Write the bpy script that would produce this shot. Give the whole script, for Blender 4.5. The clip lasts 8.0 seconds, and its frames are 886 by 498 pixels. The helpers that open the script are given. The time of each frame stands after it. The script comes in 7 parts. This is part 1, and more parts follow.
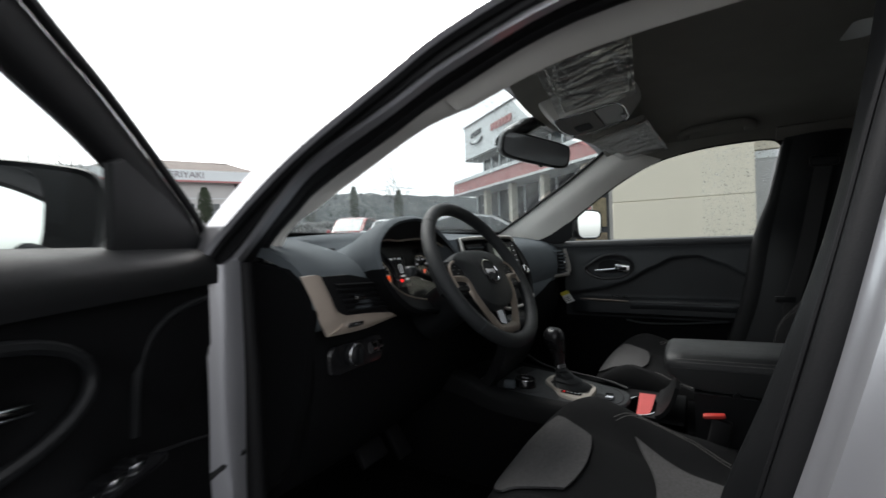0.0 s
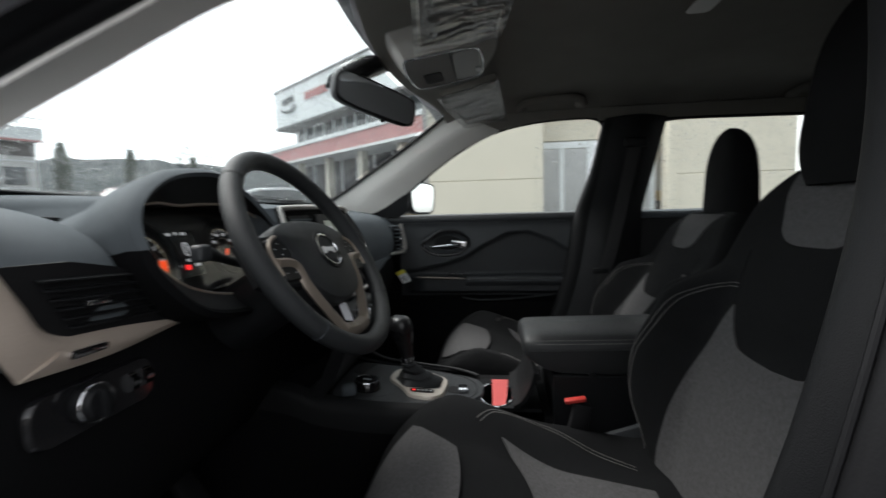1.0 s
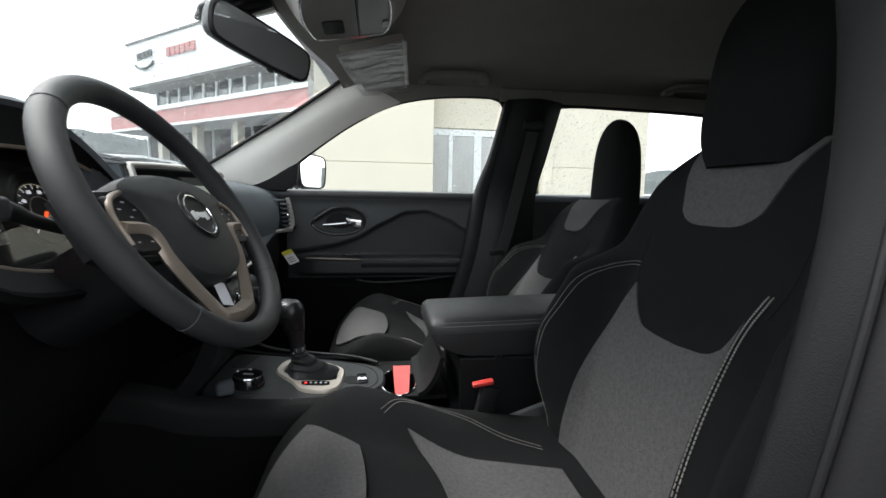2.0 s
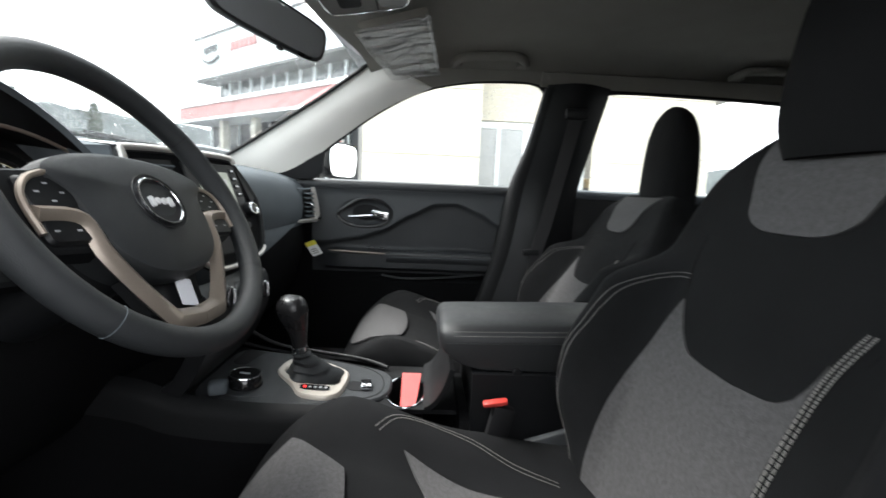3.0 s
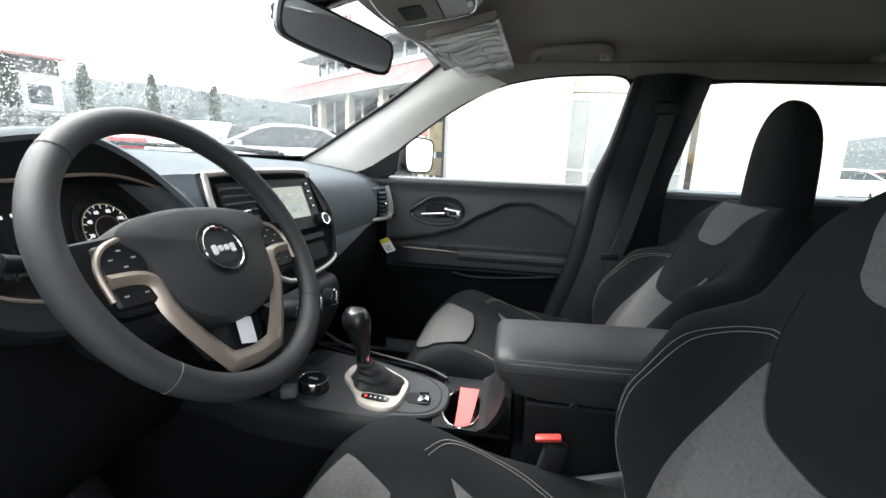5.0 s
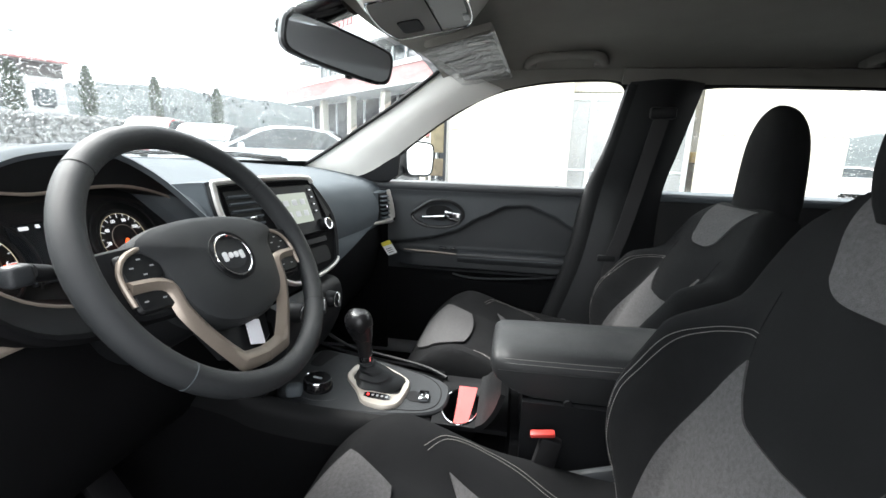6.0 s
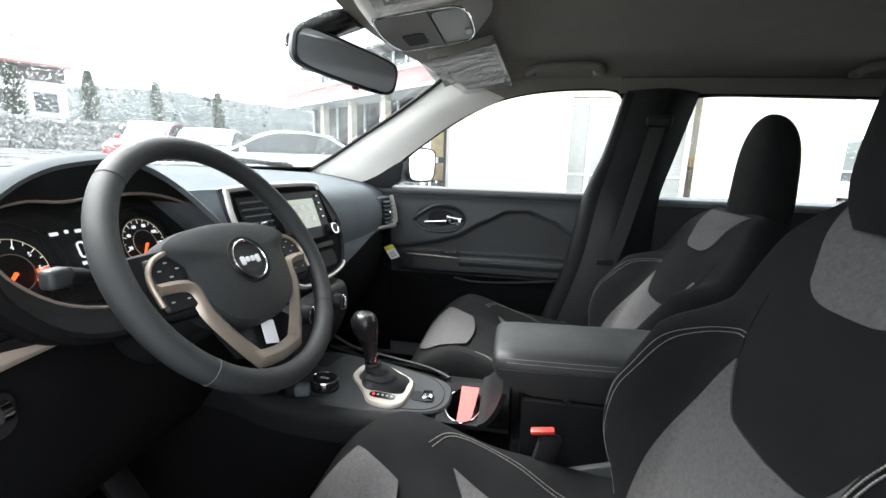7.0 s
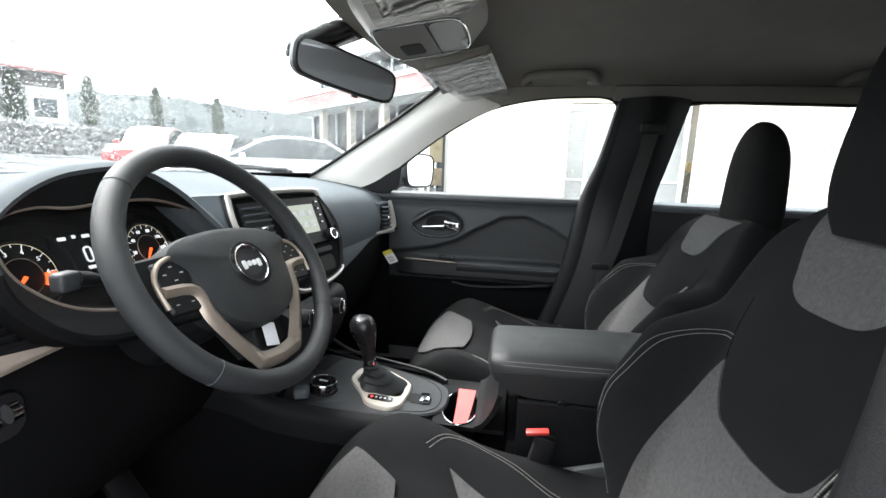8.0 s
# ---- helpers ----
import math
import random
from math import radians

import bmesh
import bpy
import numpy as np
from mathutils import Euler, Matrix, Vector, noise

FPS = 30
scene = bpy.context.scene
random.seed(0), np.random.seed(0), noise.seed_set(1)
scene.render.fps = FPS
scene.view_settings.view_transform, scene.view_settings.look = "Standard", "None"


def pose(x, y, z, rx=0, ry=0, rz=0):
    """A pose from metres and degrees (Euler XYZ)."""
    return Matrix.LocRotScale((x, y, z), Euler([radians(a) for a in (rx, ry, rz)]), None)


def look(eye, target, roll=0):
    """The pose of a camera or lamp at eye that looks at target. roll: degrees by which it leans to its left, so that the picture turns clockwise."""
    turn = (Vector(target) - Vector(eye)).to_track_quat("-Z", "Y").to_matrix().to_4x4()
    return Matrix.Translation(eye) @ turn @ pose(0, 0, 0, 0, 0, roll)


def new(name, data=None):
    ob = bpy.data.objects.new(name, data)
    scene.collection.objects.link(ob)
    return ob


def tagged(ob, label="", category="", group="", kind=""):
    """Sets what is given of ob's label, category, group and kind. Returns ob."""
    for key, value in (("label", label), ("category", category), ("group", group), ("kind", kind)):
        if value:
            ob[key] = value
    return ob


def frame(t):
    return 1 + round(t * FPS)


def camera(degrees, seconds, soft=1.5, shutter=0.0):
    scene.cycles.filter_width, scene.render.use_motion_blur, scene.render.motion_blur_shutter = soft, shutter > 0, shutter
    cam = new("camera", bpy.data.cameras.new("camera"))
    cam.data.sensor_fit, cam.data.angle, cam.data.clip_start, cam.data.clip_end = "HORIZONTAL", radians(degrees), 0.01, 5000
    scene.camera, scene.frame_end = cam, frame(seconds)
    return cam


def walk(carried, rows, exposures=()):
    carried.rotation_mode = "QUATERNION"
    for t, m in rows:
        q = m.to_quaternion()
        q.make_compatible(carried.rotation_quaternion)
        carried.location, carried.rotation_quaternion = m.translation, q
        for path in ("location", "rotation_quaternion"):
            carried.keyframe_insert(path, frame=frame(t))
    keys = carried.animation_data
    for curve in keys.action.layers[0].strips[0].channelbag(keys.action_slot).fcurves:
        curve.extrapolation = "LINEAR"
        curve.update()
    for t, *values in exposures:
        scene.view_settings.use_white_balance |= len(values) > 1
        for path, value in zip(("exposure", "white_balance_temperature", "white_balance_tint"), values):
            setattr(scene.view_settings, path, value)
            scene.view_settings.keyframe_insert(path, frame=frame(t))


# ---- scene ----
cam = camera(91.3, 8.0, shutter=0.5)
PATH = [
    (0, (-1.306, 0.15, 1.126), (0.422, 1.156, 1.092), -2.2),
    (0.5, (-1.176, 0.2, 1.117), (0.681, 0.939, 1.041), -1.3),
    (1, (-1.077, 0.293, 1.109), (0.904, 0.516, 0.946), -1.5),
    (1.5, (-1.031, 0.345, 1.103), (0.946, 0.137, 0.887), -0.0),
    (1.7, (-1.015, 0.343, 1.092), (0.949, 0.047, 0.857), 1.0),
    (2.8, (-0.91, 0.276, 1.077), (1.062, 0.078, 0.81), 2.3),
    (3, (-0.891, 0.259, 1.081), (1.089, 0.174, 0.812), 2.5),
    (3.5, (-0.87, 0.234, 1.092), (1.105, 0.396, 0.817), 1.6),
    (4, (-0.86, 0.223, 1.119), (1.095, 0.491, 0.788), 2.4),
    (4.5, (-0.852, 0.22, 1.152), (1.087, 0.507, 0.758), 2.7),
    (6, (-0.887, 0.2, 1.189), (1.047, 0.51, 0.783), 1.9),
    (6.5, (-0.908, 0.201, 1.191), (1.025, 0.514, 0.785), 1.8),
    (7, (-0.921, 0.202, 1.196), (1.017, 0.513, 0.808), 1.9),
    (7.5, (-0.931, 0.199, 1.198), (1.009, 0.504, 0.819), 2.0),
    (8, (-0.939, 0.195, 1.199), (1.003, 0.502, 0.834), 1.9),
]
EXPOSURES = [(0.0, 1.44), (0.5, 1.64), (1.0, 1.72), (1.7, 2.18), (2.8, 2.93), (4.5, 3.30), (8.0, 3.45)]
walk(cam, [(t, look(eye, target, roll)) for t, eye, target, roll in PATH], EXPOSURES)

# ---- world and sun ----
world = bpy.data.worlds.new("overcast_sky")
scene.world = world
world.use_nodes = True
wn = world.node_tree.nodes
wl = world.node_tree.links
sky = wn.new("ShaderNodeTexSky")
sky.sky_type, sky.sun_disc = "NISHITA", False
sky.sun_elevation, sky.sun_rotation = radians(55), radians(15)
sky.air_density, sky.dust_density, sky.ozone_density = 1.0, 1.5, 1.0
grey_sky = wn.new("ShaderNodeHueSaturation")
grey_sky.inputs["Saturation"].default_value = 0.12
wl.new(sky.outputs["Color"], grey_sky.inputs["Color"])
wl.new(grey_sky.outputs["Color"], wn["Background"].inputs["Color"])
wn["Background"].inputs["Strength"].default_value = 0.15
sun = new("sun", bpy.data.lights.new("sun", "SUN"))
sun.data.energy, sun.data.angle, sun.data.color = 1.4, radians(30), (1.0, 0.98, 0.95)
sun.matrix_world = look((9, 33, 50), (0, 0, 0))


# ---- helpers for building ----
def thing(name, label, category, loc=(0, 0, 0), group="", kind=""):
    ob = new(name)
    ob.empty_display_size = 0.05
    ob.location = loc
    ob["origin"] = tuple(loc)
    return tagged(ob, label, category, group, kind)


def root(ob):
    while ob.parent:
        ob = ob.parent
    return ob


def part(name, bm, material, parent, label="", smooth=True):
    """One mesh under a thing or a part; its vertices are given in world places."""
    bmesh.ops.recalc_face_normals(bm, faces=bm.faces)
    o = Vector(root(parent)["origin"])
    bmesh.ops.translate(bm, verts=bm.verts, vec=-o)
    me = bpy.data.meshes.new(name)
    bm.to_mesh(me)
    bm.free()
    me.materials.append(material)
    if smooth:
        me.shade_smooth()
        me.set_sharp_from_angle(angle=radians(38))
    ob = new(name, me)
    ob.parent = parent
    if label:
        ob["label"] = label
    return ob


def solid(name, bm, material, label, category, kind="", group="", smooth=True):
    """A thing that is one mesh, in world places."""
    bmesh.ops.recalc_face_normals(bm, faces=bm.faces)
    me = bpy.data.meshes.new(name)
    bm.to_mesh(me)
    bm.free()
    me.materials.append(material)
    if smooth:
        me.shade_smooth()
        me.set_sharp_from_angle(angle=radians(38))
    ob = new(name, me)
    ob["origin"] = (0, 0, 0)
    return tagged(ob, label, category, group, kind)


def curve(pts, u):
    """The point at u (0 to 1) of a smooth line through pts."""
    n = len(pts) - 1
    k = min(int(u * n), n - 1)
    f = u * n - k
    p = [Vector(pts[max(0, min(n, k + d))]) for d in (-1, 0, 1, 2)]
    return 0.5 * (2 * p[1] + (p[2] - p[0]) * f + (2 * p[0] - 5 * p[1] + 4 * p[2] - p[3]) * f * f + (3 * p[1] - p[0] - 3 * p[2] + p[3]) * f ** 3)


def samples(pts, n):
    return [curve(pts, i / n) for i in range(n + 1)]


def surf(f, nu, nv, th=0.004, bm=None):
    """A sheet f(u, v) with thickness."""
    bm = bm or bmesh.new()
    P = [[Vector(f(i / nu, j / nv)) for j in range(nv + 1)] for i in range(nu + 1)]
    N = [[None] * (nv + 1) for i in range(nu + 1)]
    for i in range(nu + 1):
        for j in range(nv + 1):
            a = P[min(i + 1, nu)][j] - P[max(i - 1, 0)][j]
            b = P[i][min(j + 1, nv)] - P[i][max(j - 1, 0)]
            c = a.cross(b)
            N[i][j] = c.normalized() if c.length > 1e-12 else Vector((0, 0, 1))
    A = [[bm.verts.new(P[i][j]) for j in range(nv + 1)] for i in range(nu + 1)]
    B = [[bm.verts.new(P[i][j] - N[i][j] * th) for j in range(nv + 1)] for i in range(nu + 1)]
    for i in range(nu):
        for j in range(nv):
            bm.faces.new((A[i][j], A[i + 1][j], A[i + 1][j + 1], A[i][j + 1]))
            bm.faces.new((B[i][j], B[i][j + 1], B[i + 1][j + 1], B[i + 1][j]))
    for i in range(nu):
        bm.faces.new((A[i][0], B[i][0], B[i + 1][0], A[i + 1][0]))
        bm.faces.new((A[i][nv], A[i + 1][nv], B[i + 1][nv], B[i][nv]))
    for j in range(nv):
        bm.faces.new((A[0][j], A[0][j + 1], B[0][j + 1], B[0][j]))
        bm.faces.new((A[nu][j], B[nu][j], B[nu][j + 1], A[nu][j + 1]))
    return bm


def ruled(curves, nu=24, nv=8, th=0.004, bm=None):
    """A sheet that passes smoothly over several long lines."""
    return surf(lambda u, v: curve([curve(c, u) for c in curves], v), nu, nv, th, bm)


def loft(rings, bm=None, cap=True, closed=False):
    bm = bm or bmesh.new()
    R = [[bm.verts.new(p) for p in ring] for ring in rings]
    m = len(R[0])
    for a, b in zip(R, R[1:] + (R[:1] if closed else [])):
        for k in range(m):
            bm.faces.new((a[k], a[(k + 1) % m], b[(k + 1) % m], b[k]))
    if cap and not closed:
        bm.faces.new(R[0][::-1])
        bm.faces.new(R[-1])
    return bm


def tube(pts, r, n=10, closed=False, bm=None, flat=1.0):
    """A round bar along pts; r a number or one for each point."""
    pts = [Vector(p) for p in pts]
    rr = r if isinstance(r, (list, tuple)) else [r] * len(pts)
    rings = []
    side = None
    for i, p in enumerate(pts):
        if closed:
            d = pts[(i + 1) % len(pts)] - pts[i - 1]
        else:
            d = pts[min(i + 1, len(pts) - 1)] - pts[max(i - 1, 0)]
        d.normalize()
        if side is None:
            side = d.orthogonal().normalized()
        side = (side - d * side.dot(d)).normalized()
        up = d.cross(side)
        rings.append([p + rr[i] * (math.cos(a) * side + flat * math.sin(a) * up) for a in (2 * math.pi * k / n for k in range(n))])
    return loft(rings, bm, closed=closed)


def rbox(c, s, r=0.01, m=None, seg=2, bm=None):
    """A box with rounded edges: centre, sizes, radius, and a turn m about its centre."""
    b = bmesh.new()
    bmesh.ops.create_cube(b, size=1.0)
    bmesh.ops.scale(b, verts=b.verts, vec=s)
    if r > 0:
        bmesh.ops.bevel(b, geom=list(b.edges), offset=min(r, 0.49 * min(s)), segments=seg, profile=0.5, affect="EDGES")
    if m is not None:
        bmesh.ops.transform(b, matrix=m, verts=b.verts)
    bmesh.ops.translate(b, verts=b.verts, vec=c)
    return join(bm, b)


def join(bm, b):
    if bm is None:
        return b
    me = bpy.data.meshes.new("tmp")
    b.to_mesh(me)
    b.free()
    bm.from_mesh(me)
    bpy.data.meshes.remove(me)
    return bm


def cone(c, axis, r0, r1, h, n=24, bm=None, bevel=0.0):
    """A drum from c along axis: radii r0 and r1, height h."""
    axis = Vector(axis).normalized()
    side = axis.orthogonal().normalized()
    up = axis.cross(side)
    c = Vector(c)
    prof = [(r0 - bevel, 0), (r0, bevel), (r1, h - bevel), (r1 - bevel, h)] if bevel else [(r0, 0), (r1, h)]
    return loft([[c + axis * z + r * (math.cos(a) * side + math.sin(a) * up) for a in (2 * math.pi * k / n for k in range(n))] for r, z in prof], bm)


def prism(poly, to3d, depth, r=0.0, bm=None):
    """A flat outline (a, b) raised by depth; to3d(a, b, h) lays it into the world. r: a chamfer of the raised edge."""
    def inset(k):
        c = Vector((sum(p[0] for p in poly) / len(poly), sum(p[1] for p in poly) / len(poly)))
        out = []
        for a, b in poly:
            d = Vector((a, b)) - c
            out.append(c + d * max(0.0, 1 - k / max(d.length, 1e-6)))
        return out
    rings = [[Vector(to3d(a, b, 0)) for a, b in poly]]
    if r:
        rings.append([Vector(to3d(a, b, depth - r)) for a, b in poly])
        rings.append([Vector(to3d(a, b, depth)) for a, b in inset(r)])
    else:
        rings.append([Vector(to3d(a, b, depth)) for a, b in poly])
    return loft(rings, bm)


def rounded(w, h, r, n=5):
    """The outline of a rounded rectangle about the middle."""
    out = []
    for cx, cy, a0 in ((w / 2 - r, h / 2 - r, 0), (-w / 2 + r, h / 2 - r, 90), (-w / 2 + r, -h / 2 + r, 180), (w / 2 - r, -h / 2 + r, 270)):
        for k in range(n + 1):
            a = radians(a0 + 90 * k / n)
            out.append((cx + r * math.cos(a), cy + r * math.sin(a)))
    return out


def mirror_x(bm):
    bmesh.ops.scale(bm, verts=bm.verts, vec=(-1, 1, 1))
    bmesh.ops.reverse_faces(bm, faces=bm.faces)
    return bm


def text_mesh(body, size, to3d, depth=0.0006, bm=None):
    """Raised letters in the built-in font; to3d(a, b, h) lays them in place."""
    cu = bpy.data.curves.new("letters", "FONT")
    cu.body, cu.size, cu.extrude, cu.align_x, cu.align_y = body, size, depth, "CENTER", "CENTER"
    ob = bpy.data.objects.new("letters", cu)
    me = bpy.data.meshes.new_from_object(ob)
    b = bmesh.new()
    b.from_mesh(me)
    for v in b.verts:
        v.co = to3d(v.co.x, v.co.y, v.co.z)
    bpy.data.objects.remove(ob)
    bpy.data.curves.remove(cu)
    bpy.data.meshes.remove(me)
    return join(bm, b)


# ---- materials ----
def mat(name, col, rough=0.5, metal=0.0, grain=0.0, gscale=400.0, var=0.0, vscale=6.0, vcol=None, coat=0.0, spec=0.5, rvar=0.0):
    """A surface with colour clouds (var, vscale), fine relief (grain, gscale) and uneven gloss (rvar)."""
    m = bpy.data.materials.new(name)
    m.use_nodes = True
    nt = m.node_tree
    b = nt.nodes["Principled BSDF"]
    b.inputs["Base Color"].default_value = (*col, 1)
    b.inputs["Roughness"].default_value = rough
    b.inputs["Metallic"].default_value = metal
    b.inputs["Specular IOR Level"].default_value = spec
    b.inputs["Coat Weight"].default_value = coat
    b.inputs["Coat Roughness"].default_value = 0.08
    tc = nt.nodes.new("ShaderNodeTexCoord")

    def noise_at(scale, detail=4.0):
        t = nt.nodes.new("ShaderNodeTexNoise")
        t.inputs["Scale"].default_value = scale
        t.inputs["Detail"].default_value = detail
        nt.links.new(tc.outputs["Object"], t.inputs["Vector"])
        return t
    if var > 0:
        n1, n2 = noise_at(vscale, 6.0), noise_at(gscale, 3.0)
        add = nt.nodes.new("ShaderNodeMath")
        add.operation = "ADD"
        nt.links.new(n1.outputs["Fac"], add.inputs[0])
        nt.links.new(n2.outputs["Fac"], add.inputs[1])
        ramp = nt.nodes.new("ShaderNodeMapRange")
        ramp.inputs["From Min"].default_value, ramp.inputs["From Max"].default_value = 0.6, 1.4
        nt.links.new(add.outputs[0], ramp.inputs["Value"])
        mix = nt.nodes.new("ShaderNodeMix")
        mix.data_type = "RGBA"
        lo = vcol or tuple(max(0.0, c * (1 - var)) for c in col)
        hi = tuple(min(1.0, c * (1 + var)) for c in col)
        mix.inputs["A"].default_value, mix.inputs["B"].default_value = (*lo, 1), (*hi, 1)
        nt.links.new(ramp.outputs["Result"], mix.inputs["Factor"])
        nt.links.new(mix.outputs["Result"], b.inputs["Base Color"])
    if rvar > 0:
        n3 = noise_at(vscale * 1.7, 5.0)
        rr = nt.nodes.new("ShaderNodeMapRange")
        rr.inputs["To Min"].default_value, rr.inputs["To Max"].default_value = max(0.02, rough - rvar), min(1.0, rough + rvar)
        rr.inputs["From Min"].default_value, rr.inputs["From Max"].default_value = 0.3, 0.7
        nt.links.new(n3.outputs["Fac"], rr.inputs["Value"])
        nt.links.new(rr.outputs["Result"], b.inputs["Roughness"])
    if grain > 0:
        n4 = noise_at(gscale, 2.0)
        bump = nt.nodes.new("ShaderNodeBump")
        bump.inputs["Strength"].default_value = grain
        bump.inputs["Distance"].default_value = 0.002
        nt.links.new(n4.outputs["Fac"], bump.inputs["Height"])
        nt.links.new(bump.outputs["Normal"], b.inputs["Normal"])
    return m


def glow(name, col, strength):
    m = mat(name, col, 0.4)
    b = m.node_tree.nodes["Principled BSDF"]
    b.inputs["Emission Color"].default_value = (*col, 1)
    b.inputs["Emission Strength"].default_value = strength
    return m


def pane_glass(name, tint=(1, 1, 1), gloss=0.06):
    m = bpy.data.materials.new(name)
    m.use_nodes = True
    nt = m.node_tree
    nt.nodes.remove(nt.nodes["Principled BSDF"])
    tr, gl, mx, fr, pw = (nt.nodes.new("ShaderNode" + k) for k in ("BsdfTransparent", "BsdfGlossy", "MixShader", "LayerWeight", "Math"))
    tr.inputs["Color"].default_value = (*tint, 1)
    gl.inputs["Roughness"].default_value = 0.0
    fr.inputs["Blend"].default_value = 0.5
    pw.operation, pw.use_clamp = "MULTIPLY_ADD", True
    nt.links.new(fr.outputs["Facing"], pw.inputs[0])
    pw.inputs[1].default_value, pw.inputs[2].default_value = gloss, 0.01
    nt.links.new(pw.outputs[0], mx.inputs[0])
    nt.links.new(tr.outputs[0], mx.inputs[1])
    nt.links.new(gl.outputs[0], mx.inputs[2])
    nt.links.new(mx.outputs[0], nt.nodes["Material Output"].inputs["Surface"])
    return m


def water_drop(name):
    m = mat(name, (1, 1, 1), 0.0)
    b = m.node_tree.nodes["Principled BSDF"]
    b.inputs["Transmission Weight"].default_value = 1.0
    b.inputs["IOR"].default_value = 1.33
    return m


PLASTIC = mat("black_grained_plastic", (0.0068, 0.00736, 0.00832), 0.5, grain=0.08, gscale=900, var=0.15, rvar=0.06, spec=0.28)
SOFT = mat("soft_touch_dash", (0.0935, 0.106, 0.116), 0.68, grain=0.3, gscale=1100, var=0.12, rvar=0.05, spec=0.06)
VINYL = mat("black_stitched_vinyl", (0.0203, 0.0226, 0.025), 0.5, grain=0.3, gscale=800, var=0.12, rvar=0.06)
FABRIC = mat("black_woven_fabric", (0.00845, 0.00872, 0.00937), 0.95, grain=0.6, gscale=1600, var=0.35, vscale=9, spec=0.15)
GREY = mat("grey_melange_fabric", (0.0748, 0.0737, 0.0748), 0.95, grain=0.6, gscale=700, var=0.30, vscale=160, spec=0.15)
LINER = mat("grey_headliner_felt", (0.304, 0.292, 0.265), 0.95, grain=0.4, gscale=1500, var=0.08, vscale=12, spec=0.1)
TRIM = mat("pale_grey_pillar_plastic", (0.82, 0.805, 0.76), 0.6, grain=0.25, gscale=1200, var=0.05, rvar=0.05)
SATIN = mat("pale_satin_trim", (0.60, 0.58, 0.545), 0.35, metal=0.4, var=0.05, vscale=20, rvar=0.05)
CHAMPAGNE = mat("champagne_satin_trim", (0.294, 0.248, 0.207), 0.38, metal=0.55, var=0.06, vscale=20, rvar=0.05)
# Paler, more matt copy of CHAMPAGNE; the sky's reflection is put into its colour.
CHAMPDASH = mat("sky_lit_champagne_trim", (0.442, 0.374, 0.315), 0.4, metal=0.3, var=0.06, vscale=20, rvar=0.05)
GEARTRIM = mat("pale_champagne_gear_frame", (0.52, 0.475, 0.42), 0.42, metal=0.35, var=0.06, vscale=20, rvar=0.05)
CHROME = mat("bright_chrome", (0.75, 0.76, 0.78), 0.08, metal=1.0, rvar=0.04)
SILVER = mat("silver_metallic_paint", (0.42, 0.42, 0.445), 0.30, metal=0.6, coat=0.8, var=0.05, vscale=3, gscale=2500)
RUBBER = mat("black_rubber_seal", (0.00765, 0.00765, 0.0085), 0.6, grain=0.1, var=0.2, spec=0.25)
# Black carpet, taken darker still to hold the footwell's shade.
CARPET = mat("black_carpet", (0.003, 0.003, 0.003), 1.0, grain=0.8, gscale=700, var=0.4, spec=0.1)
GLOSSBLACK = mat("gloss_black_plastic", (0.01, 0.01, 0.011), 0.12, rvar=0.05)
LEATHER = mat("black_leather_rim", (0.0164, 0.0185, 0.0202), 0.55, grain=0.42, gscale=1300, var=0.18, rvar=0.1, spec=0.4)
THREAD = mat("pale_grey_thread", (0.255, 0.246, 0.234), 0.8, var=0.2)
RED = mat("red_buckle_plastic", (0.55, 0.05, 0.04), 0.4, var=0.1)
GLASS = pane_glass("clear_car_glass", (0.93, 0.95, 0.94))
WETGLASS = pane_glass("wet_windscreen_glass", (0.76, 0.79, 0.79))
wet = WETGLASS.node_tree
veil, blend = wet.nodes.new("ShaderNodeBsdfTranslucent"), wet.nodes.new("ShaderNodeMixShader")
veil.inputs["Color"].default_value = (0.9, 0.92, 0.93, 1)
blend.inputs[0].default_value = 0.004
wet.links.new(wet.nodes["Mix Shader"].outputs[0], blend.inputs[1])
wet.links.new(veil.outputs[0], blend.inputs[2])
wet.links.new(blend.outputs[0], wet.nodes["Material Output"].inputs["Surface"])
DROP = water_drop("rain_water")
PALE = mat("pale_print", (0.62, 0.63, 0.64), 0.4, var=0.05)
# Darker than PLASTIC: shade low in the cabin is put into the colour.
LOWBLACK = mat("shade_darkened_matt_plastic", (0.0052, 0.0053, 0.0058), 0.8, grain=0.25, gscale=900, var=0.2, spec=0.06)
DOORGREY = mat("dark_grey_door_vinyl", (0.044, 0.0485, 0.052), 0.5, grain=0.3, gscale=1000, var=0.1, rvar=0.05)
PILLARGREY = mat("dark_grey_pillar_plastic", (0.00765, 0.00796, 0.00857), 0.55, grain=0.2, gscale=900, var=0.12, rvar=0.05, spec=0.15)
KNOB = mat("smooth_black_knob", (0.0111, 0.0111, 0.0119), 0.3, grain=0.15, gscale=900, rvar=0.06)
CONSOLEGREY = mat("pale_grey_console_plastic", (0.60, 0.585, 0.55), 0.55, grain=0.2, gscale=1200, var=0.06, rvar=0.05)
LENSGREY = mat("grey_lamp_lens", (0.16, 0.16, 0.155), 0.3, var=0.05)
MARK = mat("grey_print", (0.35, 0.36, 0.37), 0.5, var=0.1)
MIRROR = mat("mirror_silver", (0.8, 0.82, 0.83), 0.02, metal=1.0)

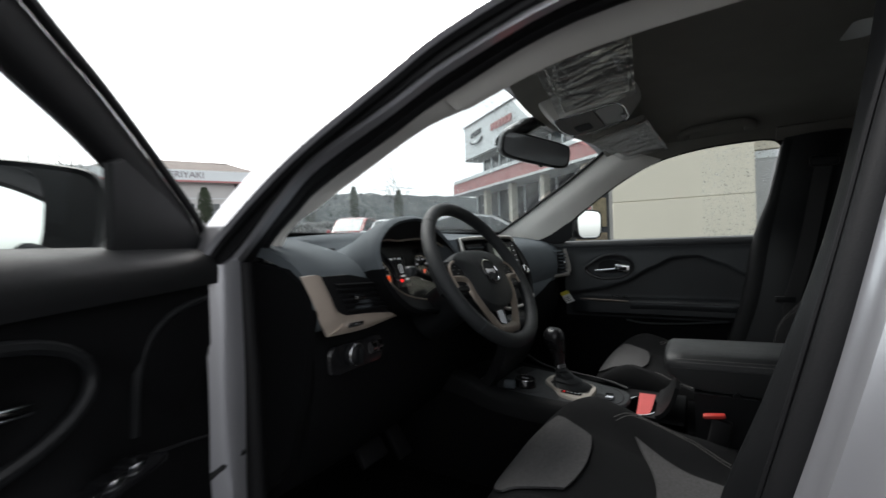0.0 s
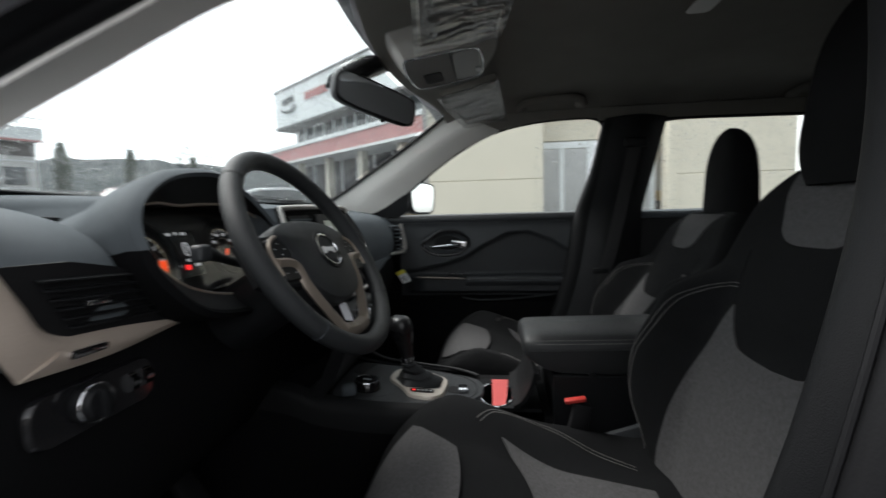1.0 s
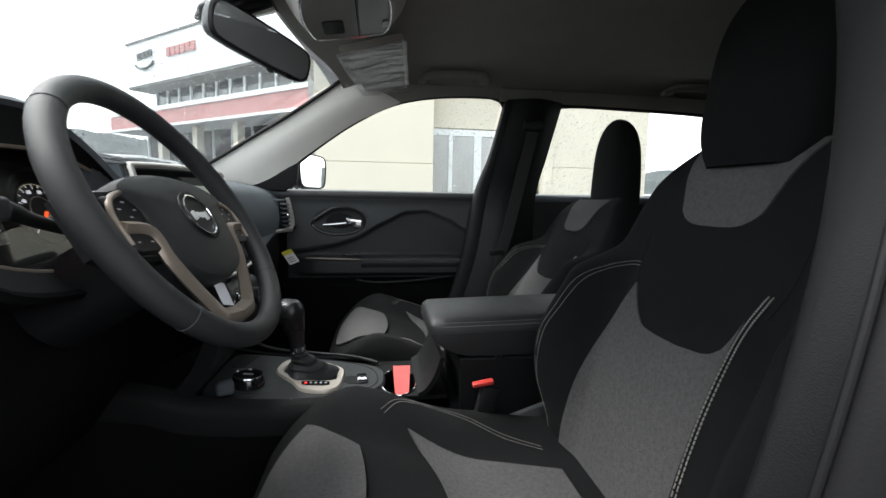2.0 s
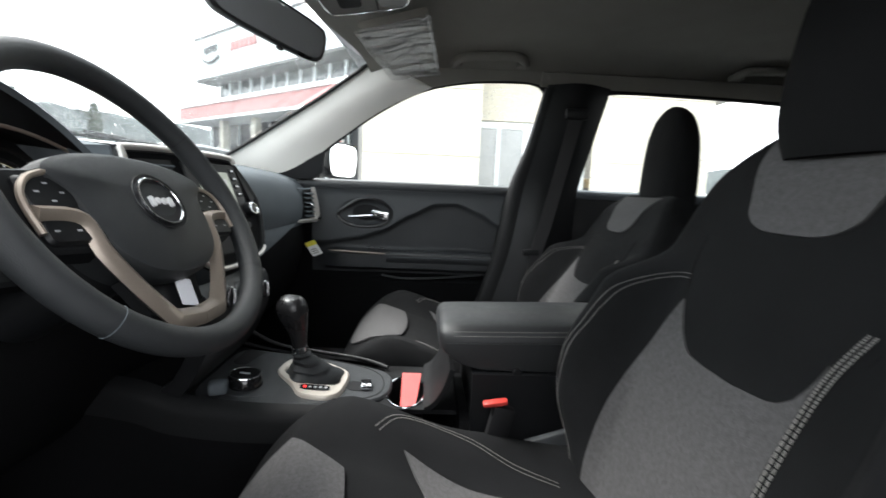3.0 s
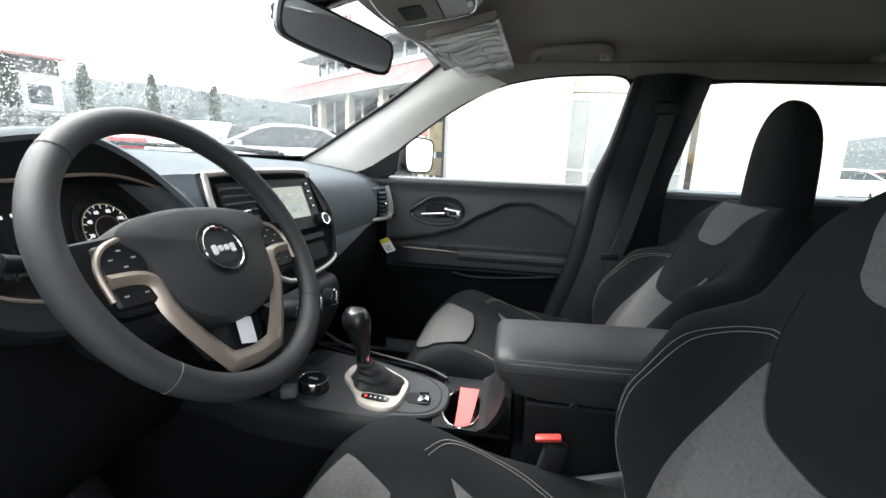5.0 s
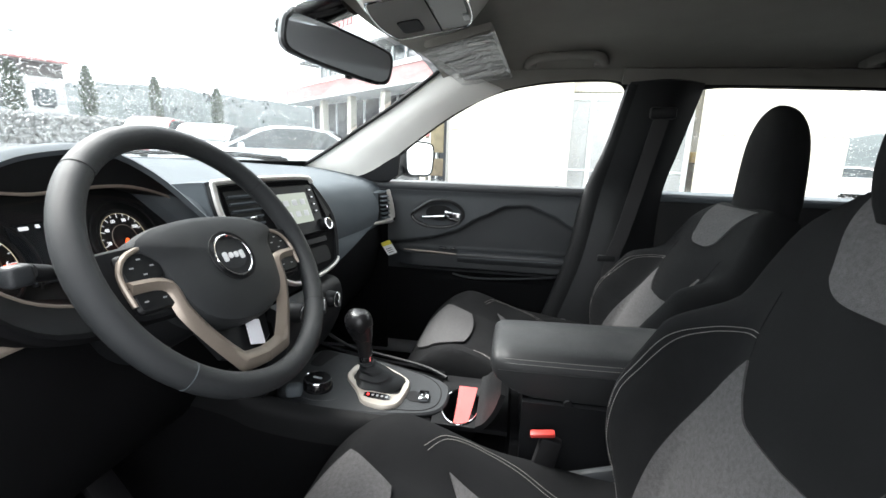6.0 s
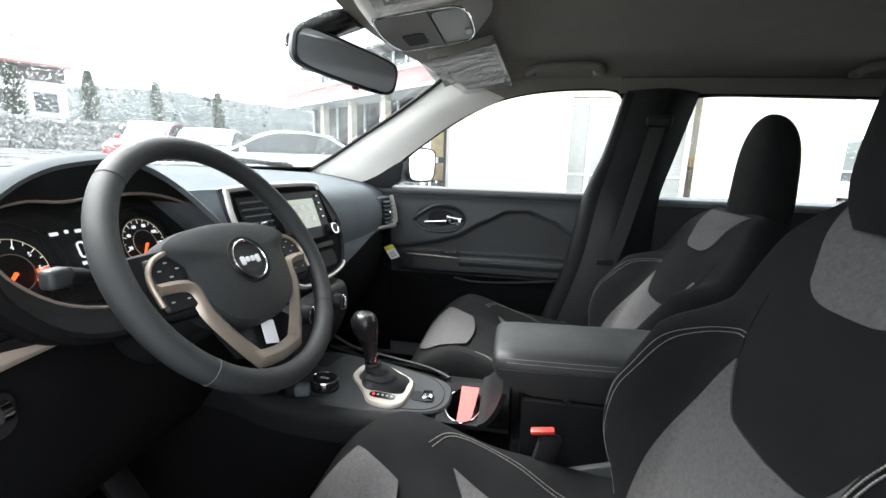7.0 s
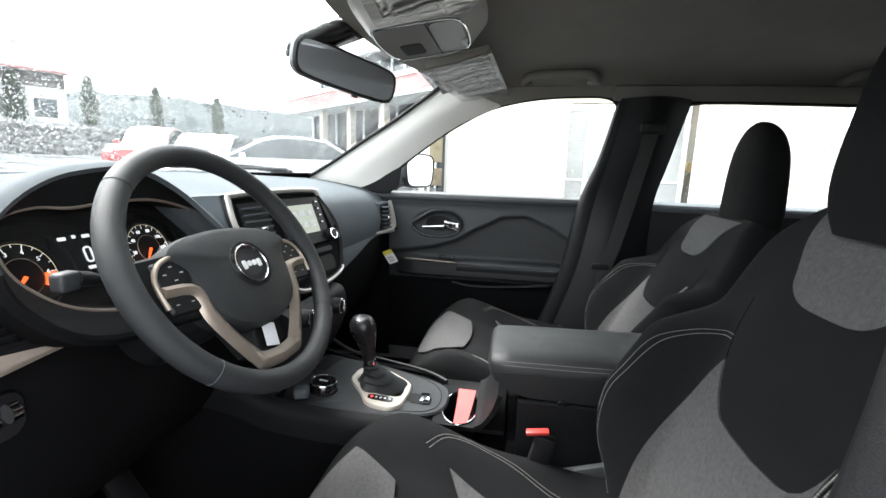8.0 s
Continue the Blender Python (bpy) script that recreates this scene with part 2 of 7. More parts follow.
# ---- outside: ground ----
ASPHALT = mat("wet_asphalt", (0.06, 0.062, 0.065), 0.3, grain=0.5, gscale=120, var=0.35, vscale=0.6, rvar=0.15)
CONCRETE = mat("cream_concrete_panel", (0.60, 0.565, 0.475), 0.85, grain=0.3, gscale=60, var=0.07, vscale=1.2)
CLADDING = mat("white_metal_cladding", (0.70, 0.74, 0.75), 0.5, var=0.05, vscale=0.8)
# Red paled so that the wet windscreen's haze lies in the colour.
REDBAND = mat("haze_paled_red", (0.44, 0.185, 0.18), 0.5, var=0.15, vscale=1.0)
DARKGLASS = mat("dark_shop_glazing", (0.05, 0.06, 0.065), 0.08, var=0.5, vscale=1.2)
FRAMEWHITE = mat("white_aluminium_frame", (0.68, 0.72, 0.74), 0.4, var=0.05)
FARPAINT = mat("white_car_paint", (0.72, 0.73, 0.74), 0.25, coat=0.6, var=0.04, vscale=2)
REDPAINT = mat("red_car_paint", (0.45, 0.03, 0.03), 0.25, coat=0.6, var=0.06, vscale=2)
TYRE = mat("black_tyre", (0.02, 0.02, 0.02), 0.8, var=0.2)
LEAF = mat("dark_conifer_foliage", (0.045, 0.06, 0.035), 0.8, var=0.5, vscale=3)
BARK = mat("grey_brown_bark", (0.10, 0.085, 0.07), 0.9, grain=0.5, gscale=60, var=0.3)
ROCK = mat("grey_boulder_stone", (0.16, 0.16, 0.155), 0.85, grain=0.5, gscale=20, var=0.45, vscale=2)
FOREST = mat("wooded_hillside", (0.022, 0.030, 0.032), 0.95, grain=0.4, gscale=0.5, var=0.3, vscale=0.08)


def ground_z(x, y):
    """The car park rises gently ahead, and steps up behind the boulder wall."""
    p = 0.55 * x + 0.85 * y - 2
    r = math.hypot(x, y)
    z = 0.045 * max(0.0, min(p, 40.0))
    if x + y > 0:
        z += 1.55 * max(0.0, min(1.0, (r - 30.2) / 0.8))
    return z


g = bmesh.new()
RADII = [0.5, 1.5, 3, 5, 7, 9, 12, 15, 18, 22, 26, 29, 30, 30.4, 30.8, 31.2, 34, 40, 50, 70, 110, 200, 400, 900]
rows = [[g.verts.new((r * math.cos(a), r * math.sin(a), ground_z(r * math.cos(a), r * math.sin(a)))) for a in (2 * math.pi * k / 96 for k in range(96))] for r in RADII]
for a, b in zip(rows, rows[1:]):
    for k in range(96):
        g.faces.new((a[k], a[(k + 1) % 96], b[(k + 1) % 96], b[k]))
g.faces.new(rows[0])
solid("ground", g, ASPHALT, "wet dark asphalt car park rising gently ahead", "ground", kind="structure")


def box_between(x0, x1, y0, y1, z0, z1, r=0.0, bm=None):
    return rbox(((x0 + x1) / 2, (y0 + y1) / 2, (z0 + z1) / 2), (x1 - x0, y1 - y0, z1 - z0), r, bm=bm, seg=1)


# ---- showroom wall beside the car ----
WALL_X = 8.6
wall = thing("showroom_wall", "cream concrete showroom wall of large jointed panels", "building", (WALL_X, 0, 0))
for y0, y1 in ((-0.85, 1.66), (-5.92, -3.42)):
    for z0, z1 in ((-0.1, 1.80), (1.82, 3.2), (3.22, 5.0)):
        part("panel", box_between(WALL_X, WALL_X + 0.35, y0, y1, z0, z1, 0.008), CONCRETE, wall)
    part("joint_backing", box_between(WALL_X + 0.02, WALL_X + 0.33, y0 + 0.01, y1 - 0.01, 0.0, 4.98), CONCRETE, wall)
part("rib", box_between(WALL_X - 0.03, WALL_X, -3.60, -3.42, -0.1, 5.0, 0.01), CONCRETE, wall)
part("back_wall", box_between(13.4, 13.6, -8.5, 2.5, 0, 5.0), mat("grey_interior_wall", (0.34, 0.34, 0.335), 0.9, var=0.2, vscale=1.5), wall)
part("canopy_soffit", box_between(WALL_X + 0.3, 13.4, -8.5, 2.0, 4.0, 4.2), mat("pale_soffit", (0.90, 0.86, 0.78), 0.8, var=0.15), wall)
# Pale base paints the sky's reflection into the opaque panes.
PALEGLAZE = mat("painted_sky_glazing", (0.36, 0.37, 0.375), 0.10, var=0.3, vscale=1.3)
entrance = thing("glass_entrance", "white framed glass entrance doors", "door", (9.4, -2.1, 0), kind="structure")
for y in (-3.40, -2.72, -2.06, -1.98, -1.36, -0.87):
    part("frame", box_between(9.38, 9.46, y - 0.05, y + 0.05, 0, 2.62, 0.01), FRAMEWHITE, entrance)
for z, h in ((2.62, 0.16), (1.05, 0.05), (0.08, 0.16)):
    part("frame", box_between(9.39, 9.45, -3.45, -0.82, z - h / 2, z + h / 2, 0.01), FRAMEWHITE, entrance)
part("transom", box_between(9.36, 9.48, -3.42, -0.85, 2.71, 4.98, 0.01), CONCRETE, entrance, "cream wall over the doors")
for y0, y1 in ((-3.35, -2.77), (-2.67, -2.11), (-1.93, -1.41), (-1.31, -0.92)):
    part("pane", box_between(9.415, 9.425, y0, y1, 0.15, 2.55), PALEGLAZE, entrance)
for x0, y0, w, hgt, col in ((11.2, -1.5, 0.5, 1.5, (0.25, 0.18, 0.08)), (10.6, -2.6, 0.35, 1.15, (0.45, 0.3, 0.05)), (11.6, -3.2, 0.6, 1.7, (0.12, 0.14, 0.16)), (10.4, -4.0, 0.45, 1.3, (0.14, 0.13, 0.125)), (12.0, -2.3, 0.4, 1.9, (0.2, 0.2, 0.22))):
    shelf = thing("display_shelf", "dim display shelf with boxes inside the showroom", "shelf", (x0, y0, 0), group="showroom shelves")
    part("frame", box_between(x0, x0 + 0.4, y0 - w, y0 + w, 0, hgt, 0.02), mat("shelf_board", col, 0.6, var=0.3, vscale=5), shelf)
    for k in range(3):
        part("box", box_between(x0 - 0.05, x0 + 0.3, y0 - w + 0.1 + 0.3 * k, y0 - w + 0.32 + 0.3 * k, hgt, hgt + 0.18 + 0.06 * (k % 2), 0.01), mat("carton", (0.5 - 0.12 * k, 0.3, 0.08 + 0.1 * k), 0.7, var=0.2), shelf)
WARMLAMP = glow("warm_ceiling_lamp", (1.0, 0.78, 0.45), 6.0)
for y in (-1.9, -2.9):
    solid("ceiling_lamp", box_between(10.0, 11.6, y - 0.05, y + 0.05, 3.90, 3.99, 0.01), WARMLAMP, "warm glowing strip lamp under the soffit", "lamp", group="strip lamps")
stand = thing("banner_stand", "yellow and red display banners beside the wall", "banner", (10.5, 2.6, 0))
part("post", tube([(10.5, 2.45, 0), (10.5, 2.45, 2.7)], 0.03, 8), FRAMEWHITE, stand)
part("yellow_panel", box_between(10.47, 10.50, 2.1, 2.45, 1.35, 2.1, 0.01), mat("yellow_banner", (0.20, 0.17, 0.11), 0.7, var=0.5, vscale=6), stand, "yellow banner panel")
part("dark_panel", box_between(10.47, 10.50, 2.1, 2.9, 0.75, 1.2, 0.01), mat("mottled_dark_banner", (0.16, 0.13, 0.09), 0.7, var=0.8, vscale=7), stand, "mottled dark panel")
part("white_panel", box_between(10.47, 10.50, 2.5, 2.9, 1.35, 1.7, 0.01), CLADDING, stand)
part("red_panel", box_between(10.46, 10.49, 2.47, 2.9, 1.75, 2.5, 0.01), REDBAND, stand, "red banner panel")

# Unseen wall, added to cut low sky light from the driver's side.
solid("light_block_west", box_between(-4.0, -3.7, -12.0, 5.0, 0, 1.35, 0.02), mat("unseen_light_block_grey", (0.30, 0.29, 0.28), 0.9, grain=0.4, gscale=60, var=0.12, vscale=1.5), "unseen grey wall added to block low side light", "wall", kind="structure")

# ---- dealership front, seen through the windscreen ----
FA, FD, FN = Vector((21.0, 11.4, 0)), Vector((-0.62, -0.785, 0)), Vector((-0.785, 0.62, 0))


def f3(q, z, n=0.0):
    """On the dealership's front: q along it, z up, n out towards the car park."""
    return FA + FD * q + FN * n + Vector((0, 0, z))


def slab(q0, q1, z0, z1, n0, n1):
    return loft([[f3(q, z0, n0), f3(q, z0, n1), f3(q, z1, n1), f3(q, z1, n0)] for q in (q0, q1)])


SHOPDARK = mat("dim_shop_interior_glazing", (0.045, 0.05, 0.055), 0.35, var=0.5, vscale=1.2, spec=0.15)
dealer = thing("dealership_building", "white and glass car dealership with a red canopy band", "building", (20, 10, 0))
part("fascia", slab(0, 13, 5.72, 7.5, -1.0, 0.0), CLADDING, dealer, "white fascia")
part("fascia_edge", slab(-0.05, 13, 7.5, 7.58, -1.0, 0.05), mat("dark_coping", (0.12, 0.12, 0.12), 0.6), dealer)
part("soffit", slab(0, 13, 5.62, 5.72, -1.0, 0.02), mat("dark_soffit", (0.08, 0.08, 0.08), 0.7), dealer)
part("upper_wall", slab(0.5, 13, 4.6, 5.62, -3.0, -0.9), DARKGLASS, dealer, "dark upper glazing")
for k in range(14):
    part("mullion", slab(0.5 + 0.9 * k, 0.6 + 0.9 * k, 4.6, 5.62, -0.92, -0.84), FRAMEWHITE, dealer)
part("roof_strip", slab(-1.0, 13, 4.45, 4.62, -1.5, 0.35), CLADDING, dealer, "white canopy edge")
part("canopy", slab(-1.2, 13, 3.88, 4.45, -1.2, 0.3), REDBAND, dealer, "red canopy band")
part("canopy_line", slab(-1.2, 13, 3.78, 3.88, -1.2, 0.32), CLADDING, dealer)
for k in range(4):
    part("column", slab(1.9 + 2.6 * k, 2.2 + 2.6 * k, 0, 3.8, -0.4, -0.1), mat("cream_column", (0.55, 0.52, 0.45), 0.8, var=0.1), dealer, "cream column")
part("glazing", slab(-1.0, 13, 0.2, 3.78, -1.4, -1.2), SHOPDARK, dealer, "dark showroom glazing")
for k in range(10):
    part("mullion", slab(-1.0 + 1.3 * k, -0.92 + 1.3 * k, 0.2, 3.78, -1.2, -1.12), FRAMEWHITE, dealer)
DARKSIGN = mat("dark_sign", (0.04, 0.045, 0.05), 0.5)
for q, w in ((0.9, 0.16), (1.15, 0.16), (1.4, 0.16), (1.65, 0.16), (1.9, 0.16)):
    part("sign_bar", slab(q, q + w, 6.75 + 0.05 * (q - 0.9), 7.02 + 0.05 * (q - 0.9), 0.0, 0.06), DARKSIGN, dealer, "dark sign bar")
part("sign_oval", tube([f3(1.5 + 0.72 * math.cos(a), 6.62 + 0.26 * math.sin(a), 0.05) for a in [radians(190 + 160 * k / 20) for k in range(21)]], 0.05, 8), DARKSIGN, dealer, "dark curved sign line")
for q in (3.2, 3.55, 3.9, 4.25, 4.6, 4.95):
    part("sign_bar", slab(q, q + 0.24, 6.6, 6.95, 0.0, 0.06), REDBAND, dealer, "red sign bar")


# ---- parked cars ----
def parked_car(label, paint, at, heading, h=1.45, length=4.5, suv=False):
    """A parked car of simple saloon or estate form."""
    z0 = ground_z(at[0], at[1])
    ob = thing("parked_car", label, "car", (at[0], at[1], z0), group="parked cars")
    m = Matrix.Translation((at[0], at[1], z0)) @ Matrix.Rotation(heading, 4, "Z")
    L, hw = length / 2, 0.88

    def at3(x, y, z):
        return m @ Vector((x, y, z))
    low = [(-L, 0.55), (-L + 0.05, 0.85), (-L + 0.3, 0.95), (-1.2, 0.98), (0.9, 0.95), (1.7, 0.88), (L - 0.1, 0.70), (L, 0.5), (L - 0.1, 0.28), (-L + 0.1, 0.28)]
    top = [(-L + 0.25 if suv else -1.75, 0.95), (-1.75 if suv else -1.0, h - 0.06), (-0.5, h), (0.1, h - 0.02), (0.45, h - 0.12), (1.15, 0.93)]
    part("body", loft([[at3(x * k, y, 0.30 + (z - 0.30) * kz) for x, z in low] for y, k, kz in ((-hw, 0.96, 0.92), (-hw + 0.08, 1.0, 1.0), (0, 1.01, 1.04), (hw - 0.08, 1.0, 1.0), (hw, 0.96, 0.92))]), paint, ob)
    part("cabin", loft([[at3(x, y, z if z < 1.0 else z * kz) for x, z in top] for y, kz in ((-0.66, 0.985), (-0.5, 1.0), (0, 1.012), (0.5, 1.0), (0.66, 0.985))]), paint, ob, "roof and pillars")
    for sy in (-1, 1):
        side = [(x * 0.88 - 0.03, 0.99 + (z - 0.95) * 0.80) for x, z in top]
        part("side_window", prism(side, lambda a, b, d, sy=sy: at3(a, sy * (0.662 + d + 0.0 * b), b), 0.02), DARKGLASS, ob, "dark side window")
        for x in (-1.35, 1.4):
            wh = part("wheel", cone(at3(x, sy * (hw - 0.16), 0.32), m.to_3x3() @ Vector((0, sy, 0)), 0.32, 0.32, 0.18, 24, None, 0.03), TYRE, ob, "black tyre")
            part("rim", cone(at3(x, sy * (hw + 0.02), 0.32), m.to_3x3() @ Vector((0, sy, 0)), 0.2, 0.18, 0.012, 16), CHROME, wh)
        part("tail_light", rbox(at3(-L + 0.06, sy * 0.68, 0.78), (0.12, 0.25, 0.14), 0.03, m.to_3x3().to_4x4()), RED, ob, "red tail light")
        part("head_light", rbox(at3(L - 0.14, sy * 0.66, 0.66), (0.2, 0.25, 0.12), 0.04, m.to_3x3().to_4x4()), CHROME, ob, "clear head light")
        part("door_mirror", rbox(at3(0.75, sy * (hw + 0.06), 1.0), (0.12, 0.18, 0.13), 0.04, m.to_3x3().to_4x4()), paint, ob)
    for x0, z0_, x1, z1 in ((0.42, h - 0.10, 1.18, 0.95), (-1.05 if not suv else -1.78, h - 0.09, -1.80 if not suv else -2.02, 0.98)):
        part("screen", surf(lambda u, v: at3(x0 + (x1 - x0) * u + (0.03 if x1 > 0 else -0.03), -0.58 + 1.16 * v, z0_ + (z1 - z0_) * u + 0.02), 3, 3, 0.01), DARKGLASS, ob, "dark glass screen")
    return ob


def by(r, az):
    return (r * math.cos(radians(az)), r * math.sin(radians(az)))


parked_car("white saloon car parked in the wet lot", FARPAINT, by(9.7, 33.8), radians(128))
parked_car("red estate car parked nose out in the lot", REDPAINT, by(19.0, 44.6), radians(205), 1.60, 4.5, True)
parked_car("white saloon car parked in the wet lot", FARPAINT, by(13.6, 40.0), radians(205))
parked_car("white saloon car parked far across the lot", FARPAINT, by(26, -33), radians(80))
parked_car("red saloon car parked far across the lot", REDPAINT, by(30, -36), radians(80))
parked_car("white saloon car parked far across the lot", FARPAINT, by(27, -40), radians(80))

# ---- boulder wall, planting, distance ----
stones = thing("boulder_wall", "retaining wall of rough grey boulders", "wall", (20, 22, 1.3))


def boulder(seed):
    b = bmesh.new()
    bmesh.ops.create_icosphere(b, subdivisions=2, radius=0.5)
    for v in b.verts:
        v.co *= 0.85 + 0.45 * noise.noise(v.co * 2.3 + Vector((seed * 7.1, 0, 0)))
    me = bpy.data.meshes.new("stone")
    b.to_mesh(me)
    b.free()
    me.materials.append(ROCK)
    return me


rng = random.Random(3)
KINDS = [boulder(k) for k in range(6)]
for row in range(4):
    for k in range(62):
        az = 36 + 36 * (k + 0.5 * (row % 2)) / 62 + rng.uniform(-0.15, 0.15)
        r = 30.1 + 0.18 * row
        x, y = by(r, az)
        st = new("stone", KINDS[rng.randrange(6)])
        st.parent = stones
        st.location = Vector((x - 20, y - 22, ground_z(*by(29.5, az)) + 0.2 + 0.36 * row - 1.3))
        st.rotation_euler = (rng.uniform(0, 6), rng.uniform(0, 6), rng.uniform(0, 6))
        s_ = rng.uniform(0.55, 0.78)
        st.scale = (s_ * 1.15, s_, s_ * 0.75)


def conifer(at, h, w, label):
    """A columnar evergreen: a trunk and many small sprays."""
    z0 = ground_z(*at)
    ob = thing("columnar_conifer", label, "tree", (at[0], at[1], z0), group="columnar conifers")
    part("trunk", tube([(at[0], at[1], z0), (at[0], at[1], z0 + h * 0.9)], [0.06, 0.02], 7), BARK, ob)
    r = random.Random(int(at[0] * 100))
    bm = bmesh.new()
    for k in range(1500):
        t = r.random() ** 0.9
        a = r.uniform(0, 6.283)
        rad = w * (0.80 + 0.20 * math.sin(math.pi * min(1, t * 0.9 + 0.15))) * (1 - 0.62 * t ** 5) * (0.45 + 0.6 * r.random())
        c = Vector((at[0] + rad * math.cos(a), at[1] + rad * math.sin(a), z0 + 0.06 + h * t))
        s = r.uniform(0.05, 0.12)
        d = Vector((math.cos(a) * 0.5, math.sin(a) * 0.5, r.uniform(0.6, 1.4))) * s
        e = Vector((-math.sin(a), math.cos(a), r.uniform(-0.3, 0.3))) * s * 0.6
        vs = [bm.verts.new(p) for p in (c - d * 0.5, c + e, c + d, c - e)]
        bm.faces.new(vs)
    part("crown", bm, LEAF, ob, "dark green sprays", smooth=False)["kind"] = "stuff"
    return ob


for r, az, h, w in ((33.5, 48.9, 2.75, 0.46), (34, 43.2, 2.65, 0.40), (34, 37.3, 2.35, 0.42), (33, 54.4, 2.45, 0.60), (33.5, 60.8, 2.4, 0.50), (34, 67.5, 2.1, 0.45)):
    conifer(by(r, az), h, w, "dark green columnar conifer above the boulder wall")


def bare_tree(at, h, seed):
    z0 = ground_z(*at)
    ob = thing("bare_tree", "leafless winter tree with fine branches", "tree", (at[0], at[1], z0), group="bare trees")
    r = random.Random(seed)
    part("trunk", tube([(at[0], at[1], z0), (at[0] + 0.05, at[1], z0 + h * 0.4), (at[0], at[1] + 0.1, z0 + h)], [0.09, 0.06, 0.01], 7), BARK, ob)
    bm = bmesh.new()

    def grow(p, d, length, rad, depth):
        q = p + d * length
        tube([p, (p + q) / 2 + Vector((r.uniform(-0.04, 0.04) * length, r.uniform(-0.04, 0.04) * length, 0)), q], [rad, rad * 0.8, rad * 0.6], 4, bm=bm)
        if depth:
            for _ in range(3):
                e = (d + Vector((r.uniform(-0.7, 0.7), r.uniform(-0.7, 0.7), r.uniform(-0.1, 0.5)))).normalized()
                grow(p.lerp(q, r.uniform(0.5, 1.0)), e, length * r.uniform(0.55, 0.75), rad * 0.6, depth - 1)
    for k in range(7):
        a = r.uniform(0, 6.283)
        grow(Vector((at[0], at[1], z0 + h * r.uniform(0.25, 0.7))), Vector((math.cos(a) * 0.6, math.sin(a) * 0.6, 0.9)).normalized(), h * 0.28, 0.03, 3)
    part("branches", bm, BARK, ob, "bare grey branches")["kind"] = "stuff"


for r, az, h, sd in ((36, 75.5, 5.0, 1), (37, 72.5, 5.2, 2), (38, 79, 5.5, 3), (60, 36.5, 8.0, 4), (30, 15.5, 6.8, 5), (31, 18.5, 7.2, 6), (29, 21.5, 5.6, 7)):
    bare_tree(by(r, az), h, sd)


def low_building(name, label, p0, p1, z0, wall_h, ridge, wallmat, roofmat, depth=9, hip=0.3):
    """A low hall with a hipped roof between two corners."""
    a, b = Vector((*p0, 0)), Vector((*p1, 0))
    d = (b - a).normalized()
    n = Vector((d.y, -d.x, 0))
    n = n if n.dot(-a) > 0 else -n
    ob = thing(name, label, "building", ((a.x + b.x) / 2, (a.y + b.y) / 2, z0))
    L = (b - a).length

    def p(q, z, k=0.0):
        return a + d * q + n * k + Vector((0, 0, z0 + z))
    part("wall", loft([[p(q, 0, -depth), p(q, 0, 0), p(q, wall_h, 0), p(q, wall_h, -depth)] for q in (0, L)]), wallmat, ob)
    bm = bmesh.new()
    lo = [bm.verts.new(p(q, wall_h, k)) for q, k in ((-0.3, 0.6), (L + 0.3, 0.6), (L + 0.3, -depth), (-0.3, -depth))]
    hi = [bm.verts.new(p(q, wall_h + ridge, -depth / 2)) for q in (L * hip, L * (1 - hip))]
    for f in ((lo[0], lo[1], hi[1], hi[0]), (lo[1], lo[2], hi[1]), (lo[2], lo[3], hi[0], hi[1]), (lo[3], lo[0], hi[0]), (lo[0], lo[3], lo[2], lo[1])):
        bm.faces.new(f)
    part("roof", bm, roofmat, ob, smooth=False)
    return ob, p, L


SIDING = mat("pale_grey_siding", (0.55, 0.54, 0.53), 0.8, var=0.08, vscale=0.7)
ROOFBROWN = mat("grey_brown_shingle_roof", (0.16, 0.14, 0.125), 0.9, grain=0.5, gscale=10, var=0.2, vscale=1.5)
diner, dp3, DL = low_building("restaurant_building", "low pale restaurant with a brown roof and white sign band", by(41, 75), by(40.5, 50.4), 3.0, 3.75, 2.4, SIDING, ROOFBROWN)
part("sign_band", loft([[dp3(q, 3.72, 0.65), dp3(q, 3.72, 0.75), dp3(q, 4.55, 0.75), dp3(q, 4.55, 0.65)] for q in (-0.3, DL + 0.3)]), CLADDING, diner, "white sign band")
part("red_line", loft([[dp3(q, 3.60, 0.66), dp3(q, 3.60, 0.78), dp3(q, 3.74, 0.78), dp3(q, 3.74, 0.66)] for q in (-0.3, DL + 0.3)]), REDBAND, diner, "red line under the sign band")
part("sign_letters", text_mesh("TERIYAKI", 0.68, lambda a, b, h: dp3(8.9 + a, 4.14 + b, 0.76 + h), 0.03), mat("grey_sign_letters", (0.22, 0.2, 0.22), 0.6), diner, "grey sign letters")
for k in range(9):
    q0 = DL * (0.06 + 0.105 * k)
    part("window", loft([[dp3(q0 + q, z, n) for z, n in ((0.75, 0.0), (0.75, 0.05), (1.95, 0.05), (1.95, 0.0))] for q in (0, 1.2)]), DARKGLASS, diner)
# Flat dark strip paints the eave's shade onto the wall.
part("painted_eave_shade", loft([[dp3(q, z, n) for z, n in ((2.7, 0.0), (2.7, 0.05), (3.6, 0.05), (3.6, 0.0))] for q in (DL * 0.72, DL)]), mat("eave_shade_dark", (0.10, 0.09, 0.085), 0.8, var=0.2), diner, "dark strip standing in for shade under the eave")
for k in range(4):
    part("siding_strip", loft([[dp3(q, z + 0.62 * k, n) for z, n in ((0.5, 0.0), (0.5, 0.04), (0.56, 0.04), (0.56, 0.0))] for q in (0, DL)]), CLADDING, diner)
pole = thing("utility_pole", "slim pale utility pole with a street lamp arm", "pole", (*by(44, 51.2), 3.0))
px, py = by(44, 51.2)
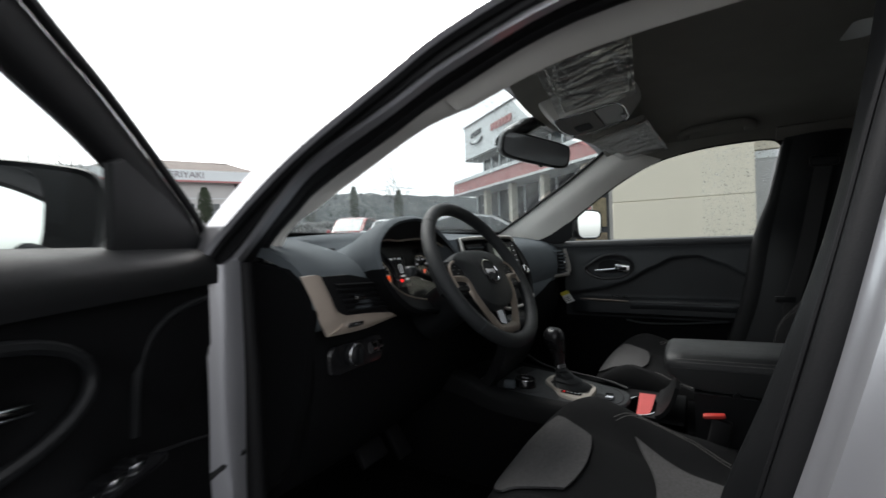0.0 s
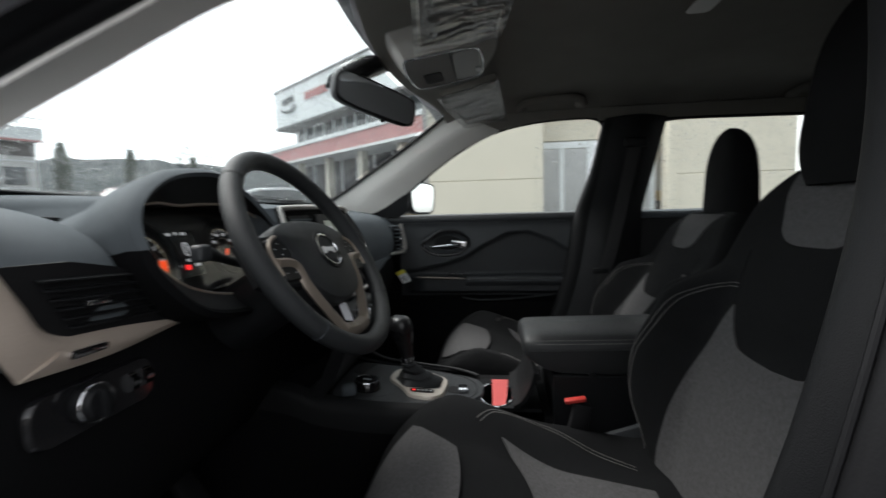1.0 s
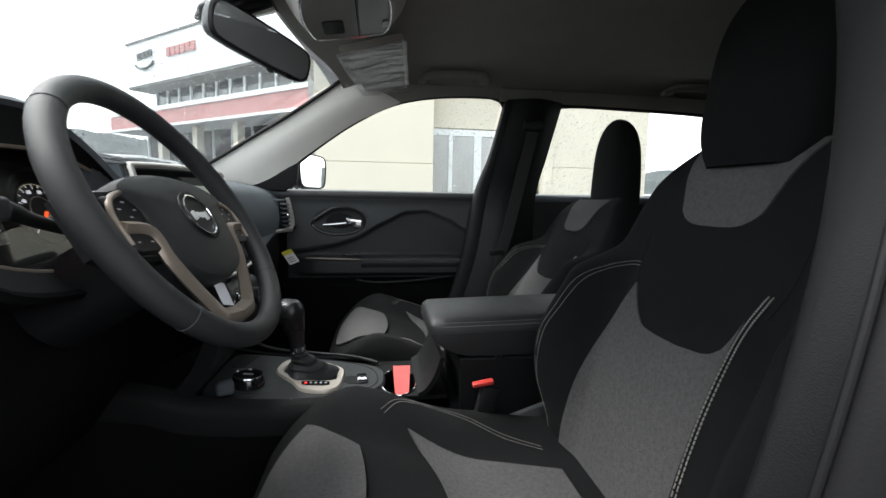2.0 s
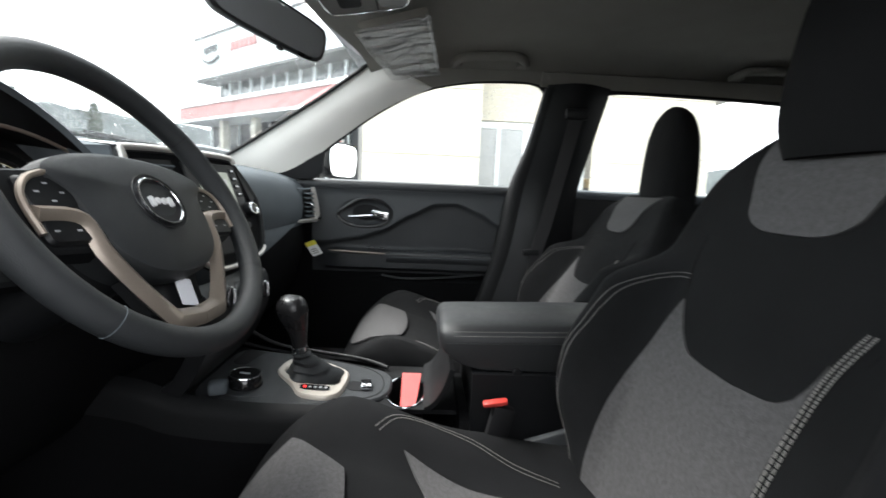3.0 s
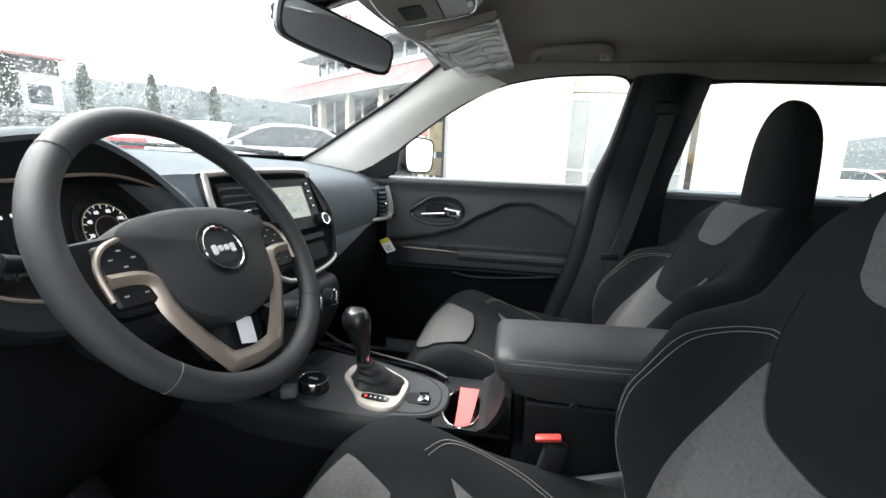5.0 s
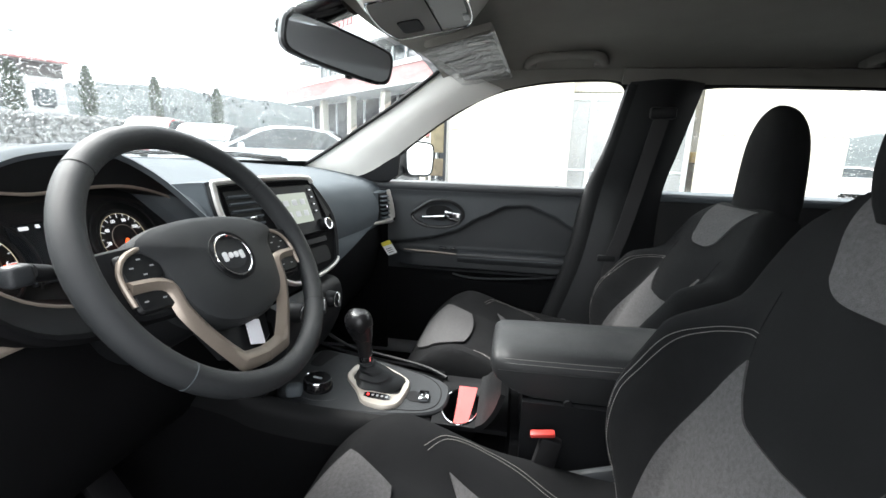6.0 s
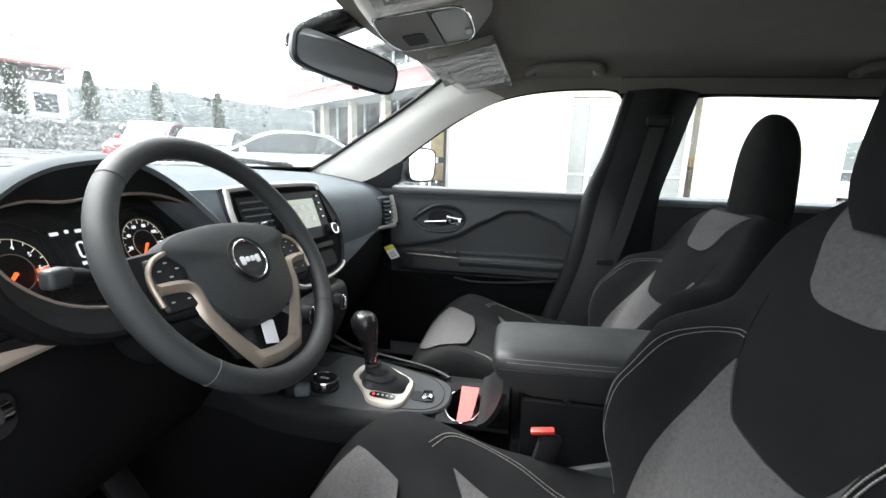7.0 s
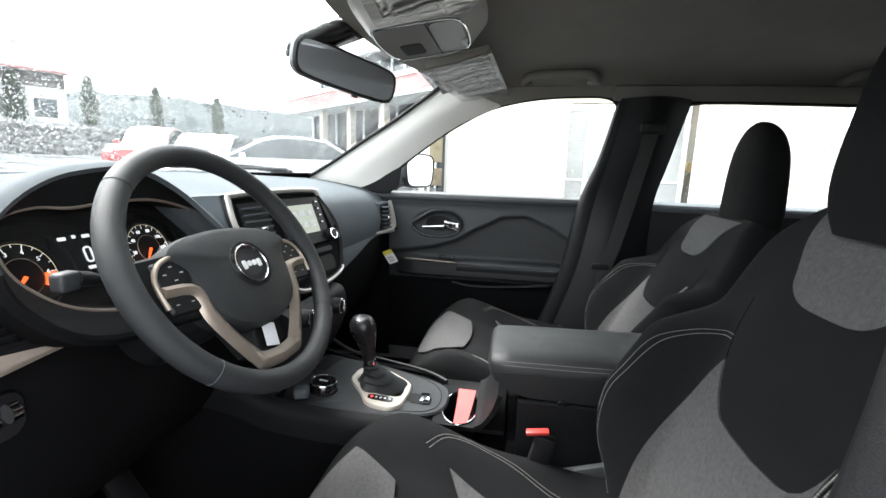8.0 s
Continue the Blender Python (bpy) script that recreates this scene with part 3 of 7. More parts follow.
part("pole", tube([(px, py, 3.0), (px, py, 9.0)], [0.07, 0.05], 8), FRAMEWHITE, pole)
part("arm", tube([(px - 1.6, py + 1.2, 8.9), (px + 1.2, py - 0.9, 8.9)], 0.035, 6), FRAMEWHITE, pole)
part("lamp_head", rbox((px - 1.5, py + 1.1, 9.0), (0.5, 0.3, 0.12), 0.04), FRAMEWHITE, pole)
for k, dz in enumerate((0, -0.5)):
    solid("overhead_cable", tube(samples([(*by(60, 95), 9.5 + dz), (*by(48, 75), 8.8 + dz), (px, py, 9.0 + dz), (*by(52, 40), 8.2 + dz), (*by(75, 20), 8.8 + dz)], 40), 0.02, 5), RUBBER, "dark overhead cable strung from the pole", "cable", group="overhead cables")

hills = bmesh.new()
rows = []
for j, (r, f) in enumerate(((170, 0.0), (215, 0.5), (265, 0.85), (300, 1.0), (340, 0.9))):
    row = []
    for k in range(141):
        az = -60 + 170 * k / 140
        crest = 20 + 14 * math.exp(-((az - 40) / 22) ** 2) + 5 * noise.noise(Vector((az * 0.08, 3, 0)))
        n = 2.4 * noise.noise(Vector((az * 0.9, j * 2.1, 1))) + 1.3 * noise.noise(Vector((az * 2.7, j, 5)))
        row.append(hills.verts.new((*by(r, az), 1.0 + f * crest + (n if f > 0 else 0))))
    rows.append(row)
for a, b in zip(rows, rows[1:]):
    for k in range(140):
        hills.faces.new((a[k], a[k + 1], b[k + 1], b[k]))
solid("wooded_hills", hills, FOREST, "low wooded hills on the horizon", "hill", kind="structure", smooth=False)
crowns = bmesh.new()
rng = random.Random(11)
for k in range(1500):
    az, t = rng.uniform(-5, 75), rng.random()
    r = 175 + 125 * t
    crest = 20 + 14 * math.exp(-((az - 40) / 22) ** 2) + 5 * noise.noise(Vector((az * 0.08, 3, 0)))
    f = min(1.0, (r - 170) / 45 * 0.5 if r < 215 else 0.5 + (r - 215) / 50 * 0.35 if r < 265 else 0.85 + (r - 265) / 35 * 0.15)
    x, y = by(r, az)
    h, w = rng.uniform(1.5, 3.2), rng.uniform(1.2, 2.6)
    z = f * crest - 1.0
    base = [crowns.verts.new((x + w * math.cos(a) * rng.uniform(0.7, 1.2), y + w * math.sin(a) * rng.uniform(0.7, 1.2), z + rng.uniform(-0.5, 0.8))) for a in (1.2566 * i for i in range(5))]
    tip = crowns.verts.new((x + rng.uniform(-0.4, 0.4), y, z + h))
    for i in range(5):
        crowns.faces.new((base[i], base[(i + 1) % 5], tip))
solid("far_woodland", crowns, FOREST, "distant woodland on the low hills", "trees", kind="stuff", smooth=False)

# ---- the car's shell ----
ARCH = [(0.735, 0.690, 1.102), (0.705, 0.655, 1.18), (0.671, 0.552, 1.258), (0.638, 0.423, 1.342), (0.607, 0.284, 1.408), (0.587, 0.137, 1.437), (0.579, -0.022, 1.445), (0.582, -0.115, 1.439)]
SCREEN = [(0.725, 1.06, 1.125), (0.676, 0.909, 1.199), (0.642, 0.76, 1.286), (0.61, 0.623, 1.365), (0.568, 0.457, 1.47)]

body = thing("car", "silver car with grey headliner and black door seals", "car", (0, 0, 0.3))
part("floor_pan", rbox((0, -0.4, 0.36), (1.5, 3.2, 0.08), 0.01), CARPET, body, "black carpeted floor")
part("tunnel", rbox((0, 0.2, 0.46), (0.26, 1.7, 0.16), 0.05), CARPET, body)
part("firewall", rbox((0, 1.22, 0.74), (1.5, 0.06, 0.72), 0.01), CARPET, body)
part("rear_wall", rbox((0, -2.02, 0.75), (1.5, 0.06, 0.8), 0.02), PLASTIC, body)
for sx in (-1, 1):
    part("sill", rbox((0.84 if sx > 0 else -0.80, -0.1, 0.40), (0.14, 2.2, 0.14), 0.03), SILVER, body, "silver door sill")


def roof(x, y, drop=0.0):
    edge = abs(x) / 0.58
    front = max(0.0, (y - 0.15) / 0.4)
    return 1.54 - 0.012 * edge ** 2 - 0.053 * edge ** 10 - 0.045 * front ** 2 - 0.03 * max(0.0, (-0.9 - y)) ** 2 - drop


def front_edge(x):
    return 0.455 + 0.10 * (1 - (abs(x) / 0.57) ** 2)


def liner(u, v):
    x = -0.575 + 1.15 * u
    y = front_edge(x) * (1 - v) - 1.75 * v
    return (x, y, roof(x, y))


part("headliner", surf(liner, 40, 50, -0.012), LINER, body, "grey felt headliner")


def outer_roof(u, v):
    x = -0.70 + 1.40 * u
    y = (0.50 + 0.10 * (1 - (x / 0.7) ** 2)) * (1 - v) - 1.95 * v
    return (x, y, 1.60 - 0.03 * (x / 0.6) ** 2 - 0.05 * (x / 0.7) ** 6 - 0.06 * max(0.0, (y - 0.1) / 0.5) ** 2)


part("roof_panel", surf(outer_roof, 24, 24, 0.01), SILVER, body, "silver painted roof")

# passenger pillars and rails
PILLAR_MID = [((a[0] + b[0]) / 2 - 0.02, (a[1] + b[1]) / 2, (a[2] + b[2]) / 2 - 0.0) for a, b in zip([curve(ARCH, t * 0.62) for t in (0, 0.25, 0.5, 0.75, 1.0)], SCREEN)]
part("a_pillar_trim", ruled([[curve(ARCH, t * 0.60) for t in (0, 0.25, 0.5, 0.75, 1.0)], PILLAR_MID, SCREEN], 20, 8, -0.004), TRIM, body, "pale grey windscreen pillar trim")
RAIL_TOP = [(0.568, 0.457, 1.472), (0.566, 0.30, 1.468), (0.566, 0.1, 1.472), (0.566, -0.12, 1.474)]
RAIL_LOW = [curve(ARCH, 0.60), curve(ARCH, 0.72), curve(ARCH, 0.86), (0.584, -0.12, 1.436)]
part("windscreen_seal", tube(samples([(x - 0.012, y - 0.006, z + 0.002) for x, y, z in SCREEN], 30), 0.0065, 8), RUBBER, body, "black windscreen edge")
part("trim_seam", tube(samples([(0.556, 0.452, 1.468), (0.578, 0.36, 1.435), curve(ARCH, 0.59)], 10), 0.0022, 6), LINER, body)
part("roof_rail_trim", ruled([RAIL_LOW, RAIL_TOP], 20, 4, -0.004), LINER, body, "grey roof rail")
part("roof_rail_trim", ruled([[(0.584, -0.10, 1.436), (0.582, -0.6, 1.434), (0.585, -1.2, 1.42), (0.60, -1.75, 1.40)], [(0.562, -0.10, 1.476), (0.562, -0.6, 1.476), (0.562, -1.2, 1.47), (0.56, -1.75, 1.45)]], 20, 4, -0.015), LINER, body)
B_FRONT = [(0.70, 0.055, 0.60), (0.715, -0.02, 0.85), (0.72, -0.06, 1.09), (0.655, -0.10, 1.25), (0.585, -0.132, 1.44)]
B_REAR = [(0.70, -0.28, 0.60), (0.715, -0.28, 0.85), (0.72, -0.285, 1.09), (0.655, -0.30, 1.25), (0.585, -0.325, 1.44)]
B_MID = [(x - 0.045, (a + b) / 2, z) for (x, a, z), (_, b, _) in zip(B_FRONT, B_REAR)]
CORNER, DOWN = Vector((0.600, -0.128, 1.438)), Vector((0.065, 0.030, -0.19)).normalized()
BEND = [(-0.01, -0.001), (0.055, -0.001)] + [(0.055 * (1 - t) ** 2 + 0.004 * t * (1 - t), 0.06 * t ** 2 + 0.004 * t * (1 - t)) for t in (k / 8 for k in range(9))] + [(-0.01, 0.06)]
part("window_corner", prism(BEND, lambda a, b, h: CORNER + Vector((0, a, 0)) + DOWN * b - Vector((h, 0, 0)), 0.012, 0.002), PLASTIC, body, "black rounded window corner")
part("b_pillar_trim", ruled([B_FRONT, B_MID, B_REAR], 20, 8, 0.02), PLASTIC, body, "black centre pillar trim")
B_EDGE = [(0.692, 0.070, 0.60), (0.702, -0.008, 0.85), (0.704, -0.052, 1.09), (0.642, -0.098, 1.25), (0.575, -0.130, 1.43)]
part("b_pillar_edge", ruled([[(x + 0.02, y + 0.004, z) for x, y, z in B_EDGE], B_EDGE, [(x - 0.012, y - 0.022, z) for x, y, z in B_EDGE], [(x - 0.014, y - 0.058, z) for x, y, z in B_EDGE]], 24, 10, 0.008), PILLARGREY, body, "dark grey leading pillar trim")

# rear passenger side: door skin, quarter pillar, tail
part("rear_side_panel", rbox((0.745, -0.72, 0.75), (0.05, 0.88, 0.70), 0.02), PLASTIC, body, "black rear door panel")
part("rear_belt", rbox((0.735, -0.72, 1.085), (0.06, 0.88, 0.03), 0.012), SOFT, body)
part("quarter_panel", ruled([[(0.74, -1.12, 0.45), (0.74, -1.12, 1.10), (0.60, -1.08, 1.44)], [(0.74, -2.0, 0.45), (0.74, -2.0, 1.10), (0.6, -1.9, 1.42)]], 10, 4, 0.03), PLASTIC, body)
part("quarter_panel", mirror_x(ruled([[(0.74, -0.25, 0.45), (0.74, -0.25, 1.10), (0.60, -0.28, 1.44)], [(0.74, -2.0, 0.45), (0.74, -2.0, 1.10), (0.6, -1.9, 1.42)]], 10, 4, 0.03)), PLASTIC, body)

# driver's opening: bands from the outer skin inwards
E1 = [(-0.86, 0.906, 1.095), (-0.84, 0.877, 1.144), (-0.82, 0.77, 1.23), (-0.81, 0.671, 1.289), (-0.78, 0.548, 1.364), (-0.76, 0.434, 1.423), (-0.735, 0.25, 1.475), (-0.72, -0.1, 1.50)]
E0 = [(x + 0.035, y + 0.045, z + 0.05) for x, y, z in E1]
E2 = [(-0.82, 0.92, 1.085), (-0.80, 0.862, 1.143), (-0.79, 0.78, 1.218), (-0.78, 0.702, 1.277), (-0.755, 0.566, 1.344), (-0.735, 0.447, 1.403), (-0.715, 0.25, 1.46), (-0.70, -0.1, 1.485)]
E3 = [(-0.77, 0.928, 1.088), (-0.76, 0.874, 1.148), (-0.755, 0.80, 1.205), (-0.75, 0.733, 1.255), (-0.73, 0.585, 1.329), (-0.71, 0.459, 1.392), (-0.69, 0.26, 1.455), (-0.68, -0.1, 1.475)]
E4 = [(-0.72, 0.943, 1.073), (-0.71, 0.903, 1.148), (-0.705, 0.84, 1.20), (-0.70, 0.785, 1.236), (-0.68, 0.621, 1.318), (-0.66, 0.516, 1.374), (-0.63, 0.291, 1.455), (-0.62, -0.1, 1.475)]
E5 = [(-0.71, 0.921, 1.07), (-0.69, 0.876, 1.165), (-0.67, 0.80, 1.215), (-0.65, 0.726, 1.261), (-0.625, 0.584, 1.339), (-0.615, 0.496, 1.363), (-0.58, 0.291, 1.43), (-0.575, -0.1, 1.455)]
MIRROR_SCREEN = [(-x, y, z) for x, y, z in SCREEN]
part("a_pillar_skin", ruled([E0, E1], 36, 3, 0.01), SILVER, body, "wet silver windscreen pillar")
# Black colour here stands in for dark reflections in the silver paint.
part("dark_band_and_seal", ruled([E1, [(a[0] + 0.02, a[1] + 0.03, a[2] + 0.02) for a in E1], E2], 36, 4, 0.01), RUBBER, body)
E2B = [tuple(0.45 * p + 0.55 * q for p, q in zip(a, b)) for a, b in zip(E2, E3)]
part("door_jamb", ruled([E2, E2B], 36, 4, 0.01), SILVER, body, "silver door jamb")
part("inner_seal", tube(samples([((a[0] + b[0]) / 2, (a[1] + b[1]) / 2, (a[2] + b[2]) / 2) for a, b in zip(E3, E4)], 40), 0.016, 10), RUBBER, body)
part("dark_band_and_seal", ruled([E2B, E3, [tuple(0.5 * p + 0.5 * q for p, q in zip(a, b)) for a, b in zip(E3, E4)]], 36, 6, 0.008), RUBBER, body)
part("a_pillar_trim", ruled([E4[:6], E5[:6]], 30, 4, 0.006), TRIM, body, "pale grey windscreen pillar trim")
part("a_pillar_trim", ruled([E5[:6], MIRROR_SCREEN], 24, 4, 0.006), TRIM, body)
part("roof_rail_trim", ruled([E4[5:], E5[5:], [(-0.568, 0.457, 1.472), (-0.566, 0.2, 1.47), (-0.566, -0.1, 1.474)]], 16, 6, 0.006), TRIM, body)

# hinge pillar below the windscreen pillar
part("hinge_pillar", ruled([[(-0.86, 0.906, 1.10), (-0.86, 0.90, 0.90), (-0.86, 0.91, 0.70), (-0.86, 0.93, 0.45)], [(-0.83, 0.885, 1.10), (-0.83, 0.885, 0.90), (-0.83, 0.89, 0.70), (-0.83, 0.90, 0.45)], [(-0.795, 0.89, 1.12), (-0.795, 0.89, 0.90), (-0.795, 0.90, 0.70), (-0.795, 0.91, 0.45)]], 14, 4, 0.02), SILVER, body, "silver hinge pillar")
part("inner_seal", tube([(-0.775, 0.91, 1.10), (-0.775, 0.90, 0.9), (-0.775, 0.90, 0.7), (-0.775, 0.90, 0.45)], 0.018, 10), RUBBER, body)
part("kick_panel", ruled([[(-0.77, 0.92, 1.08), (-0.77, 0.91, 0.8), (-0.77, 0.91, 0.42)], [(-0.72, 1.2, 1.05), (-0.72, 1.2, 0.8), (-0.72, 1.2, 0.42)]], 6, 3, 0.01), LOWBLACK, body)
part("kick_panel", ruled([[(0.74, 0.68, 1.08), (0.74, 0.68, 0.8), (0.74, 0.68, 0.42)], [(0.72, 1.2, 1.05), (0.72, 1.2, 0.8), (0.72, 1.2, 0.42)]], 6, 3, 0.01), LOWBLACK, body)

# driver's centre pillar
D_REAR = [(-0.745, -0.22, 0.45), (-0.745, -0.22, 0.80), (-0.74, -0.22, 0.97), (-0.72, -0.225, 1.12), (-0.68, -0.24, 1.27), (-0.60, -0.27, 1.46)]
D_FRONT = [(-0.768, 0.215, 0.45), (-0.782, 0.146, 0.80), (-0.772, 0.090, 0.97), (-0.742, 0.038, 1.12), (-0.690, -0.004, 1.27), (-0.60, -0.05, 1.46)]
D_OUT = [(-0.782, 0.195, 0.45), (-0.795, 0.117, 0.80), (-0.794, 0.074, 0.97), (-0.780, 0.034, 1.12), (-0.752, -0.006, 1.27), (-0.70, -0.07, 1.47)]
D_SEAL = [(-0.808, 0.198, 0.45), (-0.803, 0.098, 0.80), (-0.796, 0.050, 0.97), (-0.788, 0.012, 1.12), (-0.778, -0.024, 1.27), (-0.757, -0.07, 1.47)]
part("b_pillar_trim", ruled([D_REAR, [(a[0] * 0.6 + b[0] * 0.4 + 0.004, a[1] * 0.4 + b[1] * 0.6 - 0.01, a[2]) for a, b in zip(D_REAR, D_FRONT)], [(x + 0.012, y - 0.022, z) for x, y, z in D_FRONT], D_FRONT, D_OUT], 24, 16, -0.012), PILLARGREY, body, "dark grey centre pillar trim")
part("trim_groove", tube(samples([(x + 0.001, y + 0.001, z) for x, y, z in D_OUT], 24), 0.003, 8), RUBBER, body)
part("inner_seal", tube(samples([((a[0] + b[0]) / 2 - 0.002, (a[1] + b[1]) / 2 - 0.006, a[2]) for a, b in zip(D_OUT, D_SEAL)], 24), 0.017, 12), RUBBER, body)
part("door_jamb", ruled([[(x + 0.004, y - 0.012, z) for x, y, z in D_SEAL], [(x - 0.006, y - 0.004, z) for x, y, z in D_SEAL], [(x - 0.032, y - 0.012, z) for x, y, z in D_SEAL], [(x - 0.062, y - 0.026, z) for x, y, z in D_SEAL], [(x - 0.074, y - 0.16, z) for x, y, z in D_SEAL]], 20, 12, 0.01), SILVER, body, "silver centre pillar jamb")
part("tail_header", rbox((0, -1.80, 1.49), (1.2, 0.16, 0.12), 0.02), LINER, body)
part("tail_window", ruled([[(-0.66, -1.98, 1.10), (0.0, -2.04, 1.10), (0.66, -1.98, 1.10)], [(-0.56, -1.74, 1.46), (0.0, -1.78, 1.48), (0.56, -1.74, 1.46)]], 12, 4, 0.004), pane_glass("dark_privacy_glass", (0.2, 0.21, 0.212)), body, "dark privacy glass")

# windscreen, bonnet
def screen_at(u, v):
    x0, x1 = 0.735 * (2 * u - 1), 0.57 * (2 * u - 1)
    y = (1.06 + 0.16 * (1 - (2 * u - 1) ** 2)) * (1 - v) + (0.46 + 0.10 * (1 - (2 * u - 1) ** 2)) * v
    z = 1.115 * (1 - v) + 1.475 * v + 0.015 * math.sin(math.pi * v)
    return Vector((x0 * (1 - v) + x1 * v, y, z))


screen = thing("windscreen", "rain-speckled windscreen with a black border", "windscreen", (0, 1.0, 1.1))
pane = part("pane", surf(lambda u, v: screen_at(u, v), 24, 16, 0.004), WETGLASS, screen)
pane.visible_shadow = False
part("border", ruled([[screen_at(u, 0.0) for u in (0, 0.25, 0.5, 0.75, 1)], [screen_at(u, 0.125) for u in (0, 0.25, 0.5, 0.75, 1)]], 30, 2, -0.003), RUBBER, screen, "black printed border")

bonnet = thing("bonnet", "silver car bonnet wet with rain", "bonnet", (0, 1.3, 1.0))
part("skin", surf(lambda u, v: ((2 * u - 1) * (0.78 - 0.1 * v), 1.27 + 0.95 * v - 0.10 * (2 * u - 1) ** 2, 1.165 - 0.03 * v - 0.14 * v ** 3 - 0.07 * (2 * u - 1) ** 4), 20, 14, 0.01), mat("wet_silver_bonnet_paint", (0.36, 0.37, 0.39), 0.28, metal=0.9, coat=0.6, var=0.1, vscale=30, rvar=0.1), bonnet)


wiper = thing("windscreen_wiper", "black windscreen wiper lying along the screen base", "wiper", (0.4, 1.1, 1.16))
part("arm", tube([screen_at(u, v) + Vector((0, 0.03, 0.025)) for u, v in ((0.97, 0.06), (0.85, 0.10), (0.70, 0.125))], [0.011, 0.008, 0.006], 8), RUBBER, wiper, "black wiper arm")
part("blade", tube([screen_at(u, v) + Vector((0, 0.02, 0.014)) for u, v in ((0.93, 0.115), (0.80, 0.125), (0.66, 0.13), (0.52, 0.13))], 0.006, 6), RUBBER, wiper, "black wiper blade")

# ---- the car's outside ----
def arch_floor(y):
    """The lower edge of the skin, over the wheels."""
    low = 0.32
    for c in (1.72, -1.50):
        if abs(y - c) < 0.41:
            low = max(low, 0.36 + math.sqrt(0.41 ** 2 - (y - c) ** 2))
    return low


for sx in (-1, 1):
    def wing(u, v, sx=sx):
        y = 1.10 + 1.05 * u
        t = max(0.0, (y - 1.17) / 0.95)
        top_ = Vector((sx * (0.785 - 0.1 * t), y, 1.09 - 0.03 * t - 0.14 * t ** 3))
        low = arch_floor(y)
        return curve([top_, (sx * (0.865 - 0.07 * t), y, top_.z - 0.07), (sx * (0.905 - 0.07 * t), y, low + 0.55 * (top_.z - low)), (sx * (0.90 - 0.07 * t), y, low)], v)
    part("front_wing", surf(wing, 40, 12, 0.008 * sx), SILVER, body, "silver front wing")

    def side(u, v, sx=sx):
        y = (1.08 if sx > 0 else -0.14) * (1 - u) - 2.05 * u
        low = arch_floor(y)
        return curve([(sx * 0.865, y, 1.075), (sx * 0.905, y, 0.98), (sx * 0.91, y, low + 0.4 * (0.98 - low)), (sx * 0.885, y, low)], v)
    part("side_skin", surf(side, 70, 12, 0.008 * sx), SILVER, body, "silver side panel")
    for y in (1.72, -1.50):
        tyre = part("wheel", loft([[Vector((sx * x, y + r * math.cos(a), 0.36 + r * math.sin(a))) for a in (2 * math.pi * k / 40 for k in range(40))] for x, r in ((0.66, 0.24), (0.665, 0.33), (0.69, 0.358), (0.86, 0.358), (0.885, 0.33), (0.888, 0.24))]), RUBBER, body, "black tyre")
        part("rim", loft([[Vector((sx * x, y + r * math.cos(a), 0.36 + r * math.sin(a))) for a in (2 * math.pi * k / 40 for k in range(40))] for x, r in ((0.80, 0.238), (0.889, 0.238), (0.885, 0.215), (0.86, 0.20), (0.868, 0.06), (0.878, 0.03))]), SILVER, tyre, "silver wheel rim")
part("front_bumper", rbox((0, 2.12, 0.60), (1.50, 0.24, 0.52), 0.09, seg=3), SILVER, body, "silver front bumper")
part("grille", rbox((0, 2.235, 0.80), (1.0, 0.03, 0.10), 0.02), PLASTIC, body, "black grille")
part("tailgate", ruled([[(-0.86, -2.05, 0.40), (0.0, -2.12, 0.40), (0.86, -2.05, 0.40)], [(-0.87, -2.06, 0.75), (0.0, -2.14, 0.75), (0.87, -2.06, 0.75)], [(-0.72, -2.0, 1.10), (0.0, -2.07, 1.10), (0.72, -2.0, 1.10)]], 16, 8, 0.01), SILVER, body, "silver tailgate")
def chaikin(pts, rounds=2):
    """A closed outline with its corners cut round."""
    for _ in range(rounds):
        pts = [((1 - f) * p[0] + f * q[0], (1 - f) * p[1] + f * q[1]) for p, q in zip(pts, pts[1:] + pts[:1]) for f in (0.2, 0.8)]
    return pts


part("mirror_sail", prism(chaikin([(0.83, 1.098), (0.70, 1.205), (0.632, 1.256), (0.620, 1.235), (0.640, 1.098)], 1), lambda a, b, h: (0.725 - 0.20 * (b - 1.1) - h, a, b), 0.012, 0.003), PLASTIC, body, "black mirror corner trim")

# ---- dashboard ----
dash = thing("dashboard", "dark grey soft-touch dashboard with champagne trim", "dashboard", (0, 0.9, 0.8))


def dash_lip(x):
    """Where the dash's rolled edge lies, towards the seats."""
    return curve([(0.775, 0, 0), (0.765, 0, 0), (0.77, 0, 0), (0.765, 0, 0), (0.73, 0, 0), (0.705, 0, 0), (0.70, 0, 0), (0.715, 0, 0)], (x + 0.75) / 1.5).x


def gap_for_dials(x):
    """The pad steps forward where the instruments sit."""
    a = max(0.0, min(1.0, (x + 0.595) / 0.05)) * max(0.0, min(1.0, (-0.16 - x) / 0.06))
    return 0.16 * a * a * (3 - 2 * a)


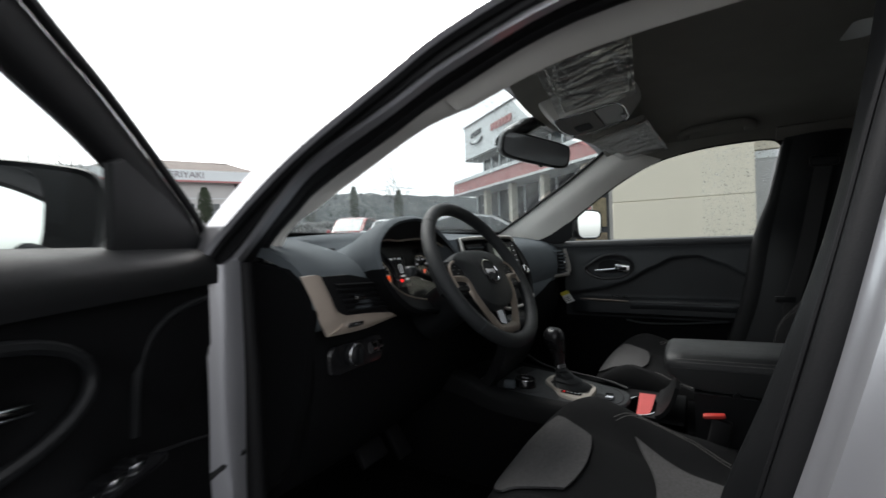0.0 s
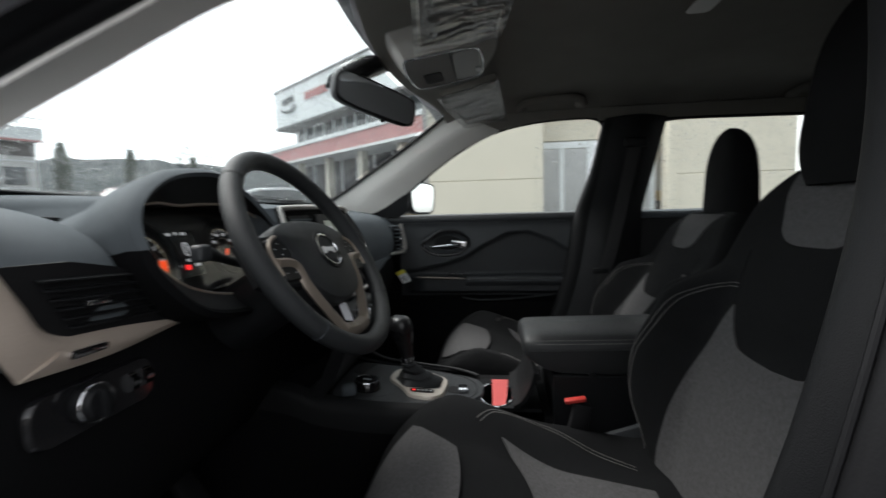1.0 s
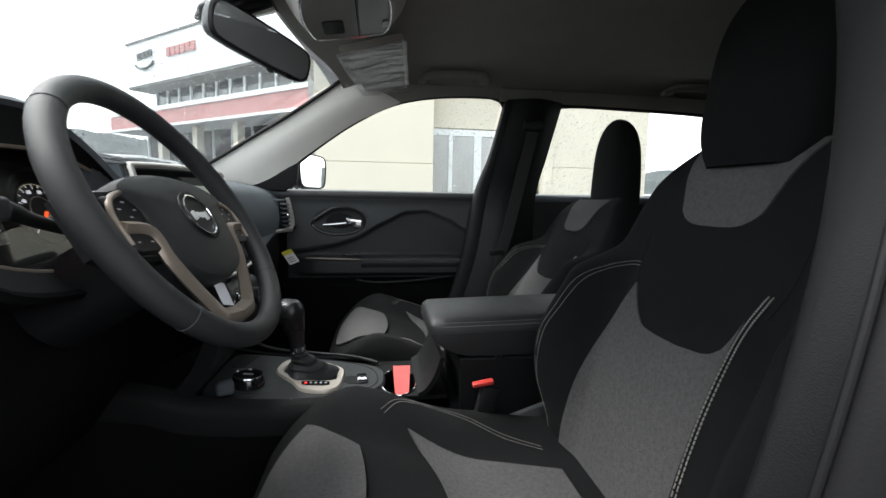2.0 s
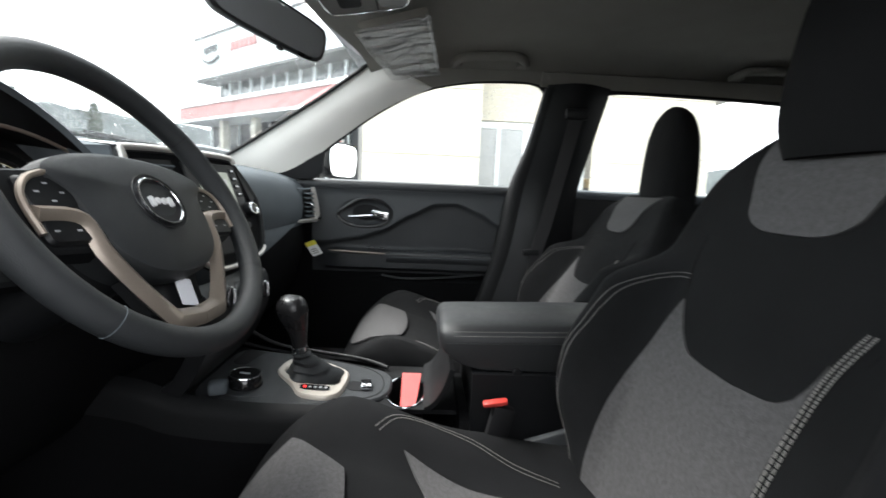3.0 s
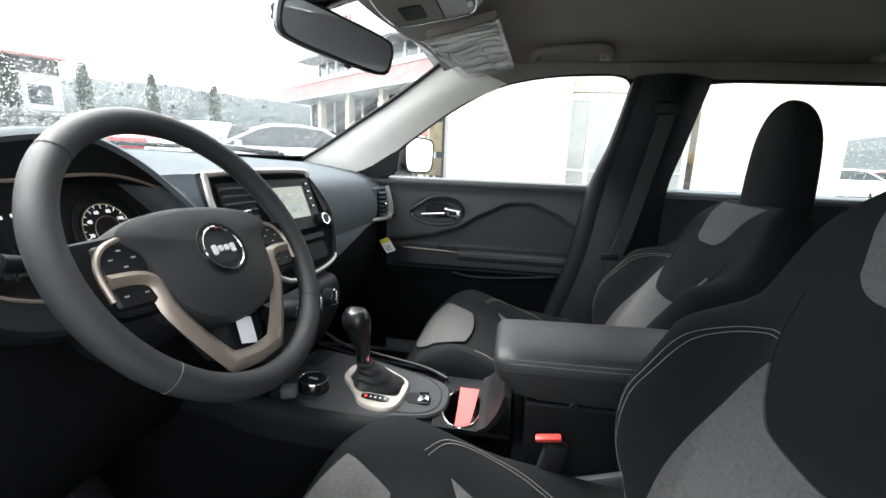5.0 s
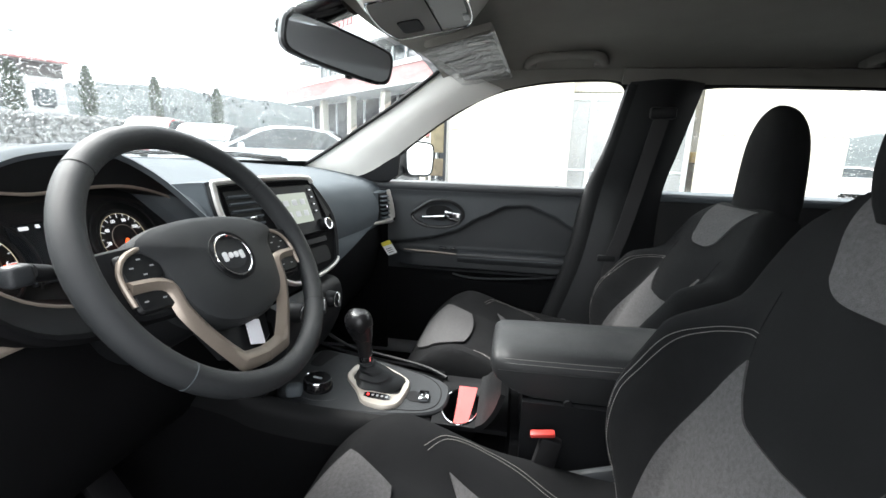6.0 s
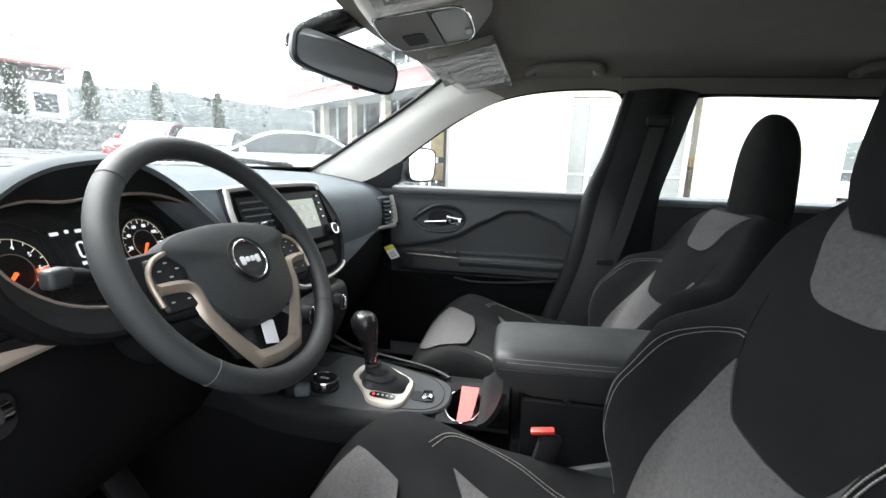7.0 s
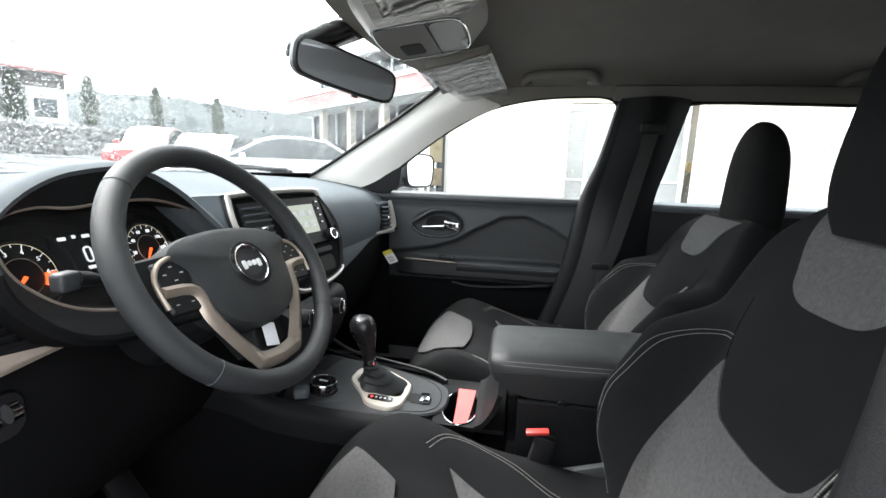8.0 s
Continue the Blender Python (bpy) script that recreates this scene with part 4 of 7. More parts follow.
def dash_top(u, v):
    x = 0.75 * (2 * u - 1)
    k = abs(2 * u - 1)
    yb, yf = 1.17 - 0.12 * k ** 3, dash_lip(x) + gap_for_dials(x)
    pts = [(x, yb, 1.15 - 0.025 * k ** 3), (x, yb - 0.10, 1.14 - 0.02 * k ** 2), (x, (yb + yf) / 2 - 0.02, 1.12 - 0.012 * k ** 2), (x, yf + 0.055, 1.095 - 0.008 * k), (x, yf + 0.01, 1.055), (x, yf - 0.005, 1.0), (x, yf + 0.01, 0.945 + 0.035 * max(0.0, min(1.0, (-0.3 - x) / 0.1)))]
    return curve(pts, v)


part("top_pad", surf(dash_top, 100, 30, 0.02), SOFT, dash, "dark grey soft dash pad")
part("seam", tube([dash_top(u, 0.997) + Vector((0, -0.002, -0.004)) for u in [0.56 + 0.44 * k / 20 for k in range(21)]], 0.003, 6), RUBBER, dash)


def low_dash(u, v):
    x = 0.735 * (2 * u - 1)
    yf = dash_lip(x)
    return curve([(x, yf + 0.03, 0.95 + 0.04 * max(0.0, min(1.0, (-0.3 - x) / 0.1))), (x, yf + 0.015, 0.92), (x, yf + 0.02, 0.84), (x, yf + 0.06, 0.72), (x, yf + 0.16, 0.62), (x, yf + 0.4, 0.56)], v)


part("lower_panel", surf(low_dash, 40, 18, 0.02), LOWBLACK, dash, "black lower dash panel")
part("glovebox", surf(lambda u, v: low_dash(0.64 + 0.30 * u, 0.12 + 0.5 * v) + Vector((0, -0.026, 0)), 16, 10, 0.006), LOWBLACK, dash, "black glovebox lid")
for sx, yl in ((-1, 0.748), (1, 0.715)):
    outline = [(1.05, 1.12), (0.93, 1.105), (yl + 0.06, 1.085), (yl + 0.012, 1.05), (yl, 1.0), (yl + 0.012, 0.945), (yl + 0.03, 0.85), (yl + 0.07, 0.72), (yl + 0.17, 0.62), (1.1, 0.6)]
    part("end_panel", prism(outline, lambda a, b, h, sx=sx: (sx * (0.742 + h), a, b), 0.02), LOWBLACK, dash)

part("knee_pad", surf(lambda s, v: low_dash(0.595 + 0.313 * s, (0.36 - 0.34 * s) * v) + Vector((0, -0.036, 0)), 20, 12, 0.008), SOFT, dash, "dark grey soft pad above the glovebox")
# speaker grille on the pad
for k in range(6):
    part("demist_slot", rbox((-0.50, 0.985 + 0.012 * k, 1.117 + 0.0022 * k), (0.125 - 0.012 * abs(k - 2.5), 0.005, 0.008), 0.002, pose(0, 0, 0, 0, 2, -6)), RUBBER, dash)

# outer vents with champagne surrounds
def left3(a, b, h=0.0):
    return Vector((a, 0.752 - h + 0.10 * (a + 0.6) ** 2, b))


part("vent_well", prism([(-0.738, 1.070), (-0.66, 1.068), (-0.60, 1.055), (-0.545, 1.02), (-0.47, 0.972), (-0.515, 0.966), (-0.62, 0.976), (-0.70, 0.988)], lambda a, b, h: left3(a, b, h - 0.002), 0.010), RUBBER, dash)
for k in range(6):
    z = 1.047 - 0.0115 * k
    x1 = -0.55 + 0.024 * k
    part("louvre", rbox(left3((-0.70 + 0.006 * k + x1) / 2, z, 0.010), (x1 + 0.70 - 0.006 * k, 0.012, 0.0028), 0.0012, pose(0, 0, 0, 10, 4, 0)), PLASTIC, dash)
part("vent_tab", rbox(left3(-0.645, 1.022, 0.020), (0.026, 0.012, 0.007), 0.002), CHROME, dash, "chrome vent tab")
part("vent_surround", ruled([[left3(-0.772, 1.072, 0.0), left3(-0.752, 1.03, 0.003), left3(-0.735, 0.985, 0.004), left3(-0.718, 0.955, 0.004)], [left3(-0.745, 1.074, 0.012), left3(-0.722, 1.03, 0.014), left3(-0.703, 0.992, 0.014), left3(-0.66, 0.968, 0.012)], [left3(-0.728, 1.066, 0.006), left3(-0.708, 1.03, 0.006), left3(-0.69, 1.0, 0.006), left3(-0.65, 0.985, 0.006)]], 16, 8, 0.006), CHAMPDASH, dash, "champagne vent surround")
part("vent_surround", ruled([[left3(-0.72, 0.955, 0.004), left3(-0.62, 0.952, 0.006), left3(-0.52, 0.958, 0.004), left3(-0.43, 0.962, 0.0)], [left3(-0.69, 0.972, 0.014), left3(-0.60, 0.966, 0.014), left3(-0.52, 0.966, 0.010), left3(-0.43, 0.966, 0.002)], [left3(-0.68, 0.992, 0.006), left3(-0.60, 0.984, 0.006), left3(-0.52, 0.976, 0.004), left3(-0.43, 0.968, 0.0)]], 20, 6, 0.006), CHAMPDASH, dash, "champagne dash strip")
part("vent_dial", rbox(left3(-0.655, 0.969, 0.016), (0.045, 0.008, 0.010), 0.004), CHROME, dash, "chrome vent dial")


def right3(a, b, h=0.0):
    """On the dash's far end, turned towards the door: a from its inner edge."""
    return Vector((0.610 + 0.9 * a - 0.25 * h, 0.684 - 0.25 * a - h, b))


part("vent_pod", prism([(-0.02, 1.066), (0.08, 1.068), (0.112, 1.0), (0.112, 0.950), (0.06, 0.945), (-0.03, 0.948)], lambda a, b, h: right3(a, b, h - 0.06), 0.059, 0.004), SOFT, dash)
part("vent_well", prism([(0.008, 1.060), (0.060, 1.064), (0.074, 0.972), (0.008, 0.966)], right3, 0.003), RUBBER, dash)
for k in range(6):
    part("louvre", rbox(right3(0.036 + 0.002 * k, 1.050 - 0.0155 * k, 0.006), (0.050, 0.018, 0.004), 0.0015, pose(0, 0, 0, 20, 0, -15)), SOFT, dash)
part("vent_tab", rbox(right3(0.042, 1.010, 0.016), (0.016, 0.01, 0.012), 0.003), CHROME, dash, "chrome vent tab")
part("vent_surround", ruled([[right3(0.062, 1.070, 0.002), right3(0.074, 1.02, 0.004), right3(0.078, 0.976, 0.004), right3(0.05, 0.964, 0.004), right3(-0.04, 0.960, 0)], [right3(0.072, 1.073, 0.010), right3(0.095, 1.01, 0.014), right3(0.098, 0.966, 0.014), right3(0.05, 0.957, 0.010), right3(-0.045, 0.956, 0.003)], [right3(0.082, 1.070, 0.0), right3(0.114, 1.0, 0.004), right3(0.114, 0.952, 0.004), right3(0.05, 0.948, 0.004), right3(-0.05, 0.951, 0.0)]], 24, 8, 0.006), SATIN, dash, "pale satin vent surround")
part("vent_dial", cone(right3(0.100, 0.962, 0.012), (-0.3, -1, 0), 0.006, 0.005, 0.008, 14), PLASTIC, dash)

# headlamp switch panel
part("switch_panel", prism([(a - 0.63, b + 0.902) for a, b in rounded(0.165, 0.058, 0.02)], lambda a, b, h: (a, 0.766 - h, b), 0.012, 0.004), GLOSSBLACK, dash, "black light switch panel")
lk = part("light_knob", cone((-0.650, 0.754, 0.906), (0, -1, 0.05), 0.022, 0.018, 0.022, 24, None, 0.003), PLASTIC, dash, "black light knob")
part("knob_ring", tube([(-0.650 + 0.021 * math.cos(t), 0.739, 0.907 + 0.021 * math.sin(t)) for t in (2 * math.pi * k / 24 for k in range(24))], 0.0014, 6, True), CHROME, lk)
part("light_knob_cap", rbox((-0.650, 0.729, 0.907), (0.010, 0.010, 0.034), 0.004), PLASTIC, dash)
for k in range(2):
    part("dimmer_wheel", cone((-0.592 + 0.022 * k, 0.757, 0.905), (1, 0, 0), 0.013, 0.013, 0.010, 16), CHROME, dash, "chrome dimmer wheel")

# instrument hood and cluster
OUT = [(-0.590, 1.085), (-0.581, 1.119), (-0.556, 1.145), (-0.508, 1.171), (-0.450, 1.186), (-0.360, 1.190), (-0.29, 1.155), (-0.235, 1.10), (-0.195, 1.045), (-0.205, 0.995), (-0.27, 0.968), (-0.40, 0.955), (-0.52, 0.974), (-0.580, 1.03)]
RING = [(-0.551, 1.085), (-0.539, 1.123), (-0.495, 1.135), (-0.45, 1.131), (-0.40, 1.134), (-0.32, 1.133), (-0.25, 1.112), (-0.213, 1.08), (-0.213, 1.03), (-0.27, 1.0), (-0.385, 0.985), (-0.484, 1.006), (-0.535, 1.045)]


def closed_line(pts, n):
    m = len(pts)
    out = []
    for k in range(n):
        t = k / n * m
        i, f = int(t), t - int(t)
        p = [Vector((*pts[(i + d) % m], 0)) for d in (-1, 0, 1, 2)]
        q = 0.5 * (2 * p[1] + (p[2] - p[0]) * f + (2 * p[0] - 5 * p[1] + 4 * p[2] - p[3]) * f * f + (3 * p[1] - p[0] - 3 * p[2] + p[3]) * f ** 3)
        out.append((q.x, q.y))
    return out


OUTS, RINGS = closed_line(OUT, 56), closed_line(RING, 56)
MIDX, MIDZ = -0.39, 1.07


def shrink(pts, k, dz=0.0):
    return [(MIDX + (a - MIDX) * k, MIDZ + (b - MIDZ) * k + dz) for a, b in pts]


def slice_y(pts, y, lean=0.35):
    """An outline stood up across the car, leaning forward towards its top."""
    return [Vector((a, y + lean * (b - 1.07), b)) for a, b in pts]


cluster = thing("instrument_cluster", "instrument cluster with lit dials in a hooded binnacle", "instrument cluster", (-0.39, 0.78, 1.0))
HOOD = [slice_y(shrink(OUTS, k, dz), y) for k, dz, y in ((0.83, -0.062, 0.98), (0.90, -0.034, 0.86), (0.955, -0.013, 0.80), (0.982, -0.005, 0.765), (0.998, 0.0, 0.738), (0.985, 0.0, 0.724), (0.955, 0.0, 0.719), (0.93, 0.0, 0.724))]


def hood_piece(first, count):
    """A stretch of the hood's outline, carried from the dash to its lip."""
    def f(u, v):
        ring = HOOD[min(7, int(v * 7 + 0.001))]
        return ring[(first + round(u * count)) % 56]
    return surf(f, count, 7, 0.003)


part("hood", hood_piece(55, 33), SOFT, cluster, "dark grey instrument hood")
part("hood_base", hood_piece(32, 23), LOWBLACK, cluster, "black lower cluster shroud")
part("hood_lining", loft([slice_y(shrink(OUTS, 0.932), 0.7235), slice_y(shrink(RINGS, 1.025), 0.75), slice_y(RINGS, 0.765)], cap=False), PILLARGREY, cluster, "black hood lining")
part("bezel", tube(slice_y(shrink(RINGS, 1.02), 0.752), 0.0031, 8, True), CHAMPAGNE, cluster, "champagne cluster bezel")
part("well", loft([slice_y(RINGS, 0.76), slice_y(shrink(RINGS, 0.97), 0.80), slice_y(shrink(RINGS, 0.02), 0.802)], cap=False), RUBBER, cluster)
DIALWHITE = glow("lit_dial_white", (0.8, 0.82, 0.85), 0.085)
DIALGOLD = glow("lit_dial_gold", (0.75, 0.66, 0.45), 0.05)
NEEDLE = glow("lit_needle_orange", (1.0, 0.10, 0.02), 0.25)
WARNRED = glow("lit_warning_red", (1.0, 0.03, 0.03), 0.4)
LCD = mat("dark_display", (0.01, 0.012, 0.015), 0.25)


def dial3(a, b, h=0.0):
    return Vector((a, 0.797 + 0.35 * (b - 1.07) - h, b))


def dial(cx, cz, r, lo, hi, count, needle_at, numbers, red_from):
    ring = part("dial", tube([dial3(cx + r * 1.12 * math.cos(a), cz + r * 1.12 * math.sin(a), 0.004) for a in (2 * math.pi * k / 40 for k in range(40))], 0.0022, 8, True), PLASTIC, cluster, "round black dial")
    part("inner_ring", tube([dial3(cx + r * 0.56 * math.cos(a), cz + r * 0.56 * math.sin(a), 0.003) for a in (2 * math.pi * k / 40 for k in range(40))], 0.0007, 6, True), CHAMPAGNE, ring)
    part("cowl", tube([dial3(cx + r * 1.5 * math.cos(a), cz + r * 1.5 * math.sin(a), 0.008) for a in [radians(lo + (hi - lo) * k / 40) for k in range(41)]], 0.0016, 8), PLASTIC, ring, "thin dark dial cowl")
    part("scale_line", tube([dial3(cx + r * math.cos(a), cz + r * math.sin(a), 0.002) for a in [radians(lo + (hi - lo) * k / 40) for k in range(41)]], 0.0004, 6), DIALGOLD, ring)
    bm = bmesh.new()
    for k in range(count):
        a = radians(lo + (hi - lo) * k / (count - 1))
        n = 0.16 if k % 2 == 0 else 0.09
        tube([dial3(cx + r * q * math.cos(a), cz + r * q * math.sin(a), 0.002) for q in (0.99, 0.99 - n)], 0.00055, 5, bm=bm)
    part("scale_marks", bm, DIALWHITE, ring)
    bm = bmesh.new()
    for k, txt in enumerate(numbers):
        a = radians(lo + (hi - lo) * k / (len(numbers) - 1))
        text_mesh(txt, 0.0085 * (r / 0.045), lambda p, q, h, a=a: dial3(cx + r * 0.75 * math.cos(a) + p, cz + r * 0.75 * math.sin(a) + q, 0.002 + h), bm=bm)
    part("numerals", bm, DIALWHITE, ring, "small white dial numerals")
    if red_from is not None:
        part("red_zone", surf(lambda u, v: dial3(cx + r * (0.62 + 0.34 * v) * math.cos(radians(hi + red_from * u)), cz + r * (0.62 + 0.34 * v) * math.sin(radians(hi + red_from * u)), 0.0015), 10, 2, 0.0005), NEEDLE, ring, "glowing red zone")
    a = radians(needle_at)
    part("needle", tube([dial3(cx + r * q * math.cos(a), cz + r * q * math.sin(a), 0.006) for q in (0.0, 0.55)], [0.0025, 0.0012], 6), NEEDLE, ring, "glowing orange needle")


dial(-0.508, 1.050, 0.040, 215, -35, 15, 222, ["0", "1", "2", "3", "4", "5", "6", "7"], 34)
dial(-0.317, 1.053, 0.038, 225, -45, 17, 232, ["0", "20", "40", "60", "80", "100", "120", "140"], None)
part("display", prism([(a - 0.428, b + 1.055) for a, b in rounded(0.074, 0.075, 0.004)], dial3, 0.002), LCD, cluster, "dark driver display")
part("display_symbol", tube([dial3(a - 0.419, b + 1.062, 0.003) for a, b in rounded(0.010, 0.020, 0.004)], 0.0014, 6, True), DIALWHITE, cluster, "white car symbol")
for k, (a, b, w) in enumerate(((-0.447, 1.087, 0.011), (-0.430, 1.088, 0.005), (-0.413, 1.087, 0.011), (-0.414, 1.044, 0.024), (-0.405, 1.035, 0.012), (-0.443, 1.036, 0.006))):
    part("display_bar", prism([(p + a, q + b) for p, q in rounded(w, 0.0045, 0.001)], lambda p, q, h: dial3(p, q, h + 0.002), 0.001), DIALWHITE, cluster)
part("warning_lamp", prism([(p - 0.430, q + 1.033) for p, q in rounded(0.011, 0.008, 0.003)], lambda p, q, h: dial3(p, q, h + 0.003), 0.001), WARNRED, cluster, "red warning lamp")
part("warning_lamp", prism([(p - 0.283, q + 1.042) for p, q in rounded(0.008, 0.006, 0.002)], lambda p, q, h: dial3(p, q, h + 0.003), 0.001), WARNRED, cluster, "red warning lamp")
lens = part("lens", surf(lambda u, v: (-0.56 + 0.34 * u, 0.775 + 0.35 * (0.99 + 0.145 * v - 1.07) + 0.004 * math.sin(3 * u), 0.99 + 0.145 * v), 10, 6, 0.002), pane_glass("cluster_lens", (0.97, 0.97, 0.97), 0.10), cluster, "clear cluster lens")
lens.visible_shadow = False

# ---- centre stack ----
stack = thing("centre_stack", "centre stack with air vents, small touchscreen and champagne surround", "control panel", (0, 0.7, 0.9))
SO = Vector((0, 0.748, 1.12))
SE, SD = Vector((0.9866, -0.163, 0)), Vector((0, -0.33, -0.944))
SN = SD.cross(SE).normalized()


def s3(a, b, h=0.0):
    """On the stack's face: a across, b down from its top, h towards the seats."""
    return SO + SE * a + SD * b + SN * h


if s3(0, 0, 1).y > s3(0, 0, 0).y:
    SN = -SN
STACK = [(-0.147, 0.0), (-0.132, -0.010), (0.0, -0.014), (0.138, -0.012), (0.160, 0.002), (0.190, 0.045), (0.208, 0.092), (0.198, 0.145), (0.172, 0.198), (0.150, 0.218), (0.09, 0.231), (0.0, 0.235), (-0.04, 0.224), (-0.066, 0.20), (-0.10, 0.15), (-0.149, 0.072)]
ST = closed_line(STACK, 60)


def about(pts, k):
    cx, cy = sum(p[0] for p in pts) / len(pts), sum(p[1] for p in pts) / len(pts)
    return [(cx + (a - cx) * k, cy + (b - cy) * k) for a, b in pts]


part("housing", loft([[s3(a, b, -0.10) for a, b in about(ST, 1.22)], [s3(a, b, -0.03) for a, b in about(ST, 1.09)], [s3(a, b, -0.004) for a, b in about(ST, 1.03)], [s3(a, b, 0.0) for a, b in about(ST, 0.98)]]), SOFT, stack)
part("surround", loft([[s3(a, b, h) for a, b in about(ST, k)] for k, h in ((1.02, -0.002), (1.015, 0.008), (0.98, 0.011), (0.93, 0.008), (0.92, -0.002))] , closed=True), PLASTIC, stack, "black stack surround")
RIMS = about(ST, 0.985)
part("surround_trim", tube([s3(a, b, 0.008) for a, b in RIMS[54:] + RIMS[:16]], 0.0082, 12, flat=0.7), SATIN, stack, "pale satin stack trim")
part("surround_trim", tube([s3(a, b, 0.008) for a, b in RIMS[31:50]], 0.0062, 10, flat=0.7), SATIN, stack, "pale satin stack trim")
part("face", prism(about(ST, 0.935), s3, 0.004), LOWBLACK, stack, "matt black stack face")
VENTA = [(-0.124, 0.010), (-0.038, 0.008), (-0.046, 0.092), (-0.126, 0.084)]
part("vent_well", prism(VENTA, lambda a, b, h: s3(a, b, h + 0.004), 0.002), RUBBER, stack)
for k in range(5):
    part("louvre", loft([[s3(a, 0.020 + 0.0150 * k + dz, h) for dz, h in ((0.0, 0.013), (0.003, 0.013), (0.008, 0.0), (0.005, 0.0))] for a in (-0.122 - 0.0005 * k, -0.041 - 0.0015 * k)]), SOFT, stack)
part("vent_tab", rbox(s3(-0.08, 0.07, 0.014), (0.022, 0.008, 0.008), 0.002), CHROME, stack, "chrome vent tab")
part("screen_frame", prism([(a + 0.070, b + 0.068) for a, b in rounded(0.168, 0.122, 0.008)], s3, 0.010, 0.003), PLASTIC, stack, "black radio frame")
SCREEN_MAT = glow("lit_map_screen", (0.35, 0.38, 0.32), 0.06)
part("touchscreen", prism([(a + 0.066, b + 0.063) for a, b in rounded(0.102, 0.073, 0.003)], lambda a, b, h: s3(a, b, h + 0.010), 0.0015), SCREEN_MAT, stack, "pale lit touchscreen")
for r_ in range(2):
    for c_ in range(3):
        part("screen_icon", prism([(a + 0.036 + 0.03 * c_, b + 0.049 + 0.028 * r_) for a, b in rounded(0.018, 0.014, 0.003)], lambda a, b, h: s3(a, b, h + 0.0115), 0.0006), PALE, stack)
for k in range(4):
    part("side_button", prism([(a + 0.137, b + 0.022 + 0.018 * k) for a, b in rounded(0.018, 0.011, 0.002)], lambda a, b, h: s3(a, b, h + 0.008), 0.004, 0.001), PLASTIC, stack)
    part("button_mark", prism([(a + 0.137, b + 0.022 + 0.018 * k) for a, b in rounded(0.007, 0.0025, 0.0008)], lambda a, b, h: s3(a, b, h + 0.012), 0.0004), DIALWHITE, stack)
for a0, r0 in ((0.150, 0.0165), (0.0, 0.0165)):
    kn = part("radio_knob", loft([[s3(a0 + r * math.cos(t), 0.114 + r * math.sin(t), h) for t in (2 * math.pi * k / 24 for k in range(24))] for r, h in ((r0, 0.006), (r0, 0.022), (r0 * 0.9, 0.026))]), PLASTIC, stack, "black radio knob")
    part("knob_ring", tube([s3(a0 + r0 * 0.8 * math.cos(t), 0.114 + r0 * 0.8 * math.sin(t), 0.026) for t in (2 * math.pi * k / 24 for k in range(24))], 0.0014, 6, True), CHROME, kn)
part("tray", prism([(a + 0.066, b + 0.184) for a, b in rounded(0.150, 0.040, 0.012)], lambda a, b, h: s3(a, b, h + 0.003), 0.003), RUBBER, stack, "dark storage slot")
part("button_row", prism([(a + 0.066, b + 0.148) for a, b in rounded(0.160, 0.012, 0.003)], lambda a, b, h: s3(a, b, h + 0.003), 0.006, 0.002), PLASTIC, stack)
part("vent_well", prism([(0.158, 0.014), (0.168, 0.022), (0.196, 0.088), (0.178, 0.10)], lambda a, b, h: s3(a, b, h + 0.004), 0.004), RUBBER, stack)
part("vent_dial", cone(s3(0.186, 0.118, 0.006), tuple(SN), 0.012, 0.010, 0.008, 18, None, 0.002), PLASTIC, stack, "black vent dial")

part("climate_panel", surf(lambda u, v: curve([(-0.135 + 0.27 * u, 0.668 - 0.012 * math.sin(math.pi * u), 0.890), (-0.14 + 0.28 * u, 0.634, 0.872), (-0.14 + 0.28 * u, 0.63, 0.80), (-0.14 + 0.28 * u, 0.68, 0.70), (-0.14 + 0.28 * u, 0.74, 0.66)], v), 14, 14, -0.03), PLASTIC, stack, "black climate panel")
for x, z in ((-0.098, 0.868), (-0.016, 0.857), (0.068, 0.845)):
    kn = part("climate_knob", cone((x, 0.640, z), (0, -1, 0.05), 0.023, 0.019, 0.030, 24, None, 0.003), PLASTIC, stack, "black climate knob")
    part("knob_ring", tube([(x + 0.018 * math.cos(t), 0.610, z + 0.0015 + 0.018 * math.sin(t)) for t in (2 * math.pi * k / 24 for k in range(24))], 0.0014, 6, True), CHROME, kn)
    part("knob_bar", rbox((x, 0.606, z), (0.006, 0.008, 0.032), 0.002), CHROME, kn)

# ---- steering wheel ----
WC = Vector((-0.373, 0.5855, 1.0525))
WA, WB, WR = radians(31.4), radians(-2.5), radians(-4)
WN = Vector((math.sin(WB) * math.cos(WA), -math.cos(WB) * math.cos(WA), math.sin(WA)))
WX = Vector((math.cos(WB), math.sin(WB), 0))
WU = WN.cross(WX)


def w3(a, b, h=0.0):
    """On the wheel: a to its right, b up, h towards the driver."""
    c, s = math.cos(WR), math.sin(WR)
    return WC + WX * (c * a - s * b) + WU * (s * a + c * b) + WN * h


wheel = thing("steering_wheel", "black leather three-spoke steering wheel with champagne spokes", "steering wheel", tuple(WC))
part("rim", tube([w3(0.1785 * math.cos(a), 0.1785 * math.sin(a)) for a in (2 * math.pi * k / 72 for k in range(72))], 0.0158, 16, True), LEATHER, wheel, "black leather rim")
